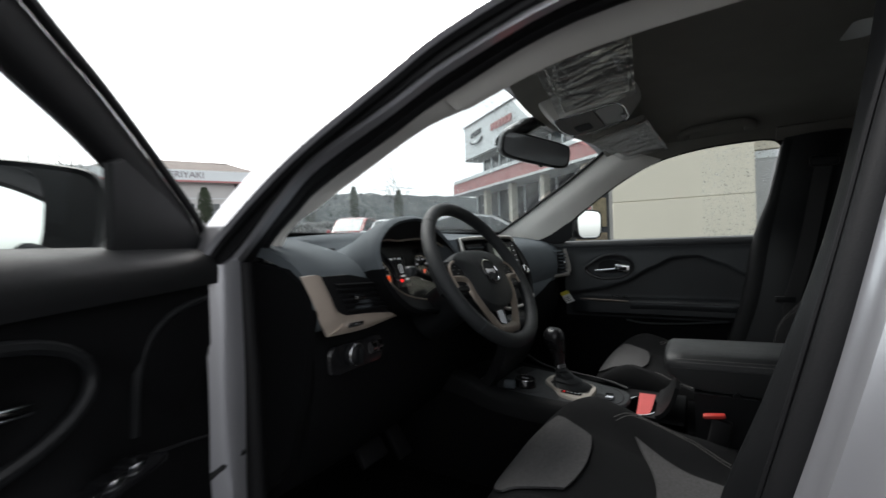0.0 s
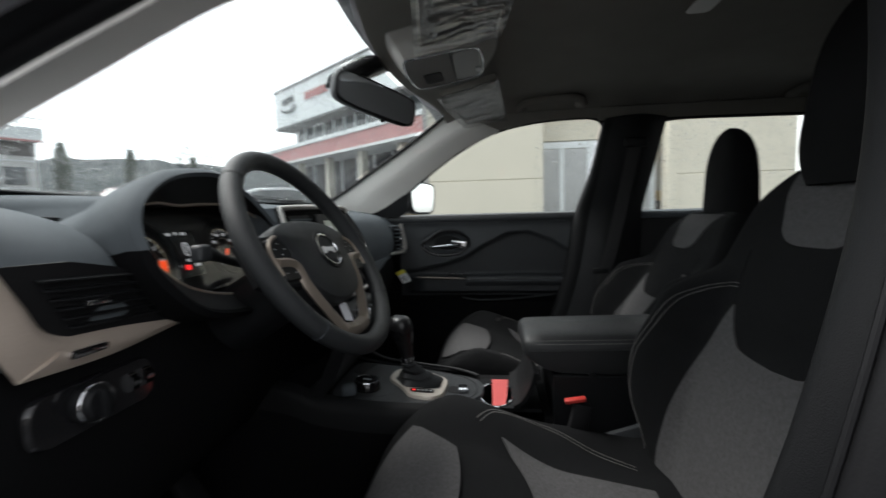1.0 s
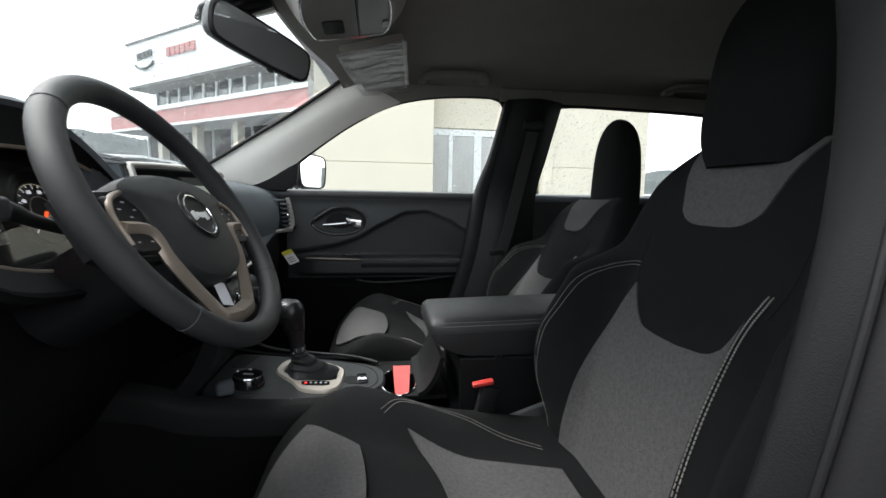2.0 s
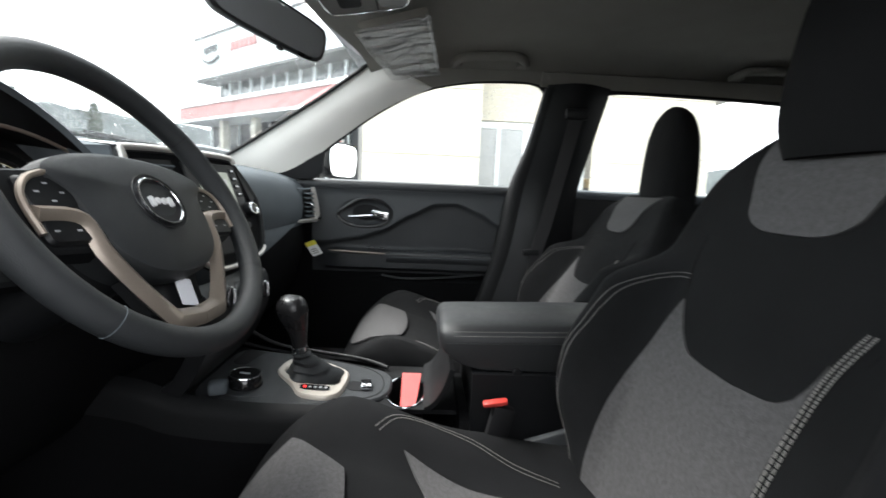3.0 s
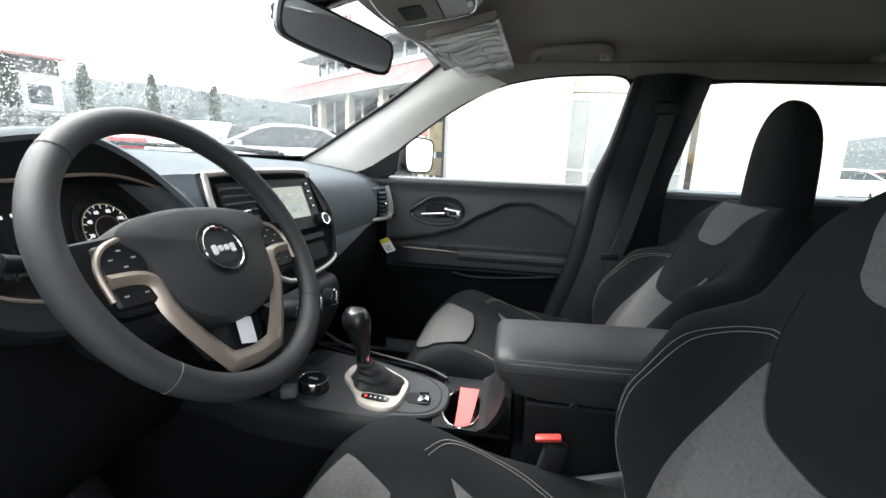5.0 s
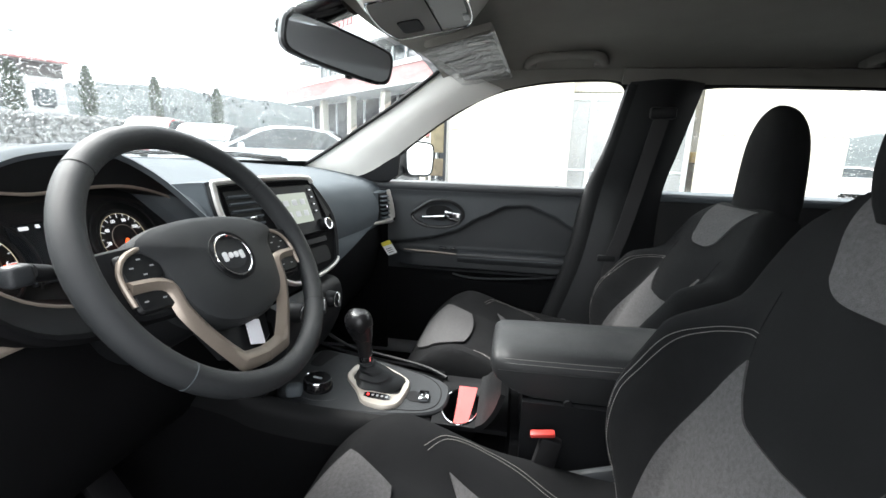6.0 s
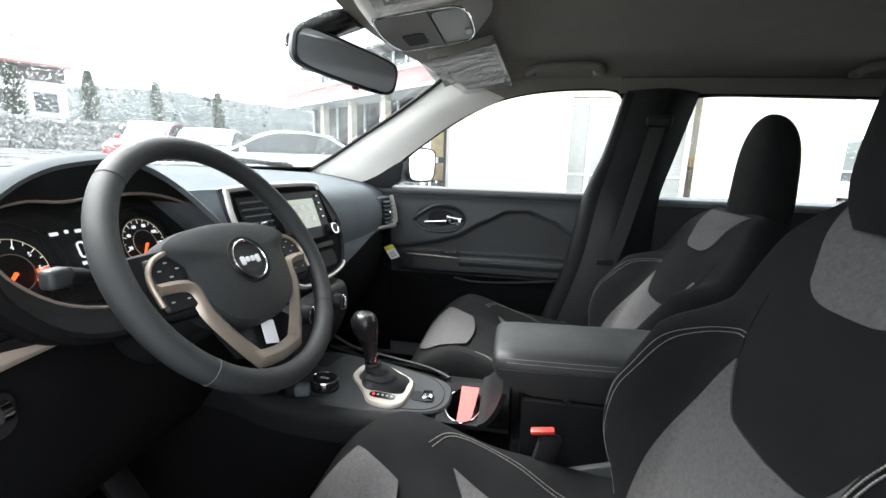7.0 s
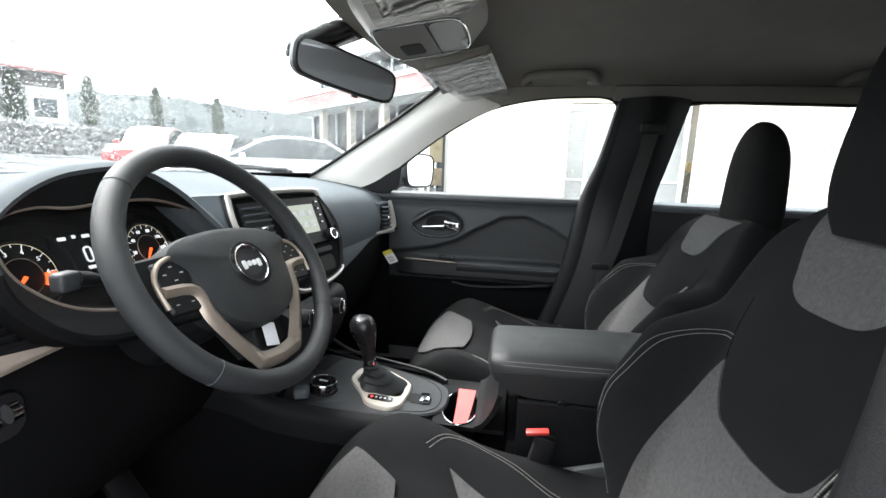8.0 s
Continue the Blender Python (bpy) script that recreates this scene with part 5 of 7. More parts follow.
for a in (137, 224.5, 322, 37):
    t = radians(a)
    part("rim_seam", tube([w3((0.1785 + 0.0160 * math.cos(q)) * math.cos(t), (0.1785 + 0.0160 * math.cos(q)) * math.sin(t), 0.0160 * math.sin(q)) for q in (2 * math.pi * k / 16 for k in range(16))], 0.0005, 5, True), SOFT if a == 224.5 else RUBBER, wheel, "stitched rim seam")
HUB = [(-0.122, 0.028), (-0.092, 0.046), (-0.045, 0.055), (0.0, 0.057), (0.045, 0.055), (0.092, 0.046), (0.122, 0.028), (0.101, 0.004), (0.094, -0.03), (0.080, -0.066), (0.048, -0.089), (0.0, -0.097), (-0.048, -0.089), (-0.080, -0.066), (-0.094, -0.03), (-0.101, 0.004)]
HUBS = closed_line(HUB, 64)
part("airbag_pad", loft([[w3(a * s, b * s, h) for a, b in HUBS] for s, h in ((0.88, -0.05), (1.0, -0.02), (1.0, -0.004), (0.96, 0.006), (0.85, 0.011), (0.5, 0.015), (0.05, 0.016))]), LEATHER, wheel, "black airbag cover")
part("badge_dish", loft([[w3(0.002 + r * math.cos(t), -0.008 + 0.93 * r * math.sin(t), h) for t in (2 * math.pi * k / 40 for k in range(40))] for r, h in ((0.040, 0.010), (0.038, 0.0165), (0.035, 0.0155), (0.001, 0.0155))]), PLASTIC, wheel)
part("badge_ring", tube([w3(0.002 + 0.0312 * math.cos(t), -0.008 + 0.0292 * math.sin(t), 0.0168) for t in (2 * math.pi * k / 48 for k in range(48))], 0.0017, 8, True), CHROME, wheel, "chrome badge ring")
for a0, hgt, b0 in ((-0.0155, 0.013, -0.001), (-0.0055, 0.008, 0.0), (0.0045, 0.008, 0.0), (0.0150, 0.012, -0.001)):
    part("badge_bar", prism([(p + a0 + 0.002, q - 0.008 + b0) for p, q in rounded(0.0062, hgt, 0.0025)], lambda p, q, h: w3(p, q, h + 0.0155), 0.003), PALE, wheel, "pale badge bar")
for sx in (-1, 1):
    arm = [(sx * a, b) for a, b in ((0.070, 0.040), (0.12, 0.032), (0.172, 0.026), (0.172, -0.038), (0.135, -0.054), (0.08, -0.056))]
    part("spoke", prism(arm, lambda a, b, h: w3(a, b, h - 0.028), 0.026, 0.004), PLASTIC, wheel, "black side spoke")
    line = [(0.094, 0.026), (0.114, 0.024), (0.134, 0.016), (0.1455, 0.002), (0.1485, -0.014), (0.147, -0.039)]
    part("spoke_trim", tube(samples([w3(sx * a, b, 0.004) for a, b in line], 24), 0.0032, 8), CHAMPAGNE, wheel, "champagne button surround")
    for a0, b0, w_, h_ in ((0.119, 0.003, 0.050, 0.034), (0.121, -0.036, 0.046, 0.024)):
        pad_ = part("button_pad", prism([(sx * a0 + p, b0 + q) for p, q in rounded(w_, h_, 0.007)], lambda p, q, h: w3(p, q, h - 0.006), 0.010, 0.003), PLASTIC, wheel, "black button pad")
        for da, db in ((-0.012, 0), (0.012, 0), (0, 0.009), (0, -0.009)) if h_ > 0.025 else ((-0.012, 0), (0.010, 0)):
            part("button_mark", prism([(sx * a0 + da + p, b0 + db + q) for p, q in rounded(0.005, 0.0018, 0.0008)], lambda p, q, h: w3(p, q, h + 0.0042), 0.0003), MARK, pad_)
    STRUT_O = [(0.143, -0.0205), (0.106, -0.027), (0.099, -0.062), (0.076, -0.105), (0.053, -0.140), (0.043, -0.149), (0.0, -0.153)]
    STRUT_I = [(0.143, -0.0150), (0.096, -0.0195), (0.084, -0.056), (0.063, -0.095), (0.039, -0.126), (0.028, -0.134), (0.0, -0.138)]
    FALL = (0.0, 0.0, -0.003, -0.007, -0.011, -0.012, -0.012)
    part("lower_spoke", ruled([[w3(sx * a, b, f - 0.002) for (a, b), f in zip(STRUT_O, FALL)], [w3(sx * (p[0] + q[0]) / 2, (p[1] + q[1]) / 2, f + 0.004) for p, q, f in zip(STRUT_O, STRUT_I, FALL)], [w3(sx * a, b, f - 0.003) for (a, b), f in zip(STRUT_I, FALL)]], 28, 6, 0.006 * sx), CHAMPAGNE, wheel, "champagne lower spoke")
part("spoke_back", prism([(-0.06, -0.08), (0.06, -0.08), (0.045, -0.125), (0.0, -0.145), (-0.045, -0.125)], lambda a, b, h: w3(a, b, h - 0.040), 0.016, 0.004), PLASTIC, wheel)
part("label", prism([(0.96 * p + 0.28 * q + 0.010, 0.96 * q - 0.28 * p - 0.112) for p, q in rounded(0.026, 0.036, 0.001)], lambda a, b, h: w3(a, b, h - 0.018), 0.001), mat("white_paper", (0.82, 0.83, 0.88), 0.7, var=0.03), wheel, "small white paper label")
part("column_shroud", loft([[w3(0, 0, -0.04 - 0.17 * k) + WX * (0.055 * math.cos(t)) + WU * (0.055 * math.sin(t) - 0.02) for t in (2 * math.pi * j / 24 for j in range(24))] for k in (0, 0.3, 0.6, 1)]), PLASTIC, wheel, "black column shroud")
stalk = part("indicator_stalk", tube(samples([(-0.43, 0.675, 1.035), (-0.49, 0.675, 1.05), (-0.545, 0.668, 1.066)], 10), [0.007] * 8 + [0.009] * 3, 10), PLASTIC, wheel, "black indicator stalk")
part("stalk_end", rbox((-0.558, 0.666, 1.066), (0.024, 0.018, 0.022), 0.005, seg=3), VINYL, stalk, "grey stalk end")
part("wiper_stalk", tube(samples([(-0.31, 0.665, 1.03), (-0.25, 0.66, 1.045), (-0.20, 0.655, 1.05)], 8), 0.007, 10), PLASTIC, wheel)

# ---- seats ----
def stitch_line(pts, n, bm, r=0.0011, gap=0.42):
    """Short threads along a line."""
    P = samples(pts, n * 2)
    for k in range(0, len(P) - 1, 2):
        tube([P[k], P[k] + (P[k + 1] - P[k]) * (2 - 2 * gap)], r, 4, bm=bm)
    return bm


def seat(name, label, loc, recline, pivot, hr_tilt, hr_low, seat_z=0.60, hr_high=0.280):
    """A front seat: loc its middle on the floor, recline the back's lean in degrees, pivot where the back meets the cushion."""
    ob = thing(name, label, "car seat", loc, group="front seats")
    o = Vector(loc)
    ca, sa = math.cos(radians(recline)), math.sin(radians(recline))

    def up(x, d, h):
        """Back frame: x across, d ahead of the back's plane, h along it."""
        return o + Vector((x, pivot - sa * h + ca * d, seat_z + ca * h + sa * d))

    def half(h):
        return curve([(0.260, 0, 0), (0.285, 0, 0), (0.298, 0, 0), (0.300, 0, 0), (0.290, 0, 0), (0.267, 0, 0), (0.230, 0, 0), (0.160, 0, 0)], max(0, min(1, h / 0.61))).x

    def face(x, h):
        """How far the front stands out."""
        q = min(1.0, abs(x) / half(h))
        lower = max(0.0, min(1.0, (0.43 - h) / 0.10)) * max(0.0, min(1.0, (h + 0.08) / 0.24))
        lower = lower * lower * (3 - 2 * lower)
        b = max(0.0, min(1.0, (q - 0.52) / 0.26))
        bol = (0.076 + 0.026 * math.exp(-((h - 0.20) / 0.10) ** 2)) * b * b * (3 - 2 * b) * lower
        edge = (0.07 - 0.02 * max(0.0, min(1.0, (h - 0.45) / 0.15))) * max(0.0, (q - 0.78) / 0.22) ** 2.2
        crown = 0.03 * max(0.0, (h - 0.53) / 0.08) ** 2
        return bol - edge - crown + 0.012 * math.sin(math.pi * min(1, max(0, h) / 0.5)) * (1 - q * q)

    qs = [math.copysign(1 - (1 - abs(k) / 26) ** 1.15, k) for k in range(-26, 27)]
    rings = []
    for h in [-0.06 + 0.0165 * k for k in range(38)] + [0.568, 0.58, 0.59, 0.598, 0.605, 0.61]:
        w = half(h)
        ring = [up(w * q, face(w * q, h), h) for q in qs]
        deep = -0.12 * (1 - 0.2 * max(0.0, (h - 0.49) / 0.12) ** 2)
        ring += [up(w * q, deep * (1 - 0.10 * abs(q) ** 4), h) for q in (1, 0.9, 0.7, 0.4, 0, -0.4, -0.7, -0.9, -1)]
        rings.append(ring)
    part("backrest", loft(rings), FABRIC, ob, "black fabric backrest")

    def back_patch(lo, hi, x0, x1, label, material=GREY, off=0.0030, nu=28, nv=14):
        def f(u, v):
            h = lo(u) + (hi(u) - lo(u)) * v
            x = x0(v) + (x1(v) - x0(v)) * u
            return up(x, face(x, h) + off, h)
        return part("back_panel", surf(f, nu, nv, -0.004), material, ob, label)

    def bowl(u):
        """The upper edge of the grey panel, with a raised horn at either side."""
        x = -0.104 + 0.233 * u
        pts_ = [(-0.104, 0.347), (-0.098, 0.324), (-0.088, 0.303), (-0.075, 0.292), (-0.060, 0.287), (-0.01, 0.282), (0.04, 0.283), (0.070, 0.286), (0.082, 0.292), (0.100, 0.308), (0.116, 0.330), (0.129, 0.352)]
        for (xa, ha), (xb, hb) in zip(pts_, pts_[1:]):
            if x <= xb + 1e-6:
                return ha + (hb - ha) * (x - xa) / (xb - xa)
        return pts_[-1][1]

    back_patch(lambda u: -0.02, bowl, lambda v: -0.086 - 0.018 * v ** 3, lambda v: 0.180 - 0.051 * v ** 4, "grey melange fabric panel", nu=60, nv=24)
    back_patch(lambda u: 0.465 + 0.024 * abs(2 * u - 1) ** 4, lambda u: 0.596, lambda v: -0.066 - 0.040 * v, lambda v: 0.086 + 0.032 * v, "grey melange shoulder panel", nu=36)
    bm = bmesh.new()
    for d in (0.0, 0.0068):
        line = [(0.140, 0.389 - d), (0.162, 0.386 - d), (0.190 - 0.4 * d, 0.365 - d), (0.212 - d, 0.325 - 0.3 * d), (0.224 - d, 0.26), (0.230 - d, 0.20), (0.232 - d, 0.12), (0.228 - d, 0.04), (0.222 - d, -0.02)]
        stitch_line([up(x, face(x, h) + 0.0018, h) for x, h in line], 140, bm, 0.0005)
    for d in (0.0, 0.0065):
        line = [(0.128 - d, 0.385), (0.114 - d, 0.345), (0.106 - d, 0.30), (0.099 - d, 0.22), (0.096 - d, 0.13), (0.096 - d, 0.0)]
        stitch_line([up(-x, face(x, h) + 0.0018, h) for x, h in line], 62, bm, 0.0011, 0.30)
    part("stitching", bm, THREAD, ob, "pale double stitching")["kind"] = "stuff"
    for sx in (-1, 1):
        part("piping", tube(samples([up(sx * x, face(x, h) + 0.0005, h) for x, h in ((0.130, 0.356), (0.137, 0.375), (0.143, 0.395), (0.145, 0.42), (0.146, 0.45))], 16), 0.0007, 5), FABRIC, ob)

    def ease(a):
        a = max(0.0, min(1.0, a))
        return a * a * (3 - 2 * a)

    def top(x, y):
        q = min(1.0, abs(x) / 0.281)
        crest = 0.046 * ease((abs(x) - 0.14) / 0.10) * (1 - ease((y - 0.33) / 0.14)) * (0.45 + 0.55 * ease((y + 0.05) / 0.2))
        return 0.608 + 0.066 * ease((y - 0.12) / 0.26) + crest - 0.05 * max(0.0, (q - 0.90) / 0.10) ** 2.2 - 0.10 * max(0.0, (y - 0.39) / 0.12) ** 2.2

    rings = []
    for y in [-0.12 + 0.02 * k for k in range(29)] + [0.45, 0.462, 0.472, 0.48, 0.487, 0.494, 0.50]:
        w = 0.281 * (1 - 0.16 * max(0.0, (y - 0.32) / 0.18) ** 2)
        ring = [o + Vector((w * q, y, top(w * q, y))) for q in qs]
        ring += [o + Vector((w * q, min(y, 0.465), 0.50)) for q in (0.97, 0.6, 0.2, -0.2, -0.6, -0.97)]
        rings.append(ring)
    part("cushion", loft(rings), FABRIC, ob, "black fabric cushion")

    def seat_patch(lo, hi, x0, x1, off=0.0030):
        def f(u, v):
            x, y = (x0 + (x1 - x0) * v) * (2 * u - 1), lo(u) + (hi(u) - lo(u)) * v
            return o + Vector((x, y, top(x, y) + off))
        return part("seat_panel", surf(f, 36, 16, -0.004), GREY, ob, "grey melange fabric panel")

    seat_patch(lambda u: 0.316 + 0.014 * abs(2 * u - 1) ** 2, lambda u: 0.472 - 0.05 * abs(2 * u - 1) ** 4, 0.116, 0.182)
    seat_patch(lambda u: -0.02, lambda u: 0.190 + 0.055 * abs(2 * u - 1) ** 2.2, 0.10, 0.182)
    bm = bmesh.new()
    for sx in (-1, 1):
        for d in (0.0, 0.007):
            line = [(0.203 - 0.6 * d, 0.294 - d), (0.232 - 0.8 * d, 0.266 - 0.6 * d), (0.247 - d, 0.228), (0.244 - d, 0.180), (0.226 - d, 0.125), (0.195 - d, 0.06), (0.170 - d, -0.01)]
            stitch_line([o + Vector((sx * x, y, top(x, y) + 0.0018)) for x, y in line], 110, bm, 0.0006)
        stitch_line([o + Vector((sx * x, y, z)) for x, y, z in ((0.2795, -0.05, 0.59), (0.2795, 0.1, 0.595), (0.2795, 0.25, 0.605), (0.265, 0.37, 0.61), (0.236, 0.455, 0.60))], 90, bm, 0.0006)
    part("stitching", bm, THREAD, ob, "pale double stitching")["kind"] = "stuff"

    ct, st_ = math.cos(radians(hr_tilt)), math.sin(radians(hr_tilt))
    base = up(0, -0.035, 0.588) + Vector((0, hr_low, 0.3 * hr_low + 0.60 - seat_z))

    def head(x, d, h):
        return base + Vector((x, -st_ * h + ct * d, ct * h + st_ * d))

    hr = []
    for k in range(27):
        a = 1 - (1 - k / 26) ** 1.7
        s = (a - 0.5) / 0.5
        dome = (1 - s ** 3.2) ** 0.5 if s > 0 else 1.0
        low = max(0.0, -s)
        w, front, back = 0.104 * dome - 0.020 * low ** 3, (0.078 - 0.052 * a) * dome - 0.022 * low ** 4, 0.050 * dome - 0.012 * low ** 3
        w, front, back = max(w, 0.002), max(front, 0.002), max(back, 0.002)
        hr.append([head(w * math.copysign(abs(math.cos(t)) ** 0.65, math.cos(t)), (front if math.sin(t) > 0 else back) * math.copysign(abs(math.sin(t)) ** 0.7, math.sin(t)), 0.262 - hr_high + hr_high * a) for t in (2 * math.pi * j / 32 for j in range(32))])
    hd = part("headrest", loft(hr), FABRIC, ob, "black fabric headrest")
    part("seam", tube(samples([head(0.1035, 0.0, 0.04), head(0.1045, 0.0, 0.13), head(0.092, 0.0, 0.21), head(0.05, 0.0, 0.252)], 14), 0.0015, 5), RUBBER, hd)
    for sx in (-0.062, 0.062):
        part("headrest_post", tube([up(sx, -0.055, 0.53), head(sx, 0.0, 0.02)], 0.006, 10), CHROME, ob, "chrome post")
        part("post_collar", cone(up(sx, -0.052, 0.555), tuple(up(0, 0, 1) - up(0, 0, 0)), 0.013, 0.011, 0.012, 16), PLASTIC, ob)
    for sx in (-1, 1):
        part("side_shield", rbox(o + Vector((sx * 0.268, -0.015, 0.595)), (0.016, 0.13, 0.09), 0.006, pose(0, 0, 0, -18)), DOORGREY, ob, "grey seat side cover")
    part("base", rbox(o + Vector((0, 0.12, 0.455)), (0.46, 0.56, 0.12), 0.03), PLASTIC, ob, "black seat base")
    return ob


seat("bucket_seat", "black and grey fabric driver seat with pale stitching", (-0.420, 0.035, 0.0), 16.5, -0.065, 2, 0.0)
seat("bucket_seat", "black and grey fabric passenger seat, reclined and slid back", (0.400, -0.012, 0.0), 27, -0.098, -3, -0.060, 0.562, 0.346)

rear = thing("rear_bench", "black fabric rear bench seat", "car seat", (0, -1.1, 0.4))
part("cushion", rbox((0, -0.85, 0.58), (1.3, 0.5, 0.18), 0.06, seg=3), FABRIC, rear)
part("backrest", rbox((0, -1.2, 0.86), (1.3, 0.16, 0.62), 0.06, pose(0, 0, 0, -18), seg=3), FABRIC, rear)

# ---- centre console ----
console = thing("centre_console", "black centre console with gear lever plate and cup holders", "console", (0, 0.4, 0.4))
CL = [(1.15, 0.150, 0.76), (0.80, 0.150, 0.72), (0.70, 0.148, 0.69), (0.60, 0.140, 0.672), (0.50, 0.132, 0.664), (0.42, 0.125, 0.660), (0.345, 0.115, 0.655), (0.338, 0.115, 0.60), (0.185, 0.112, 0.60), (0.178, 0.112, 0.648), (0.0, 0.112, 0.648), (-0.32, 0.112, 0.648)]
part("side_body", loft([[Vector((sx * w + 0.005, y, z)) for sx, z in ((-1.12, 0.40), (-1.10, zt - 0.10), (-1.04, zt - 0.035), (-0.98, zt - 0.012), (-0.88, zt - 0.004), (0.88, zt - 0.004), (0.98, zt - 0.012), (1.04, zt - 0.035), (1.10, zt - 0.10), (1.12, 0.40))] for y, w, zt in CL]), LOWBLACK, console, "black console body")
for sx in (-1, 1):
    part("console_edge", ruled([[(sx * k * w + 0.005, y, zt + dz) for y, w, zt in CL[0:7]] for k, dz in ((1.105, -0.055), (1.08, -0.034), (1.03, -0.009), (0.90, 0.003))], 30, 10, 0.006 * sx), PILLARGREY, console, "soft rolled console edge")


def c3(a, b, h=0.0):
    """On the console's sloping top: a across, b ahead."""
    return Vector((a, b, 0.652 + 0.045 * (b - 0.34) + 0.10 * max(0.0, b - 0.55) ** 2 * 4 + h))


PLATE = closed_line([(-0.108, 0.68), (0.0, 0.69), (0.115, 0.68), (0.128, 0.60), (0.110, 0.47), (0.075, 0.36), (0.045, 0.325), (0.0, 0.318), (-0.045, 0.325), (-0.078, 0.36), (-0.108, 0.47), (-0.118, 0.60)], 60)
part("top_plate", prism(PLATE, c3, 0.010, 0.004), VINYL, console, "satin grey top plate")
BEZ_O = chaikin([(0.009, 0.569), (0.070, 0.566), (0.106, 0.530), (0.066, 0.458), (0.033, 0.414), (-0.008, 0.410), (-0.074, 0.416), (-0.093, 0.445), (-0.084, 0.497), (-0.043, 0.520)])
BEZ_I = chaikin([(0.016, 0.553), (0.062, 0.550), (0.092, 0.524), (0.055, 0.462), (0.025, 0.430), (-0.016, 0.426), (-0.034, 0.431), (-0.038, 0.460), (-0.033, 0.505), (-0.010, 0.528)])
part("gear_bezel", loft([[c3(a, b, h) for a, b in ring] for ring, h in ((about(BEZ_O, 1.01), 0.006), (BEZ_O, 0.015), (about(BEZ_O, 0.965), 0.0185), (about(BEZ_I, 1.05), 0.0175), (BEZ_I, 0.014), (BEZ_I, 0.006))], closed=True), GEARTRIM, console, "pale champagne gear lever frame")
part("gate_floor", prism(BEZ_I, lambda a, b, h: c3(a, b, h + 0.006), 0.004), PLASTIC, console)
part("gear_window", prism(chaikin([(-0.046, 0.500), (-0.046, 0.440), (-0.068, 0.438), (-0.066, 0.497)], 1), lambda a, b, h: c3(a, b, h + 0.0175), 0.0025), GLOSSBLACK, console, "black gear display strip")
for k in range(5):
    part("gear_mark", prism([(-0.0565 + p, 0.489 - 0.0105 * k + q) for p, q in rounded(0.007, 0.005, 0.001)], lambda p, q, h: c3(p, q, h + 0.020), 0.0006), WARNRED if k == 0 else MARK, console)
part("brake_recess", prism(chaikin([(0.004, 0.410), (-0.006, 0.356), (-0.040, 0.358), (-0.041, 0.410)], 1), lambda a, b, h: c3(a, b, h + 0.009), 0.002), RUBBER, console)
part("parking_brake_switch", rbox(c3(-0.021, 0.371, 0.015), (0.036, 0.023, 0.010), 0.003, pose(0, 0, 0, 0, 0, 6)), CHROME, console, "silver parking brake switch")
part("switch_mark", cone(c3(-0.024, 0.370, 0.020), (0, 0, 1), 0.005, 0.005, 0.0006, 14), PLASTIC, console)
part("plate_groove", tube(samples([c3(-0.082, 0.430, 0.0095), c3(-0.070, 0.368, 0.0095), c3(-0.035, 0.338, 0.0095), c3(0.025, 0.340, 0.0095), c3(0.066, 0.370, 0.0095), c3(0.092, 0.426, 0.0095), c3(0.122, 0.532, 0.0095)], 30), 0.0018, 6), RUBBER, console)
part("terrain_pod", loft([[c3(-0.052 + 1.2 * r * math.cos(t), 0.600 + 1.5 * r * math.sin(t), h) for t in (2 * math.pi * k / 28 for k in range(28))] for r, h in ((0.042, 0.006), (0.040, 0.012), (0.036, 0.013))]), VINYL, console)
dialk = part("terrain_knob", loft([[c3(-0.052 + r * math.cos(t), 0.608 + r * math.sin(t), h) for t in (2 * math.pi * k / 28 for k in range(28))] for r, h in ((0.033, 0.012), (0.031, 0.032), (0.028, 0.036), (0.001, 0.036))]), GLOSSBLACK, console, "gloss black rotary knob")
part("knob_ring", tube([c3(-0.052 + 0.0285 * math.cos(t), 0.608 + 0.0285 * math.sin(t), 0.035) for t in (2 * math.pi * k / 28 for k in range(28))], 0.0022, 6, True), CHROME, dialk)
part("knob_mark", prism([(-0.052 + p, 0.608 + q) for p, q in rounded(0.006, 0.020, 0.002)], lambda p, q, h: c3(p, q, h + 0.036), 0.0006), MARK, dialk)
part("rocker", rbox(c3(-0.098, 0.640, 0.024), (0.028, 0.034, 0.026), 0.008, pose(0, 0, 0, 0, 0, 20), seg=3), SOFT, console, "grey rocker switch")
for k in range(4):
    part("plate_mark", prism([(-0.088 + 0.003 * k + p, 0.556 - 0.009 * k + q) for p, q in rounded(0.014 - 0.002 * k, 0.0022, 0.0008)], lambda p, q, h: c3(p, q, h + 0.0102), 0.0004), PALE, console)
part("cubby", prism([(p + 0.075, q + 0.645) for p, q in rounded(0.085, 0.055, 0.015)], lambda a, b, h: c3(a, b, h + 0.010), 0.002), RUBBER, console, "dark storage cubby")
part("side_rail", tube(samples([(0.155, 0.72, 0.745), (0.15, 0.62, 0.69), (0.145, 0.52, 0.674), (0.118, 0.40, 0.668), (0.085, 0.335, 0.662)], 20), 0.0045, 8), PLASTIC, console, "raised console edge")


def cup(t, k=1.0):
    return (-0.020 + 0.070 * k * math.cos(t), 0.287 + 0.040 * k * math.sin(t))


TURN = [2 * math.pi * k / 40 for k in range(40)]
FRAME = [(max(-0.094, min(0.113, 0.17 * math.cos(t))), 0.262 + max(-0.078, min(0.080, 0.12 * math.sin(t)))) for t in TURN]
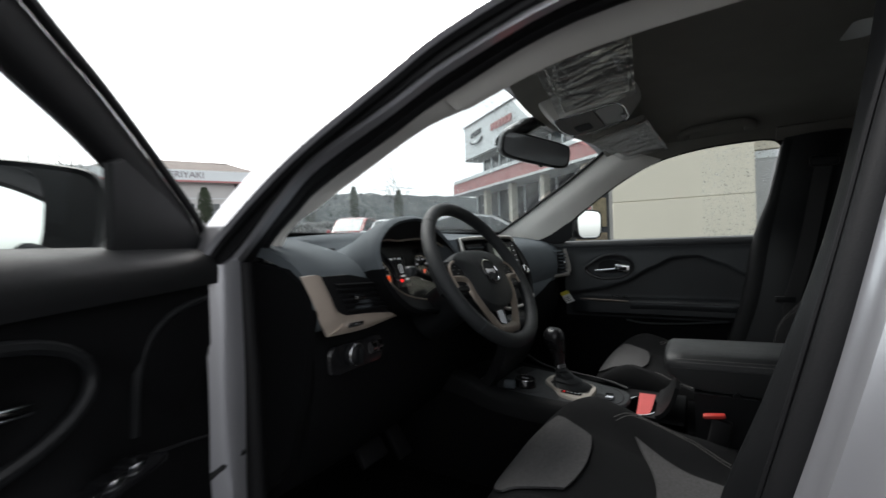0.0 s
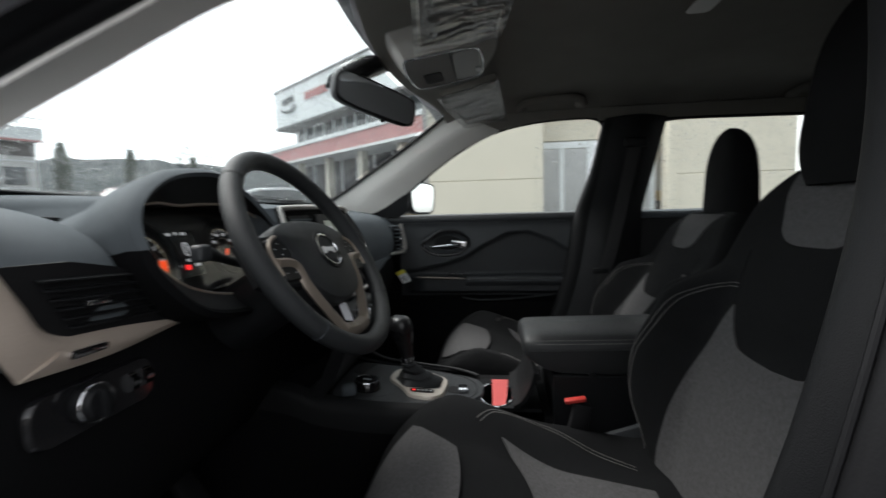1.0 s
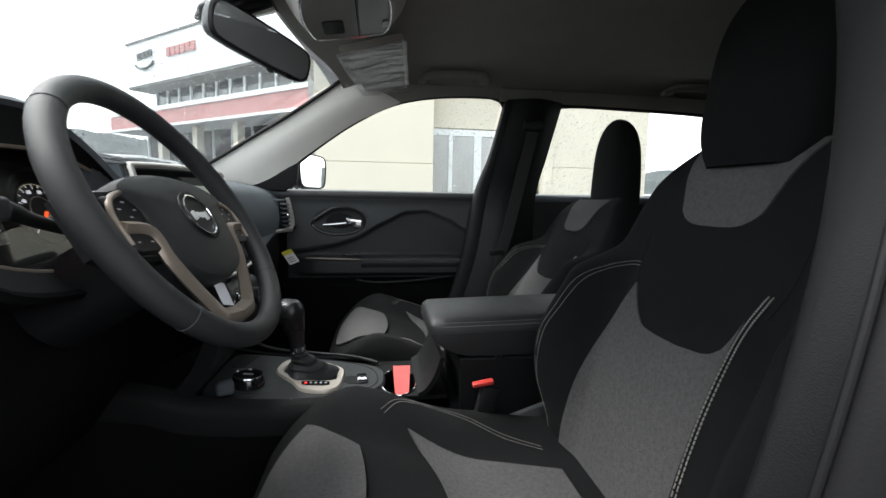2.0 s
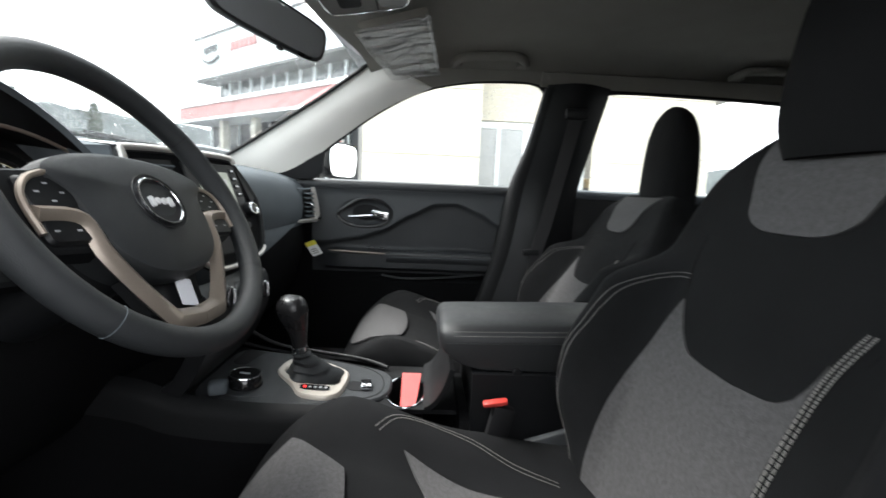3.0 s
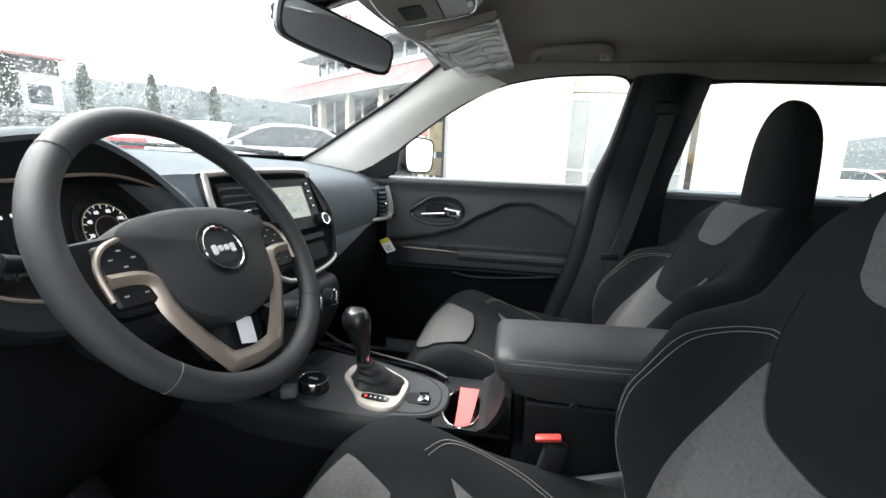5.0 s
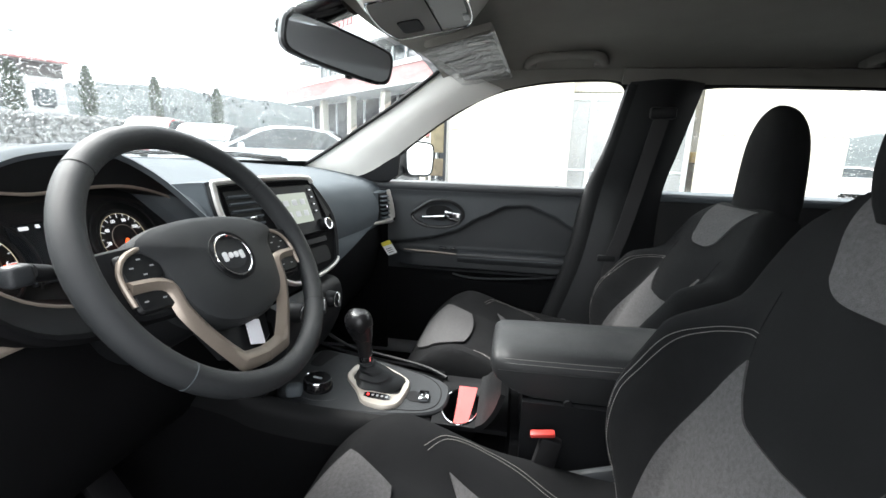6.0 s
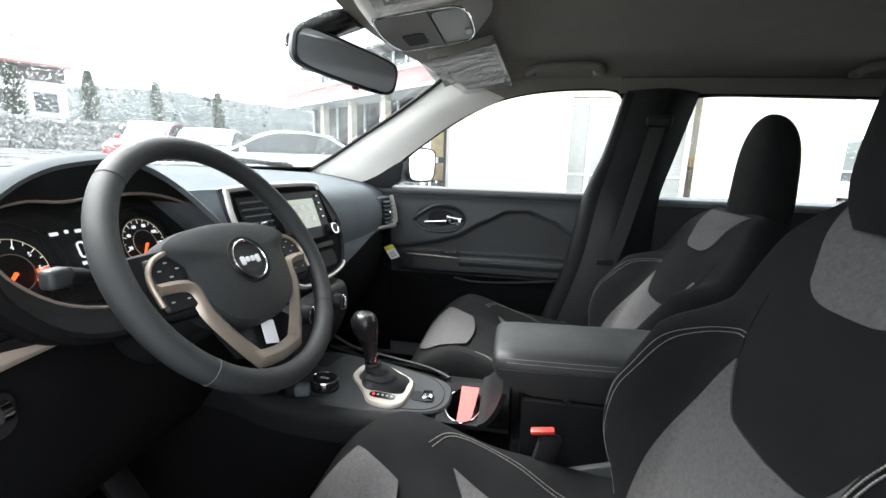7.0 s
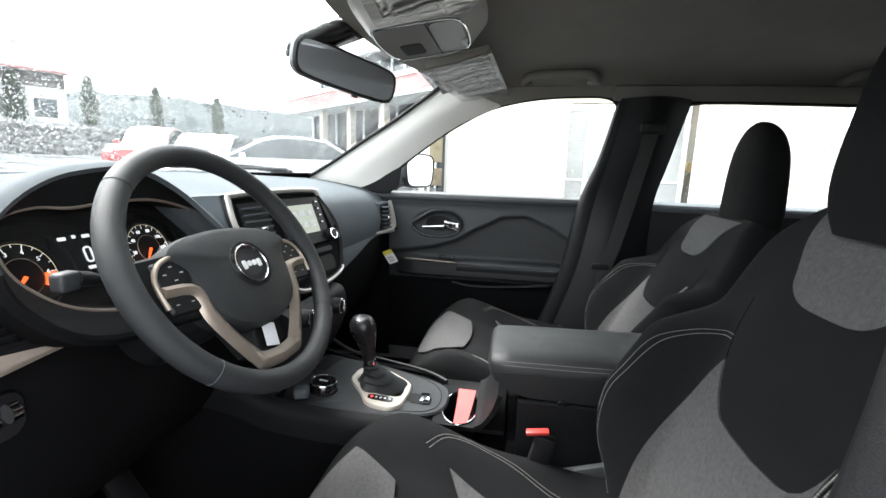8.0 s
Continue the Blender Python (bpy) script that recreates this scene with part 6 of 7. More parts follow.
part("cup_surround", loft([[(a, b, 0.645) for a, b in FRAME], [(a, b, 0.654) for a, b in FRAME], [(*cup(t, 1.06), 0.655) for t in TURN], [(*cup(t), 0.653) for t in TURN], [(*cup(t, 0.92), 0.604) for t in TURN]], cap=False), PILLARGREY, console, "grey cup holder surround")
part("cup_ring", tube([(*cup(t, 1.02), 0.656) for t in TURN], 0.0022, 8, True), CHROME, console, "chrome cup holder ring")
part("cup_floor", prism([cup(t, 0.95) for t in TURN], lambda a, b, h: (a, b, 0.602 + h), 0.003), RUBBER, console)
part("slot_slope", surf(lambda u, v: curve([(-0.105 + 0.21 * u, 0.245, 0.655), (-0.105 + 0.21 * u, 0.225, 0.668), (-0.105 + 0.21 * u, 0.205, 0.70), (-0.105 + 0.21 * u, 0.192, 0.74)], v), 10, 10, 0.01), PILLARGREY, console, "black slope under the armrest")
part("slot", prism(chaikin([(-0.085, 0.012), (-0.02, 0.006), (0.055, 0.016), (0.058, 0.034), (0.0, 0.036), (-0.07, 0.040), (-0.09, 0.03)], 2), lambda a, b, h: (a, 0.238 - 0.75 * b - 0.8 * h, 0.662 + 0.95 * b + 0.8 * h), 0.004, 0.001), RUBBER, console, "dark phone slot")
solid("red_card", surf(lambda u, v: (-0.082 + 0.118 * u, 0.268 - 0.012 * u + (0.028 + 0.014 * u) * v, 0.650 + 0.022 * u - 0.008 * math.sin(3.1 * u)), 14, 6, 0.0012), mat("red_paper_card", (0.55, 0.085, 0.08), 0.6, var=0.1, vscale=30), "curled red card lying over the cup holder", "card")

lever = thing("gear_lever", "black gear lever with leather boot and chrome collar", "gear lever", (0.0, 0.52, 0.66))
LV = [(0.0, 0.508, 0.672), (0.0, 0.511, 0.70), (0.0, 0.514, 0.732)]
KN = [(0.0, 0.515, 0.740), (0.0, 0.516, 0.752), (0.0, 0.518, 0.770), (0.0, 0.522, 0.790), (0.0, 0.527, 0.808), (0.0, 0.531, 0.823), (0.0, 0.534, 0.836), (0.0, 0.536, 0.846), (0.0, 0.536, 0.852)]
KR = [0.0155, 0.0165, 0.0195, 0.0255, 0.0315, 0.0335, 0.030, 0.021, 0.003]
part("knob", tube(samples(KN, 32), [curve([(r, 0, 0) for r in KR], k / 32).x for k in range(33)], 24, flat=0.92), KNOB, lever, "black pear-shaped gear knob")
part("shaft", tube(LV, 0.0145, 16), LEATHER, lever)
part("collar", tube([(0.0, 0.5138, 0.730), (0.0, 0.515, 0.7415)], 0.0165, 20), CHROME, lever, "chrome collar")
folds = []
for k in range(13):
    t = k / 12
    c = Vector((0.022, 0.486, 0.668)).lerp(Vector((0.0, 0.5135, 0.728)), t ** 0.8)
    w = 0.040 * (1 - t) ** 1.6 + 0.0165 + 0.0022 * math.sin(7 * math.pi * t)
    folds.append([c + Vector((w * 1.10 * math.cos(q) * (1 + 0.08 * math.sin(3 * q + 5 * t)), w * 1.05 * math.sin(q) * (1 + 0.08 * math.cos(4 * q + 3 * t)), 0.004 * (1 - t) * math.sin(3 * q))) for q in (2 * math.pi * j / 32 for j in range(32))])
part("boot", loft(folds), LEATHER, lever, "creased black leather boot")

# ---- armrest ----
armrest = thing("armrest", "black padded vinyl centre armrest with pale double stitching", "armrest", (0, 0, 0.6))
part("box", loft([[Vector((sx * 0.118, y, z)) for sx, z in ((-1, 0.60), (-1, 0.74), (1, 0.74), (1, 0.60))] for y in (0.160, 0.13, -0.30)]), PLASTIC, armrest, "black storage box")


def pad_ring(y, w, zt, zb):
    half_ = [(w - 0.006, zb + 0.003), (w - 0.006, (2 * zb + zt) / 3), (w - 0.007, zt - 0.4 * (zt - zb)), (w - 0.010, zt - min(0.022, 0.3 * (zt - zb))), (w - 0.016, zt - min(0.013, 0.18 * (zt - zb))), (w - 0.030, zt - min(0.006, 0.08 * (zt - zb))), (w - 0.055, zt - 0.001)]
    pts = [(-a, b) for a, b in half_] + [(0, zt + 0.003)] + half_[::-1] + [(w - 0.01, zb), (-w + 0.01, zb)]
    return [Vector((0.008 + a, y, b)) for a, b in pts]


AR = [(0.2265, 0.070, 0.808, 0.796), (0.225, 0.090, 0.816, 0.788), (0.221, 0.103, 0.822, 0.780), (0.211, 0.112, 0.828, 0.771), (0.18, 0.117, 0.830, 0.752), (0.14, 0.118, 0.831, 0.741), (0.05, 0.119, 0.833, 0.740), (-0.10, 0.119, 0.837, 0.740), (-0.24, 0.117, 0.837, 0.740), (-0.27, 0.10, 0.828, 0.75)]
LIDVINYL = mat("black_lid_vinyl", (0.0115, 0.0125, 0.0135), 0.48, grain=0.3, gscale=800, var=0.14, rvar=0.06)
part("lid", loft([pad_ring(*r) for r in AR]), LIDVINYL, armrest, "black vinyl padded lid")
bm = bmesh.new()
for dz in (0.0, 0.008):
    for sx in (-1, 1):
        stitch_line([(0.008 + sx * (w - 0.0135 + 0.55 * dz), y, zt - 0.0152 - 0.9 * dz) for y, w, zt, zb in AR[3:]], 170, bm, 0.0005)
part("stitching", bm, THREAD, armrest, "pale double stitching")["kind"] = "stuff"
for sx in (-1, 1):
    part("lid_side", ruled([[(0.008 + sx * (w - 0.0045), y, zt - 0.036) for y, w, zt, zb in AR[3:9]], [(0.008 + sx * (w - 0.004), y, (zt - 0.036 + zb) / 2) for y, w, zt, zb in AR[3:9]], [(0.008 + sx * (w - 0.0045), y, zb + 0.004) for y, w, zt, zb in AR[3:9]]], 22, 6, 0.003 * sx), LIDVINYL, armrest, "black lid side")
part("latch", cone((-0.111, 0.075, 0.742), (-1, 0, 0), 0.009, 0.008, 0.006, 14), PLASTIC, armrest)

# ---- belts ----
buckle = thing("belt_buckle", "black seat belt buckle with a red release button", "seat belt", (-0.161, 0.12, 0.55))
part("stalk", rbox((-0.158, 0.118, 0.637), (0.020, 0.040, 0.13), 0.006, pose(0, 0, 0, 12, -3)), RUBBER, buckle)
part("button", rbox((-0.164, 0.122, 0.708), (0.014, 0.044, 0.009), 0.003, pose(0, 0, 0, -10, -10, 0)), RED, buckle, "red release button")
belt = thing("seat_belt", "black seat belt hanging along the centre pillar", "seat belt", (0.66, -0.17, 0.9))
part("strap", surf(lambda u, v: curve([(0.560, -0.222, 1.34), (0.605, -0.205, 1.20), (0.645, -0.185, 1.05), (0.652, -0.165, 0.95), (0.648, -0.14, 0.85), (0.645, -0.13, 0.62)], v) + Vector((-0.008, 0.046 * (u - 0.5), 0)), 2, 24, 0.002), mat("black_belt_webbing", (0.02, 0.02, 0.021), 0.7, grain=0.4, gscale=600, var=0.2), belt, "black webbing")
part("guide", rbox((0.553, -0.222, 1.345), (0.022, 0.075, 0.035), 0.008), PLASTIC, belt, "black belt guide")
part("tongue", rbox((0.645, -0.125, 0.872), (0.012, 0.06, 0.022), 0.004), PLASTIC, belt)

# ---- passenger door ----
pdoor = thing("passenger_door", "closed black trimmed passenger door with chrome handle", "car door", (0.75, 0.3, 0.5))
WAVE = [(0.72, 0.852), (0.629, 0.859), (0.513, 0.879), (0.422, 0.907), (0.313, 0.97), (0.228, 1.012), (0.142, 1.017), (0.055, 0.985), (-0.012, 0.945), (-0.06, 0.92)]


def wave(y):
    y = max(-0.06, min(0.72, y))
    for (y0, z0), (y1, z1) in zip(WAVE, WAVE[1:]):
        if y <= y0 and y >= y1:
            f = (y0 - y) / (y0 - y1)
            f = f * f * (3 - 2 * f) * 0.4 + f * 0.6
            return z0 + (z1 - z0) * f
    return 0.9


def step(a):
    a = max(0.0, min(1.0, a))
    return a * a * (3 - 2 * a)


def door_x(y, z):
    x = 0.755
    x -= 0.018 * step((z - wave(y)) / 0.02)
    x -= 0.016 * math.exp(-((z - 1.085) / 0.022) ** 2)
    x -= 0.040 * step((z - 0.765) / 0.02) * step((0.853 - z) / 0.022) * step((0.67 - y) / 0.1)
    x -= 0.016 * step((0.745 - z) / 0.015) * step((0.62 - y) / 0.2)
    dy, dz = (y - 0.48) / 0.10, (z - 0.985) / 0.055
    x += 0.022 * step(1.15 - (dy * dy + dz * dz))
    return x


part("panel", surf(lambda u, v: (door_x(0.74 - 0.82 * u, 0.45 + 0.65 * v), 0.74 - 0.82 * u, 0.45 + 0.65 * v), 90, 80, 0.03), VINYL, pdoor, "black moulded door panel")
part("lower_trim", surf(lambda u, v: (lambda y, z: (door_x(y, z) - 0.003, y, z))(0.735 - 0.80 * u, 0.455 + 0.305 * v), 60, 40, -0.002), LOWBLACK, pdoor, "black lower door trim")
part("belt_pad", ruled([[(0.752, 0.74 - 0.8 * k / 6, 1.062) for k in range(7)], [(0.738, 0.74 - 0.8 * k / 6, 1.085) for k in range(7)], [(0.742, 0.74 - 0.8 * k / 6, 1.102) for k in range(7)], [(0.775, 0.74 - 0.8 * k / 6, 1.106) for k in range(7)]], 24, 8, 0.012), DOORGREY, pdoor, "dark grey door top pad")
BZ = closed_line([(0.585, 0.975), (0.545, 1.012), (0.50, 1.035), (0.44, 1.033), (0.398, 1.008), (0.39, 0.975), (0.42, 0.945), (0.48, 0.934), (0.545, 0.942)], 44)
part("upper_trim", surf(lambda u, v: (lambda y: (lambda z: (door_x(y, z) - 0.003, y, z))(wave(y) + 0.012 + (1.072 - wave(y) - 0.012) * v))(0.735 - 0.80 * u), 90, 40, -0.002), DOORGREY, pdoor, "dark grey upper trim")
part("handle_recess", prism(about(BZ, 0.97), lambda a, b, h: (0.7545 - h, a, b), 0.002), RUBBER, pdoor, "black handle recess")
hb = part("handle_bezel", tube([(0.7345, a, b) for a, b in BZ], 0.0075, 8, True), KNOB, pdoor, "grey handle surround")
part("handle", tube(samples([(0.742, 0.545, 0.968), (0.736, 0.52, 0.970), (0.732, 0.48, 0.974), (0.730, 0.44, 0.978)], 14), 0.0065, 12), CHROME, pdoor, "chrome door handle")
part("lock_tab", rbox((0.731, 0.428, 0.979), (0.014, 0.066, 0.036), 0.010, pose(0, 0, 0, 6), seg=4), CHROME, pdoor, "chrome lock tab")
part("arm_strip", tube([(0.7125, 0.61 - 0.205 * k / 8, 0.844 - 0.007 * k / 8) for k in range(9)], [0.0015, 0.003, 0.004, 0.0035, 0.0035, 0.0035, 0.0035, 0.003, 0.002], 8), CHAMPAGNE, pdoor, "bright armrest strip")
part("pad_seam", tube([(0.7065, 0.395 - 0.37 * k / 6, 0.826 + 0.002 * k / 6) for k in range(7)], 0.0012, 6), SOFT, pdoor)
part("armrest_pad", ruled([[(0.727, 0.40 - 0.42 * k / 6, 0.79) for k in range(7)], [(0.709, 0.40 - 0.42 * k / 6, 0.815) for k in range(7)], [(0.709, 0.40 - 0.42 * k / 6, 0.838) for k in range(7)], [(0.742, 0.40 - 0.42 * k / 6, 0.847) for k in range(7)]], 20, 8, 0.008), VINYL, pdoor, "black vinyl armrest")
part("switch", rbox((0.722, 0.46, 0.856), (0.02, 0.028, 0.008), 0.003), GLOSSBLACK, pdoor, "window switch")
part("switch", rbox((0.722, 0.42, 0.856), (0.02, 0.02, 0.008), 0.003), GLOSSBLACK, pdoor, "window switch")
part("pocket_lip", tube(samples([(0.742, 0.42, 0.752), (0.735, 0.34, 0.742), (0.735, 0.2, 0.748), (0.735, 0.04, 0.765)], 16), 0.004, 8), VINYL, pdoor, "map pocket lip")
glass = part("window_glass", ruled([[(x + 0.022, y, z + 0.012) for x, y, z in ARCH], [(0.765, 0.68 - 0.74 * k / 7, 1.09) for k in range(8)]], 24, 6, 0.004), GLASS, pdoor)
glass.visible_shadow = False
part("window_seal", tube(samples([(x + 0.012, y, z) for x, y, z in ARCH[1:]] + [(0.60, -0.130, 1.41), (0.64, -0.115, 1.32), (0.70, -0.085, 1.19), (0.745, -0.05, 1.09)], 40), 0.006, 8), RUBBER, pdoor, "black window seal")

rdoor = thing("rear_door", "closed black trimmed rear passenger door", "car door", (0.75, -0.7, 0.5))
part("panel", surf(lambda u, v: (0.752 - 0.02 * math.exp(-((0.45 + 0.65 * v - 0.82) / 0.04) ** 2), -0.27 - 0.85 * u, 0.45 + 0.645 * v), 20, 24, -0.03), PLASTIC, rdoor)
part("belt_pad", ruled([[(0.752, -0.27 - 0.85 * k / 4, 1.06) for k in range(5)], [(0.738, -0.27 - 0.85 * k / 4, 1.085) for k in range(5)], [(0.742, -0.27 - 0.85 * k / 4, 1.1) for k in range(5)], [(0.775, -0.27 - 0.85 * k / 4, 1.104) for k in range(5)]], 12, 6, 0.012), SOFT, rdoor, "dark grey door top pad")
RW = [(0.745, -0.283, 1.10), (0.68, -0.298, 1.25), (0.615, -0.315, 1.385), (0.60, -0.345, 1.43), (0.598, -0.6, 1.432), (0.60, -0.9, 1.425), (0.605, -1.04, 1.41), (0.64, -1.075, 1.33), (0.745, -1.10, 1.10)]
part("window_seal", tube(samples(RW, 40), 0.010, 8), RUBBER, rdoor, "black window seal")
glass = part("window_glass", ruled([[(0.76, -0.27 - 0.85 * k / 4, 1.09) for k in range(5)], [(0.615, -0.27 - 0.85 * k / 4, 1.445) for k in range(5)]], 10, 4, 0.004), GLASS, rdoor)
glass.visible_shadow = False

# ---- driver's door, open ----
ddoor = thing("driver_door", "open driver door with black trim panel and silver skin", "car door", (-0.87, 0.95, 0.5))
DH, DD, DN = Vector((-0.872, 0.965, 0)), Vector((-0.85, -0.527, 0)), Vector((0.527, -0.85, 0))


def d3(s, z, k=0.0):
    """On the open door: s from its hinge, z up, k towards the cabin."""
    return DH + DD * s + DN * k + Vector((0, 0, z))


def door_k(s, z):
    k = 0.055 + 0.012 * step((z - 0.99 + 0.12 * math.exp(-((s - 0.1) / 0.1) ** 2)) / 0.03)
    k += 0.045 * math.exp(-((z - 0.845) / 0.04) ** 2) * step((s - 0.25) / 0.1)
    k -= 0.02 * step(1.1 - ((s - 0.43) / 0.14) ** 2 - ((z - 0.985) / 0.06) ** 2)
    return k


part("trim_panel", surf(lambda u, v: d3(0.015 + 1.0 * u, 0.45 + 0.62 * v, door_k(0.015 + 1.0 * u, 0.45 + 0.62 * v)), 60, 40, -0.03), LOWBLACK, ddoor, "black moulded trim panel")
part("sill_pad", ruled([[d3(0.01 + 1.0 * k / 6, 1.069, 0.068) for k in range(7)], [d3(0.01 + 1.0 * k / 6, 1.102, 0.068) for k in range(7)], [d3(0.01 + 1.0 * k / 6, 1.120, 0.035) for k in range(7)], [d3(0.01 + 1.0 * k / 6, 1.125, -0.03) for k in range(7)]], 24, 8, 0.012), PILLARGREY, ddoor, "dark grey door top pad")
part("skin", surf(lambda u, v: d3(1.04 * u, 0.40 + 0.70 * v, -0.06 - 0.03 * math.sin(math.pi * v)), 12, 12, 0.008), SILVER, ddoor, "silver outer skin")
part("front_edge", ruled([[d3(0.0, 0.42, 0.03), d3(0.0, 0.8, 0.03), d3(0.0, 1.07, 0.03)], [d3(-0.008, 0.42, -0.02), d3(-0.008, 0.8, -0.02), d3(-0.008, 1.07, -0.02)], [d3(0.0, 0.42, -0.065), d3(0.0, 0.8, -0.065), d3(0.0, 1.07, -0.06)]], 10, 4, 0.008), SILVER, ddoor, "silver door edge")
for z in (0.74, 1.02):
    part("hinge", rbox(d3(-0.02, z, 0.0), (0.06, 0.05, 0.035), 0.008), RUBBER, ddoor, "dark door hinge")
part("check_strap", tube([d3(0.03, 0.70, 0.02), (-0.84, 0.90, 0.735), (-0.80, 0.90, 0.745)], 0.008, 8), RUBBER, ddoor, "black check strap")
FR = [(-0.09, 1.09, 0.0), (-0.036, 1.172, 0.01), (0.058, 1.235, 0.02), (0.212, 1.316, 0.04), (0.321, 1.355, 0.06), (0.42, 1.382, 0.08), (0.60, 1.405, 0.10), (0.80, 1.405, 0.10), (0.90, 1.38, 0.09), (0.95, 1.30, 0.06), (1.0, 1.10, 0.0)]
part("window_frame", ruled([[d3(s, z, k) for s, z, k in FR], [d3(s + 0.012, z - 0.004, k + 0.018) for s, z, k in FR], [d3(s + 0.022, z - 0.042, k + 0.010) for s, z, k in FR], [d3(s + 0.026, z - 0.055, k - 0.01) for s, z, k in FR]], 44, 8, 0.012), RUBBER, ddoor, "black window frame")
part("frame_seal", tube(samples([d3(s + 0.008, z + 0.002, k + 0.022) for s, z, k in FR], 44), 0.007, 8), RUBBER, ddoor)
part("mirror_sail", prism([(-0.06, 1.10), (-0.02, 1.15), (0.08, 1.205), (0.20, 1.255), (0.222, 1.245), (0.195, 1.10)], lambda a, b, h: d3(a, b, 0.02 + 0.15 * (b - 1.1) + h), 0.012, 0.003), PLASTIC, ddoor, "black mirror corner trim")
glass = part("window_glass", ruled([[d3(s + 0.02, z - 0.045, k - 0.004) for s, z, k in FR[1:]], [d3(0.93 * k / 9, 1.07, -0.012) for k in range(10)]], 24, 6, 0.003), GLASS, ddoor)
glass.visible_shadow = False
part("pull_cup", tube([d3(0.43 + 0.14 * math.cos(t), 0.985 + 0.06 * math.sin(t), 0.066) for t in (2 * math.pi * k / 36 for k in range(36))], 0.008, 8, True), PLASTIC, ddoor, "black handle surround")
part("handle", tube(samples([d3(0.36, 0.975, 0.055), d3(0.42, 0.985, 0.065), d3(0.48, 0.985, 0.065), d3(0.53, 0.975, 0.055)], 10), 0.009, 10), CHROME, ddoor, "chrome door handle")
part("switch_panel", rbox(d3(0.36, 0.868, 0.095), (0.24, 0.05, 0.012), 0.005, Matrix.Rotation(math.atan2(DD.y, DD.x), 4, "Z")), GLOSSBLACK, ddoor, "gloss black window switches")
for k in range(4):
    part("window_switch", rbox(d3(0.28 + 0.035 * k, 0.877, 0.098), (0.022, 0.03, 0.008), 0.003, Matrix.Rotation(math.atan2(DD.y, DD.x), 4, "Z")), CHROME, ddoor, "silver window switch")
part("trim_groove", tube(samples([d3(0.01, 0.795, 0.056), d3(0.10, 0.82, 0.056), d3(0.2, 0.845, 0.06), d3(0.30, 0.86, 0.09)], 14), 0.003, 6), RUBBER, ddoor)
part("speaker_rib", tube(samples([d3(0.03, 1.045, 0.066), d3(0.14, 1.03, 0.066), d3(0.20, 0.98, 0.062), d3(0.21, 0.88, 0.056)], 20), 0.006, 8), PLASTIC, ddoor)

# ---- mirrors ----
def wing_mirror(name, label, c, face_dir, w, h, glass=1.0):
    """A door mirror at c whose glass looks along face_dir."""
    ob = thing(name, label, "door mirror", tuple(c))
    f = Vector(face_dir).normalized()
    e = f.cross(Vector((0, 0, 1))).normalized()
    o = Vector(c)

    def at(a, b, d):
        return o + e * a + Vector((0, 0, b)) + f * d
    ol = closed_line([(-w, 0.0), (-0.95 * w, 0.8 * h), (-0.5 * w, h), (0.5 * w, h), (0.95 * w, 0.7 * h), (w, -0.2 * h), (0.8 * w, -0.9 * h), (0, -h), (-0.8 * w, -0.9 * h)], 40)
    part("housing", loft([[at(a * s, b * s, d) for a, b in ol] for s, d in ((0.3, -0.11), (0.75, -0.09), (1.0, -0.04), (1.06, 0.0), (1.0, 0.012), (0.93, 0.004))]), PLASTIC, ob, "black mirror housing")
    part("mirror_glass", prism([(w - (w - a) * glass, b) for a, b in about(ol, 0.93)], lambda a, b, d: at(a, b, d + 0.006), 0.003), MIRROR, ob, "mirror glass")
    return ob, at


pm, pat = wing_mirror("passenger_mirror", "passenger door mirror with black housing", (1.01, 0.625, 1.185), (-0.45, -0.9, 0.02), 0.095, 0.072)
part("arm", tube([(0.79, 0.69, 1.12), (0.90, 0.70, 1.13), pat(0, -0.03, -0.05)], 0.025, 10), PLASTIC, pm)
dm, dat = wing_mirror("driver_mirror", "driver door mirror beaded with rain", (-1.043, 1.15, 1.198), (-0.22, -1.0, 0.06), 0.128, 0.088, 0.70)
part("arm", tube([d3(0.06, 1.10, -0.03), d3(0.10, 1.105, -0.09), dat(0, -0.05, -0.06)], 0.020, 10), PLASTIC, dm)

inner = thing("rear_view_mirror", "black rear view mirror on a windscreen mount", "mirror", (0.02, 0.6, 1.4))
MO, ME = Vector((0.036, 0.576, 1.402)), Vector((0.825, -0.55, -0.13)).normalized()
MF = Vector((-0.55, -0.80, -0.10))
MF = (MF - ME * MF.dot(ME)).normalized()
MU = ME.cross(MF)
MU = MU if MU.z > 0 else -MU


def m3(a, b, d=0.0):
    return MO + ME * a + MU * b + MF * d


ML = closed_line([(-0.142, 0.0), (-0.137, 0.026), (-0.11, 0.037), (0, 0.038), (0.11, 0.035), (0.136, 0.024), (0.14, -0.004), (0.132, -0.026), (0.10, -0.035), (0, -0.037), (-0.10, -0.035), (-0.134, -0.026)], 56)
part("housing", loft([[m3(a * s, b * t, d) for a, b in ML] for s, t, d in ((0.5, 0.4, -0.042), (0.88, 0.9, -0.030), (0.96, 1.12, -0.010), (0.96, 1.12, 0.004), (0.93, 1.05, 0.008), (0.89, 0.95, 0.006))]), KNOB, inner, "black mirror housing")
# Metal below 1 lets a grey base stand in for the cabin's reflection.
part("mirror_glass", prism([(a * 0.89, b * 0.95) for a, b in ML], lambda a, b, d: m3(a, b, d + 0.005), 0.0025), mat("painted_grey_mirror", (0.42, 0.44, 0.45), 0.05, metal=0.6), inner, "mirror glass")
part("tab", rbox(m3(0.03, -0.042, -0.008), (0.02, 0.012, 0.008), 0.003), PLASTIC, inner)
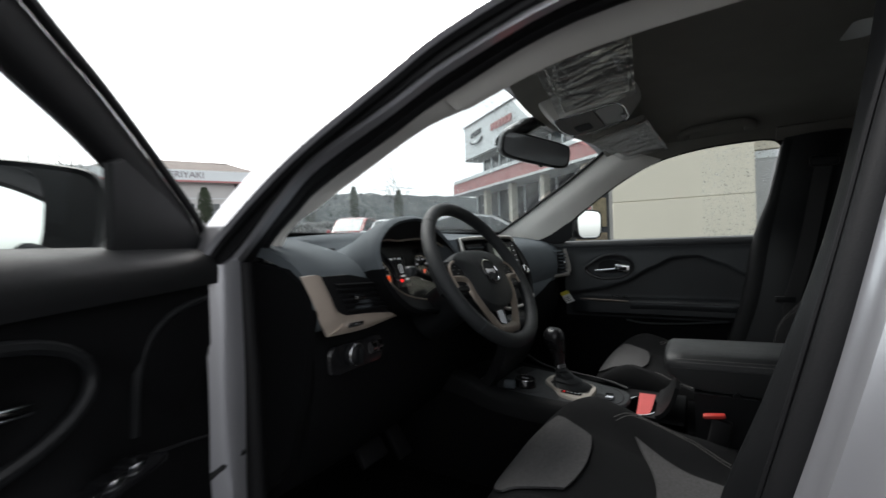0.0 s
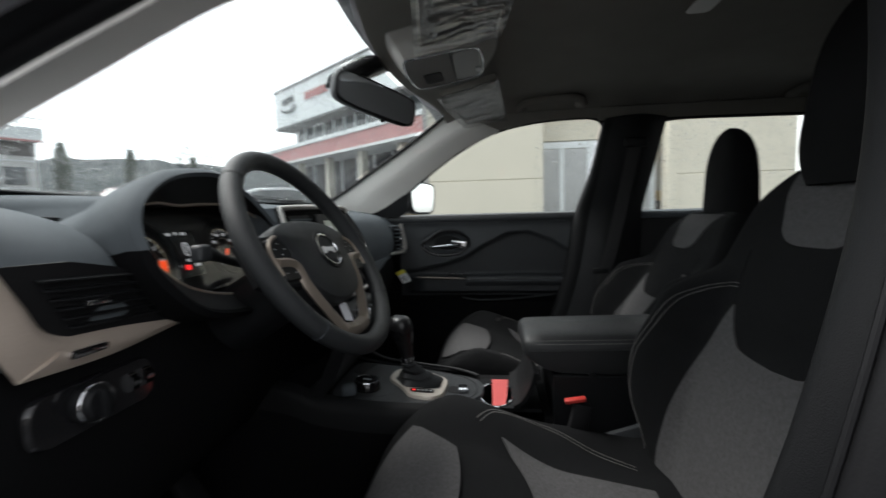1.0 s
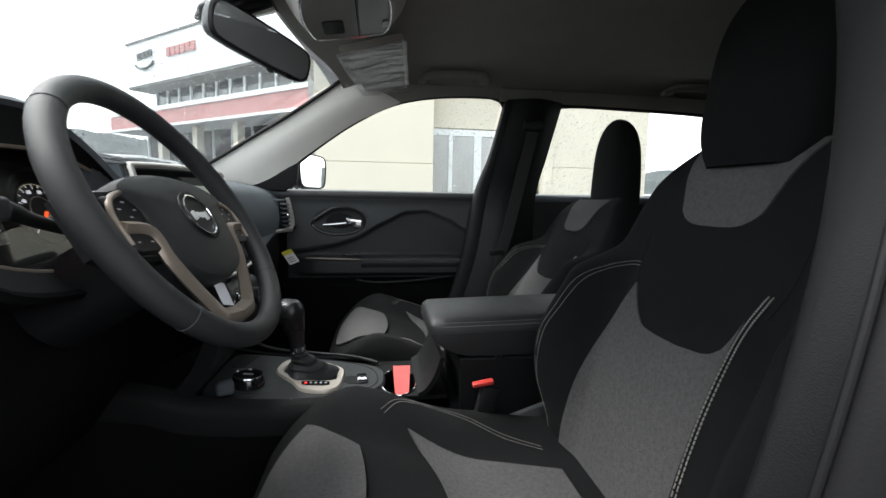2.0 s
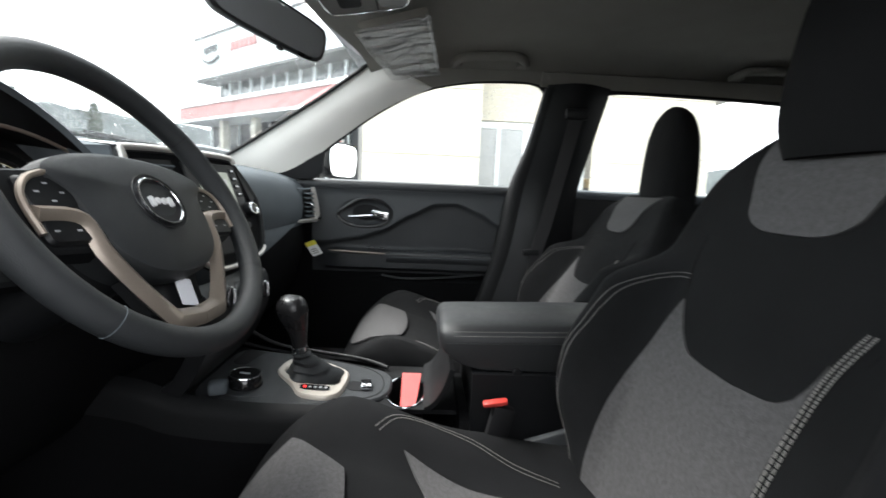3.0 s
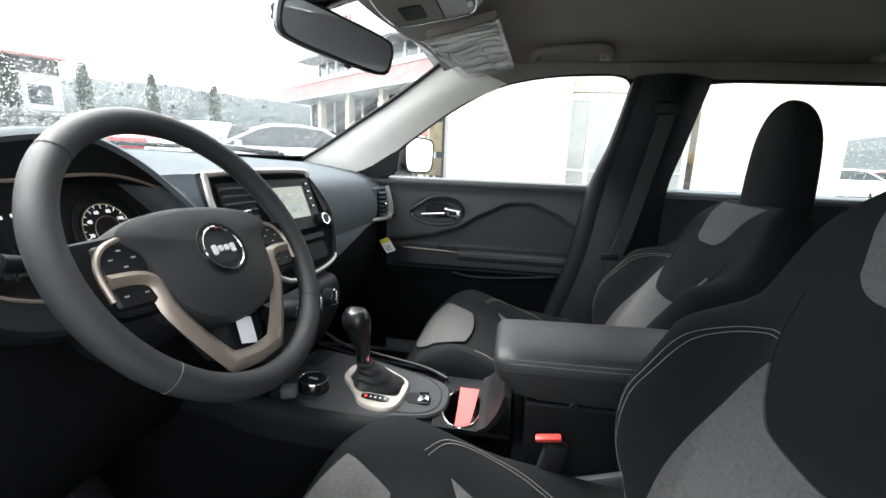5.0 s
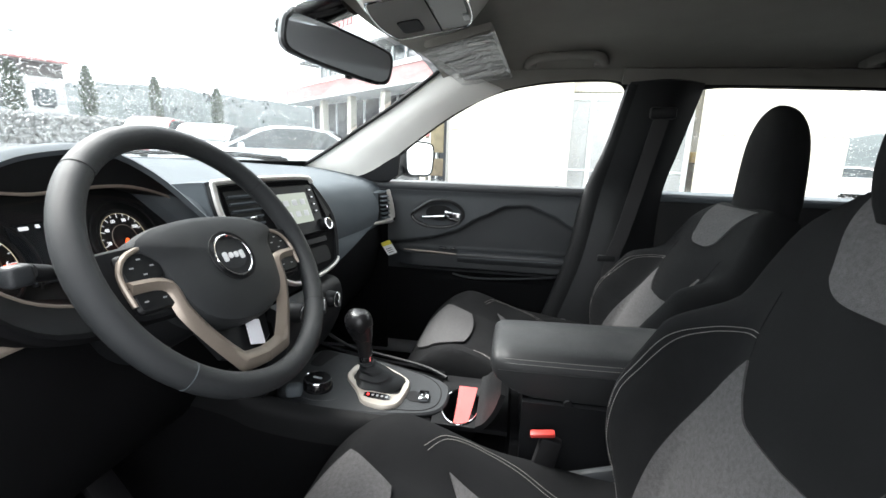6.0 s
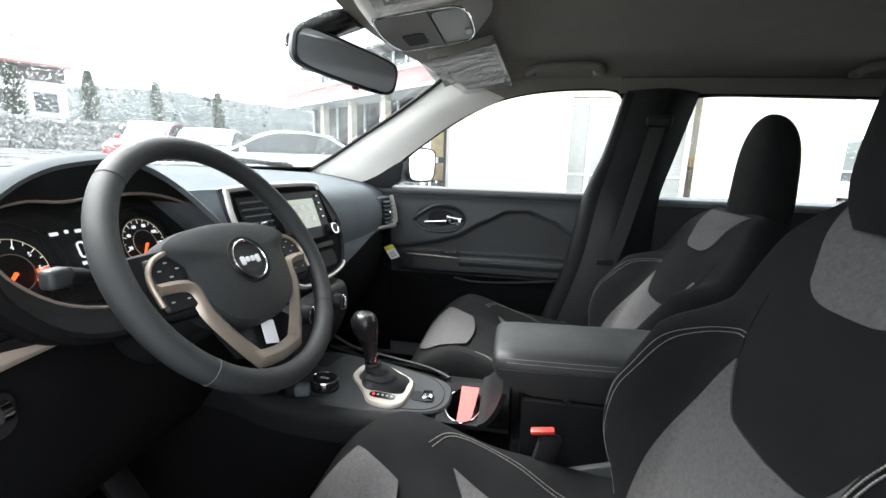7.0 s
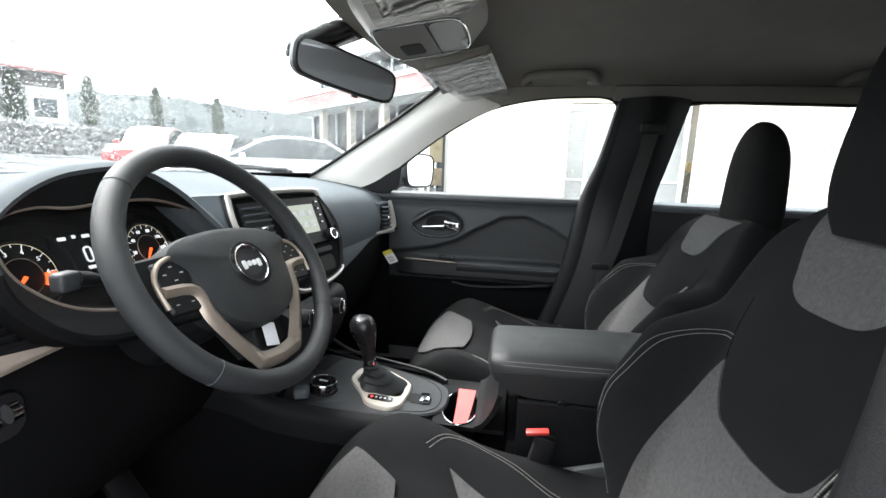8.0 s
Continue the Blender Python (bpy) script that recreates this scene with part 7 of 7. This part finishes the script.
part("mount", loft([[Vector((0.01 + w * math.cos(t) - 0.03 * k, y, z + hgt * math.sin(t))) for t in (2 * math.pi * j / 20 for j in range(20))] for k, y, z, w, hgt in ((0, 0.55, 1.484, 0.052, 0.012), (0.4, 0.59, 1.474, 0.056, 0.021), (0.8, 0.635, 1.456, 0.050, 0.021), (1.0, 0.675, 1.437, 0.032, 0.014), (1.05, 0.692, 1.428, 0.006, 0.004))]), GLOSSBLACK, inner, "black sensor cover")
part("ball_arm", tube([(0.0, 0.625, 1.43), m3(-0.01, 0.0, -0.03)], 0.010, 10), PLASTIC, inner)

# ---- overhead ----
FILM = pane_glass("crumpled_clear_film", (0.95, 0.95, 0.95), 0.27)
fnt = FILM.node_tree
fnt.nodes["Glossy BSDF"].inputs["Roughness"].default_value = 0.12
wrinkle, ripple = fnt.nodes.new("ShaderNodeTexNoise"), fnt.nodes.new("ShaderNodeBump")
wrinkle.inputs["Scale"].default_value, wrinkle.inputs["Detail"].default_value, wrinkle.inputs["Distortion"].default_value = 9.0, 1.0, 0.8
ripple.inputs["Strength"].default_value, ripple.inputs["Distance"].default_value = 0.6, 0.02
stretch, place_at = fnt.nodes.new("ShaderNodeMapping"), fnt.nodes.new("ShaderNodeTexCoord")
stretch.inputs["Scale"].default_value = (2.6, 0.45, 1.0)
fnt.links.new(place_at.outputs["Object"], stretch.inputs["Vector"])
fnt.links.new(stretch.outputs["Vector"], wrinkle.inputs["Vector"])
fnt.links.new(wrinkle.outputs["Fac"], ripple.inputs["Height"])
fnt.links.new(ripple.outputs["Normal"], fnt.nodes["Glossy BSDF"].inputs["Normal"])


def visor(name, label, rear_a, rear_b, front_a, front_b):
    """A folded visor between four corners under the roof."""
    ra, rb, fa, fb = (Vector(p) for p in (rear_a, rear_b, front_a, front_b))
    ob = thing(name, label, "sun visor", tuple((ra + fb) / 2), group="sun visors")

    def at(u, v, h=0.0):
        return ra.lerp(rb, u).lerp(fa.lerp(fb, u), v) - Vector((0, 0, h))
    part("board", loft([[at(u, v, h) for v, h in ((0.03, 0.0), (0.0, 0.008), (0.03, 0.016), (0.5, 0.020), (0.97, 0.016), (1.0, 0.008), (0.97, 0.0))] for u in (0.0, 0.02, 0.3, 0.7, 0.98, 1.0)]), LINER, ob, "grey fabric visor board")

    r = random.Random(int(1000 * rb.x))
    folds_ = [(r.uniform(-0.1, 1.1), r.uniform(0.0, 1.0), r.uniform(-0.30, -0.05), r.uniform(0.008, 0.022), r.uniform(-0.0045, 0.005), r.uniform(0.10, 0.4)) for _ in range(46)]

    def crease(u, v):
        n = noise.noise(Vector((u * 2.5, v * 2.0, ra.x * 7))) * 0.006
        for cu, cv, slope, wide, high, reach in folds_:
            d = (v - cv - slope * (u - cu)) / wide
            n += high * math.exp(-abs(d)) * math.exp(-((u - cu) / reach) ** 2)
        return at(-0.03 + 1.06 * u, -0.05 + 1.1 * v, 0.026 + n)
    f = part("film", surf(crease, 60, 110, 0.0006), FILM, ob, "crumpled clear protective film")
    f.visible_shadow = False
    return ob


visor("sun_visor", "grey sun visor folded up in crumpled clear film", (0.150, 0.272, 1.490), (0.560, 0.236, 1.470), (0.175, 0.432, 1.456), (0.545, 0.380, 1.449))
visor("sun_visor", "grey sun visor folded up in crumpled clear film", (-0.560, 0.236, 1.470), (-0.165, 0.272, 1.490), (-0.545, 0.380, 1.449), (-0.190, 0.432, 1.456))

ohc = thing("overhead_console", "pale grey overhead console with map lights", "overhead console", (0.01, 0.42, 1.47))


def o3(a, b, h=0.0):
    """Under the roof: a across, b ahead, h downwards."""
    return Vector((0.008 + a, 0.398 + b, 1.486 - 0.15 * b - h))


OL = closed_line([(-0.115, 0.06), (-0.10, 0.085), (0.0, 0.095), (0.10, 0.085), (0.115, 0.06), (0.112, -0.05), (0.09, -0.085), (0.0, -0.095), (-0.09, -0.085), (-0.112, -0.05)], 52)
part("housing", loft([[o3(a * s, b * s, h) for a, b in OL] for s, h in ((1.5, -0.045), (1.3, -0.012), (1.10, 0.014), (1.0, 0.026), (0.96, 0.026))]), CONSOLEGREY, ohc, "pale grey housing")
part("frame", tube([o3(a * 0.97, b * 0.97, 0.027) for a, b in OL], 0.0025, 8, True), CHROME, ohc, "chrome console frame")
part("face", prism([(a * 0.95, b * 0.95) for a, b in OL], lambda a, b, h: o3(a, b, h + 0.022), 0.004), CONSOLEGREY, ohc)
part("map_light", prism([(p, -0.054 + q) for p, q in rounded(0.195, 0.062, 0.02)], lambda a, b, h: o3(a, b, h + 0.025), 0.003, 0.001), LENSGREY, ohc, "grey map light lens")
part("divider", tube([o3(-0.102 + 0.204 * k / 4, -0.020, 0.0275) for k in range(5)], 0.0014, 6), RUBBER, ohc)
part("switch_slot", prism([(0.045 + p, 0.034 + q) for p, q in rounded(0.074, 0.046, 0.010)], lambda a, b, h: o3(a, b, h + 0.025), 0.003, 0.001), RUBBER, ohc, "black switch slot")
part("lens_tab", prism([(0.040 + p, -0.080 + q) for p, q in rounded(0.03, 0.012, 0.004)], lambda a, b, h: o3(a, b, h + 0.028), 0.003), PALE, ohc)

for y0, y1, x0, x1 in ((0.186, -0.033, 0.575, 0.538), (-0.72, -0.92, 0.552, 0.545)):
    gh = thing("grab_handle", "grey folding grab handle on the roof rail", "grab handle", ((x0 + x1) / 2, (y0 + y1) / 2, 1.49), group="grab handles")
    ax = lambda t, dz: (x0 + (x1 - x0) * t - 0.010 - 1.3 * dz, y0 + (y1 - y0) * t, 1.478 + 0.45 * dz)
    part("grip", tube(samples([ax(0.0, 0.002), ax(0.04, 0.022), ax(0.16, 0.034), ax(0.5, 0.037), ax(0.84, 0.034), ax(0.96, 0.022), ax(1.0, 0.002)], 30), 0.0135, 12), LINER, gh, "grey grip")
    for t in (0.03, 0.97):
        part("foot", rbox(ax(t, 0.004), (0.03, 0.04, 0.02), 0.006), LINER, gh)
dome = thing("dome_lamp", "pale oblong dome lamp in the headliner", "lamp", (-0.10, -0.155, 1.51))
part("frame", prism([(p - 0.10, q - 0.155) for p, q in rounded(0.14, 0.07, 0.02)], lambda a, b, h: (a, b, roof(a, b) + 0.004 - h), 0.014, 0.004), LINER, dome)
part("lens", prism([(p - 0.10, q - 0.155) for p, q in rounded(0.11, 0.05, 0.014)], lambda a, b, h: (a, b, roof(a, b) - 0.009 - h), 0.004), mat("milky_lens", (0.6, 0.6, 0.58), 0.3), dome, "milky lens")

# ---- small things ----
hang = thing("hang_tag", "small white and yellow tag hanging under the dash", "tag", (0.664, 0.655, 0.856))
TG = lambda a, b, h: Vector((0.662 + 0.16 * (0.93 * a - 0.53 * b) - h, 0.655 - 0.985 * (0.93 * a - 0.53 * b) - 0.16 * h, 0.855 + 0.37 * a + 0.85 * b))
part("card", prism(rounded(0.036, 0.056, 0.003), TG, 0.0012), mat("white_card", (0.78, 0.79, 0.80), 0.6, var=0.03), hang)
part("band", prism([(p, q + 0.020) for p, q in rounded(0.0365, 0.017, 0.003)], lambda a, b, h: TG(a, b, h + 0.0013), 0.0006), mat("yellow_print", (0.75, 0.68, 0.06), 0.6), hang, "yellow band")
for k in range(3):
    part("print_bar", prism([(p - 0.002, q - 0.002 - 0.008 * k) for p, q in rounded(0.022, 0.0022, 0.0006)], lambda a, b, h: TG(a, b, h + 0.0013), 0.0004), PLASTIC, hang)
for nm, x, w, hgt in (("brake_pedal", -0.40, 0.10, 0.06), ("accelerator_pedal", -0.29, 0.055, 0.13)):
    pd = thing(nm, "black rubber-faced " + nm.replace("_", " ") + " on a steel arm", "pedal", (x, 0.95, 0.5))
    part("pad", rbox((x, 0.93, 0.56), (w, 0.018, hgt), 0.006, pose(0, 0, 0, -35)), RUBBER, pd)
    part("arm", tube([(x, 0.945, 0.57), (x, 1.02, 0.68), (x, 1.10, 0.85)], 0.009, 8), RUBBER, pd)

# ---- rain on the glass ----
def rain(name, label, place, count, seed, smin, smax, long=1.5, lean=0.0):
    """Flattened beads of water; place(u, v) gives a point and the outward normal."""
    r = random.Random(seed)
    verts, faces = [], []
    n = 5
    for _ in range(count):
        p, nrm = place(r.random(), r.random())
        side = nrm.orthogonal().normalized()
        up = nrm.cross(side)
        turn = r.gauss(lean, 0.35)
        side, up = side * math.cos(turn) + up * math.sin(turn), up * math.cos(turn) - side * math.sin(turn)
        s = smin + (smax - smin) * r.random() ** 2
        st = r.uniform(0.8, long)
        b = len(verts)
        for rad, h in ((1.0, 0.0), (0.68, 0.36)):
            for k in range(n):
                a = 6.2832 * k / n
                verts.append(p + side * (s * rad * math.cos(a)) + up * (s * rad * st * math.sin(a)) + nrm * (s * h))
        verts.append(p + nrm * (s * 0.50))
        for k in range(n):
            faces.append((b + k, b + (k + 1) % n, b + n + (k + 1) % n, b + n + k))
            faces.append((b + n + k, b + n + (k + 1) % n, b + 2 * n))
        faces.append(tuple(b + n - 1 - k for k in range(n)))
    me = bpy.data.meshes.new(name)
    me.from_pydata([tuple(v) for v in verts], [], faces)
    me.materials.append(DROP)
    me.shade_smooth()
    ob = new(name, me)
    ob.visible_shadow = False
    return tagged(ob, label, "raindrops", kind="stuff")


def on_screen(u, v):
    u, v = 0.01 + 0.98 * u, 0.02 + 0.96 * v
    p = screen_at(u, v)
    n = (screen_at(u + 0.005, v) - p).cross(screen_at(u, v + 0.005) - p).normalized()
    n = n if n.z > 0 else -n
    return p + n * 0.006, n


def on_side(y0, y1):
    def f(u, v):
        z = 1.10 + 0.33 * v
        x = 0.768 - 0.165 * (z - 1.09) / 0.36
        n = Vector((0.9, 0, 0.42)).normalized()
        return Vector((x, y0 + (y1 - y0) * u, z)) + n * 0.004, n
    return f


rain("raindrops", "raindrops beaded on the windscreen", on_screen, 56000, 5, 0.0003, 0.0013, 2.4, 0.5)
rain("raindrops", "raindrops beaded on the passenger window", on_side(-0.10, 0.12), 1800, 6, 0.0005, 0.0022)
rain("raindrops", "raindrops beaded on the rear window", on_side(-1.05, -0.31), 3600, 7, 0.0005, 0.0024)
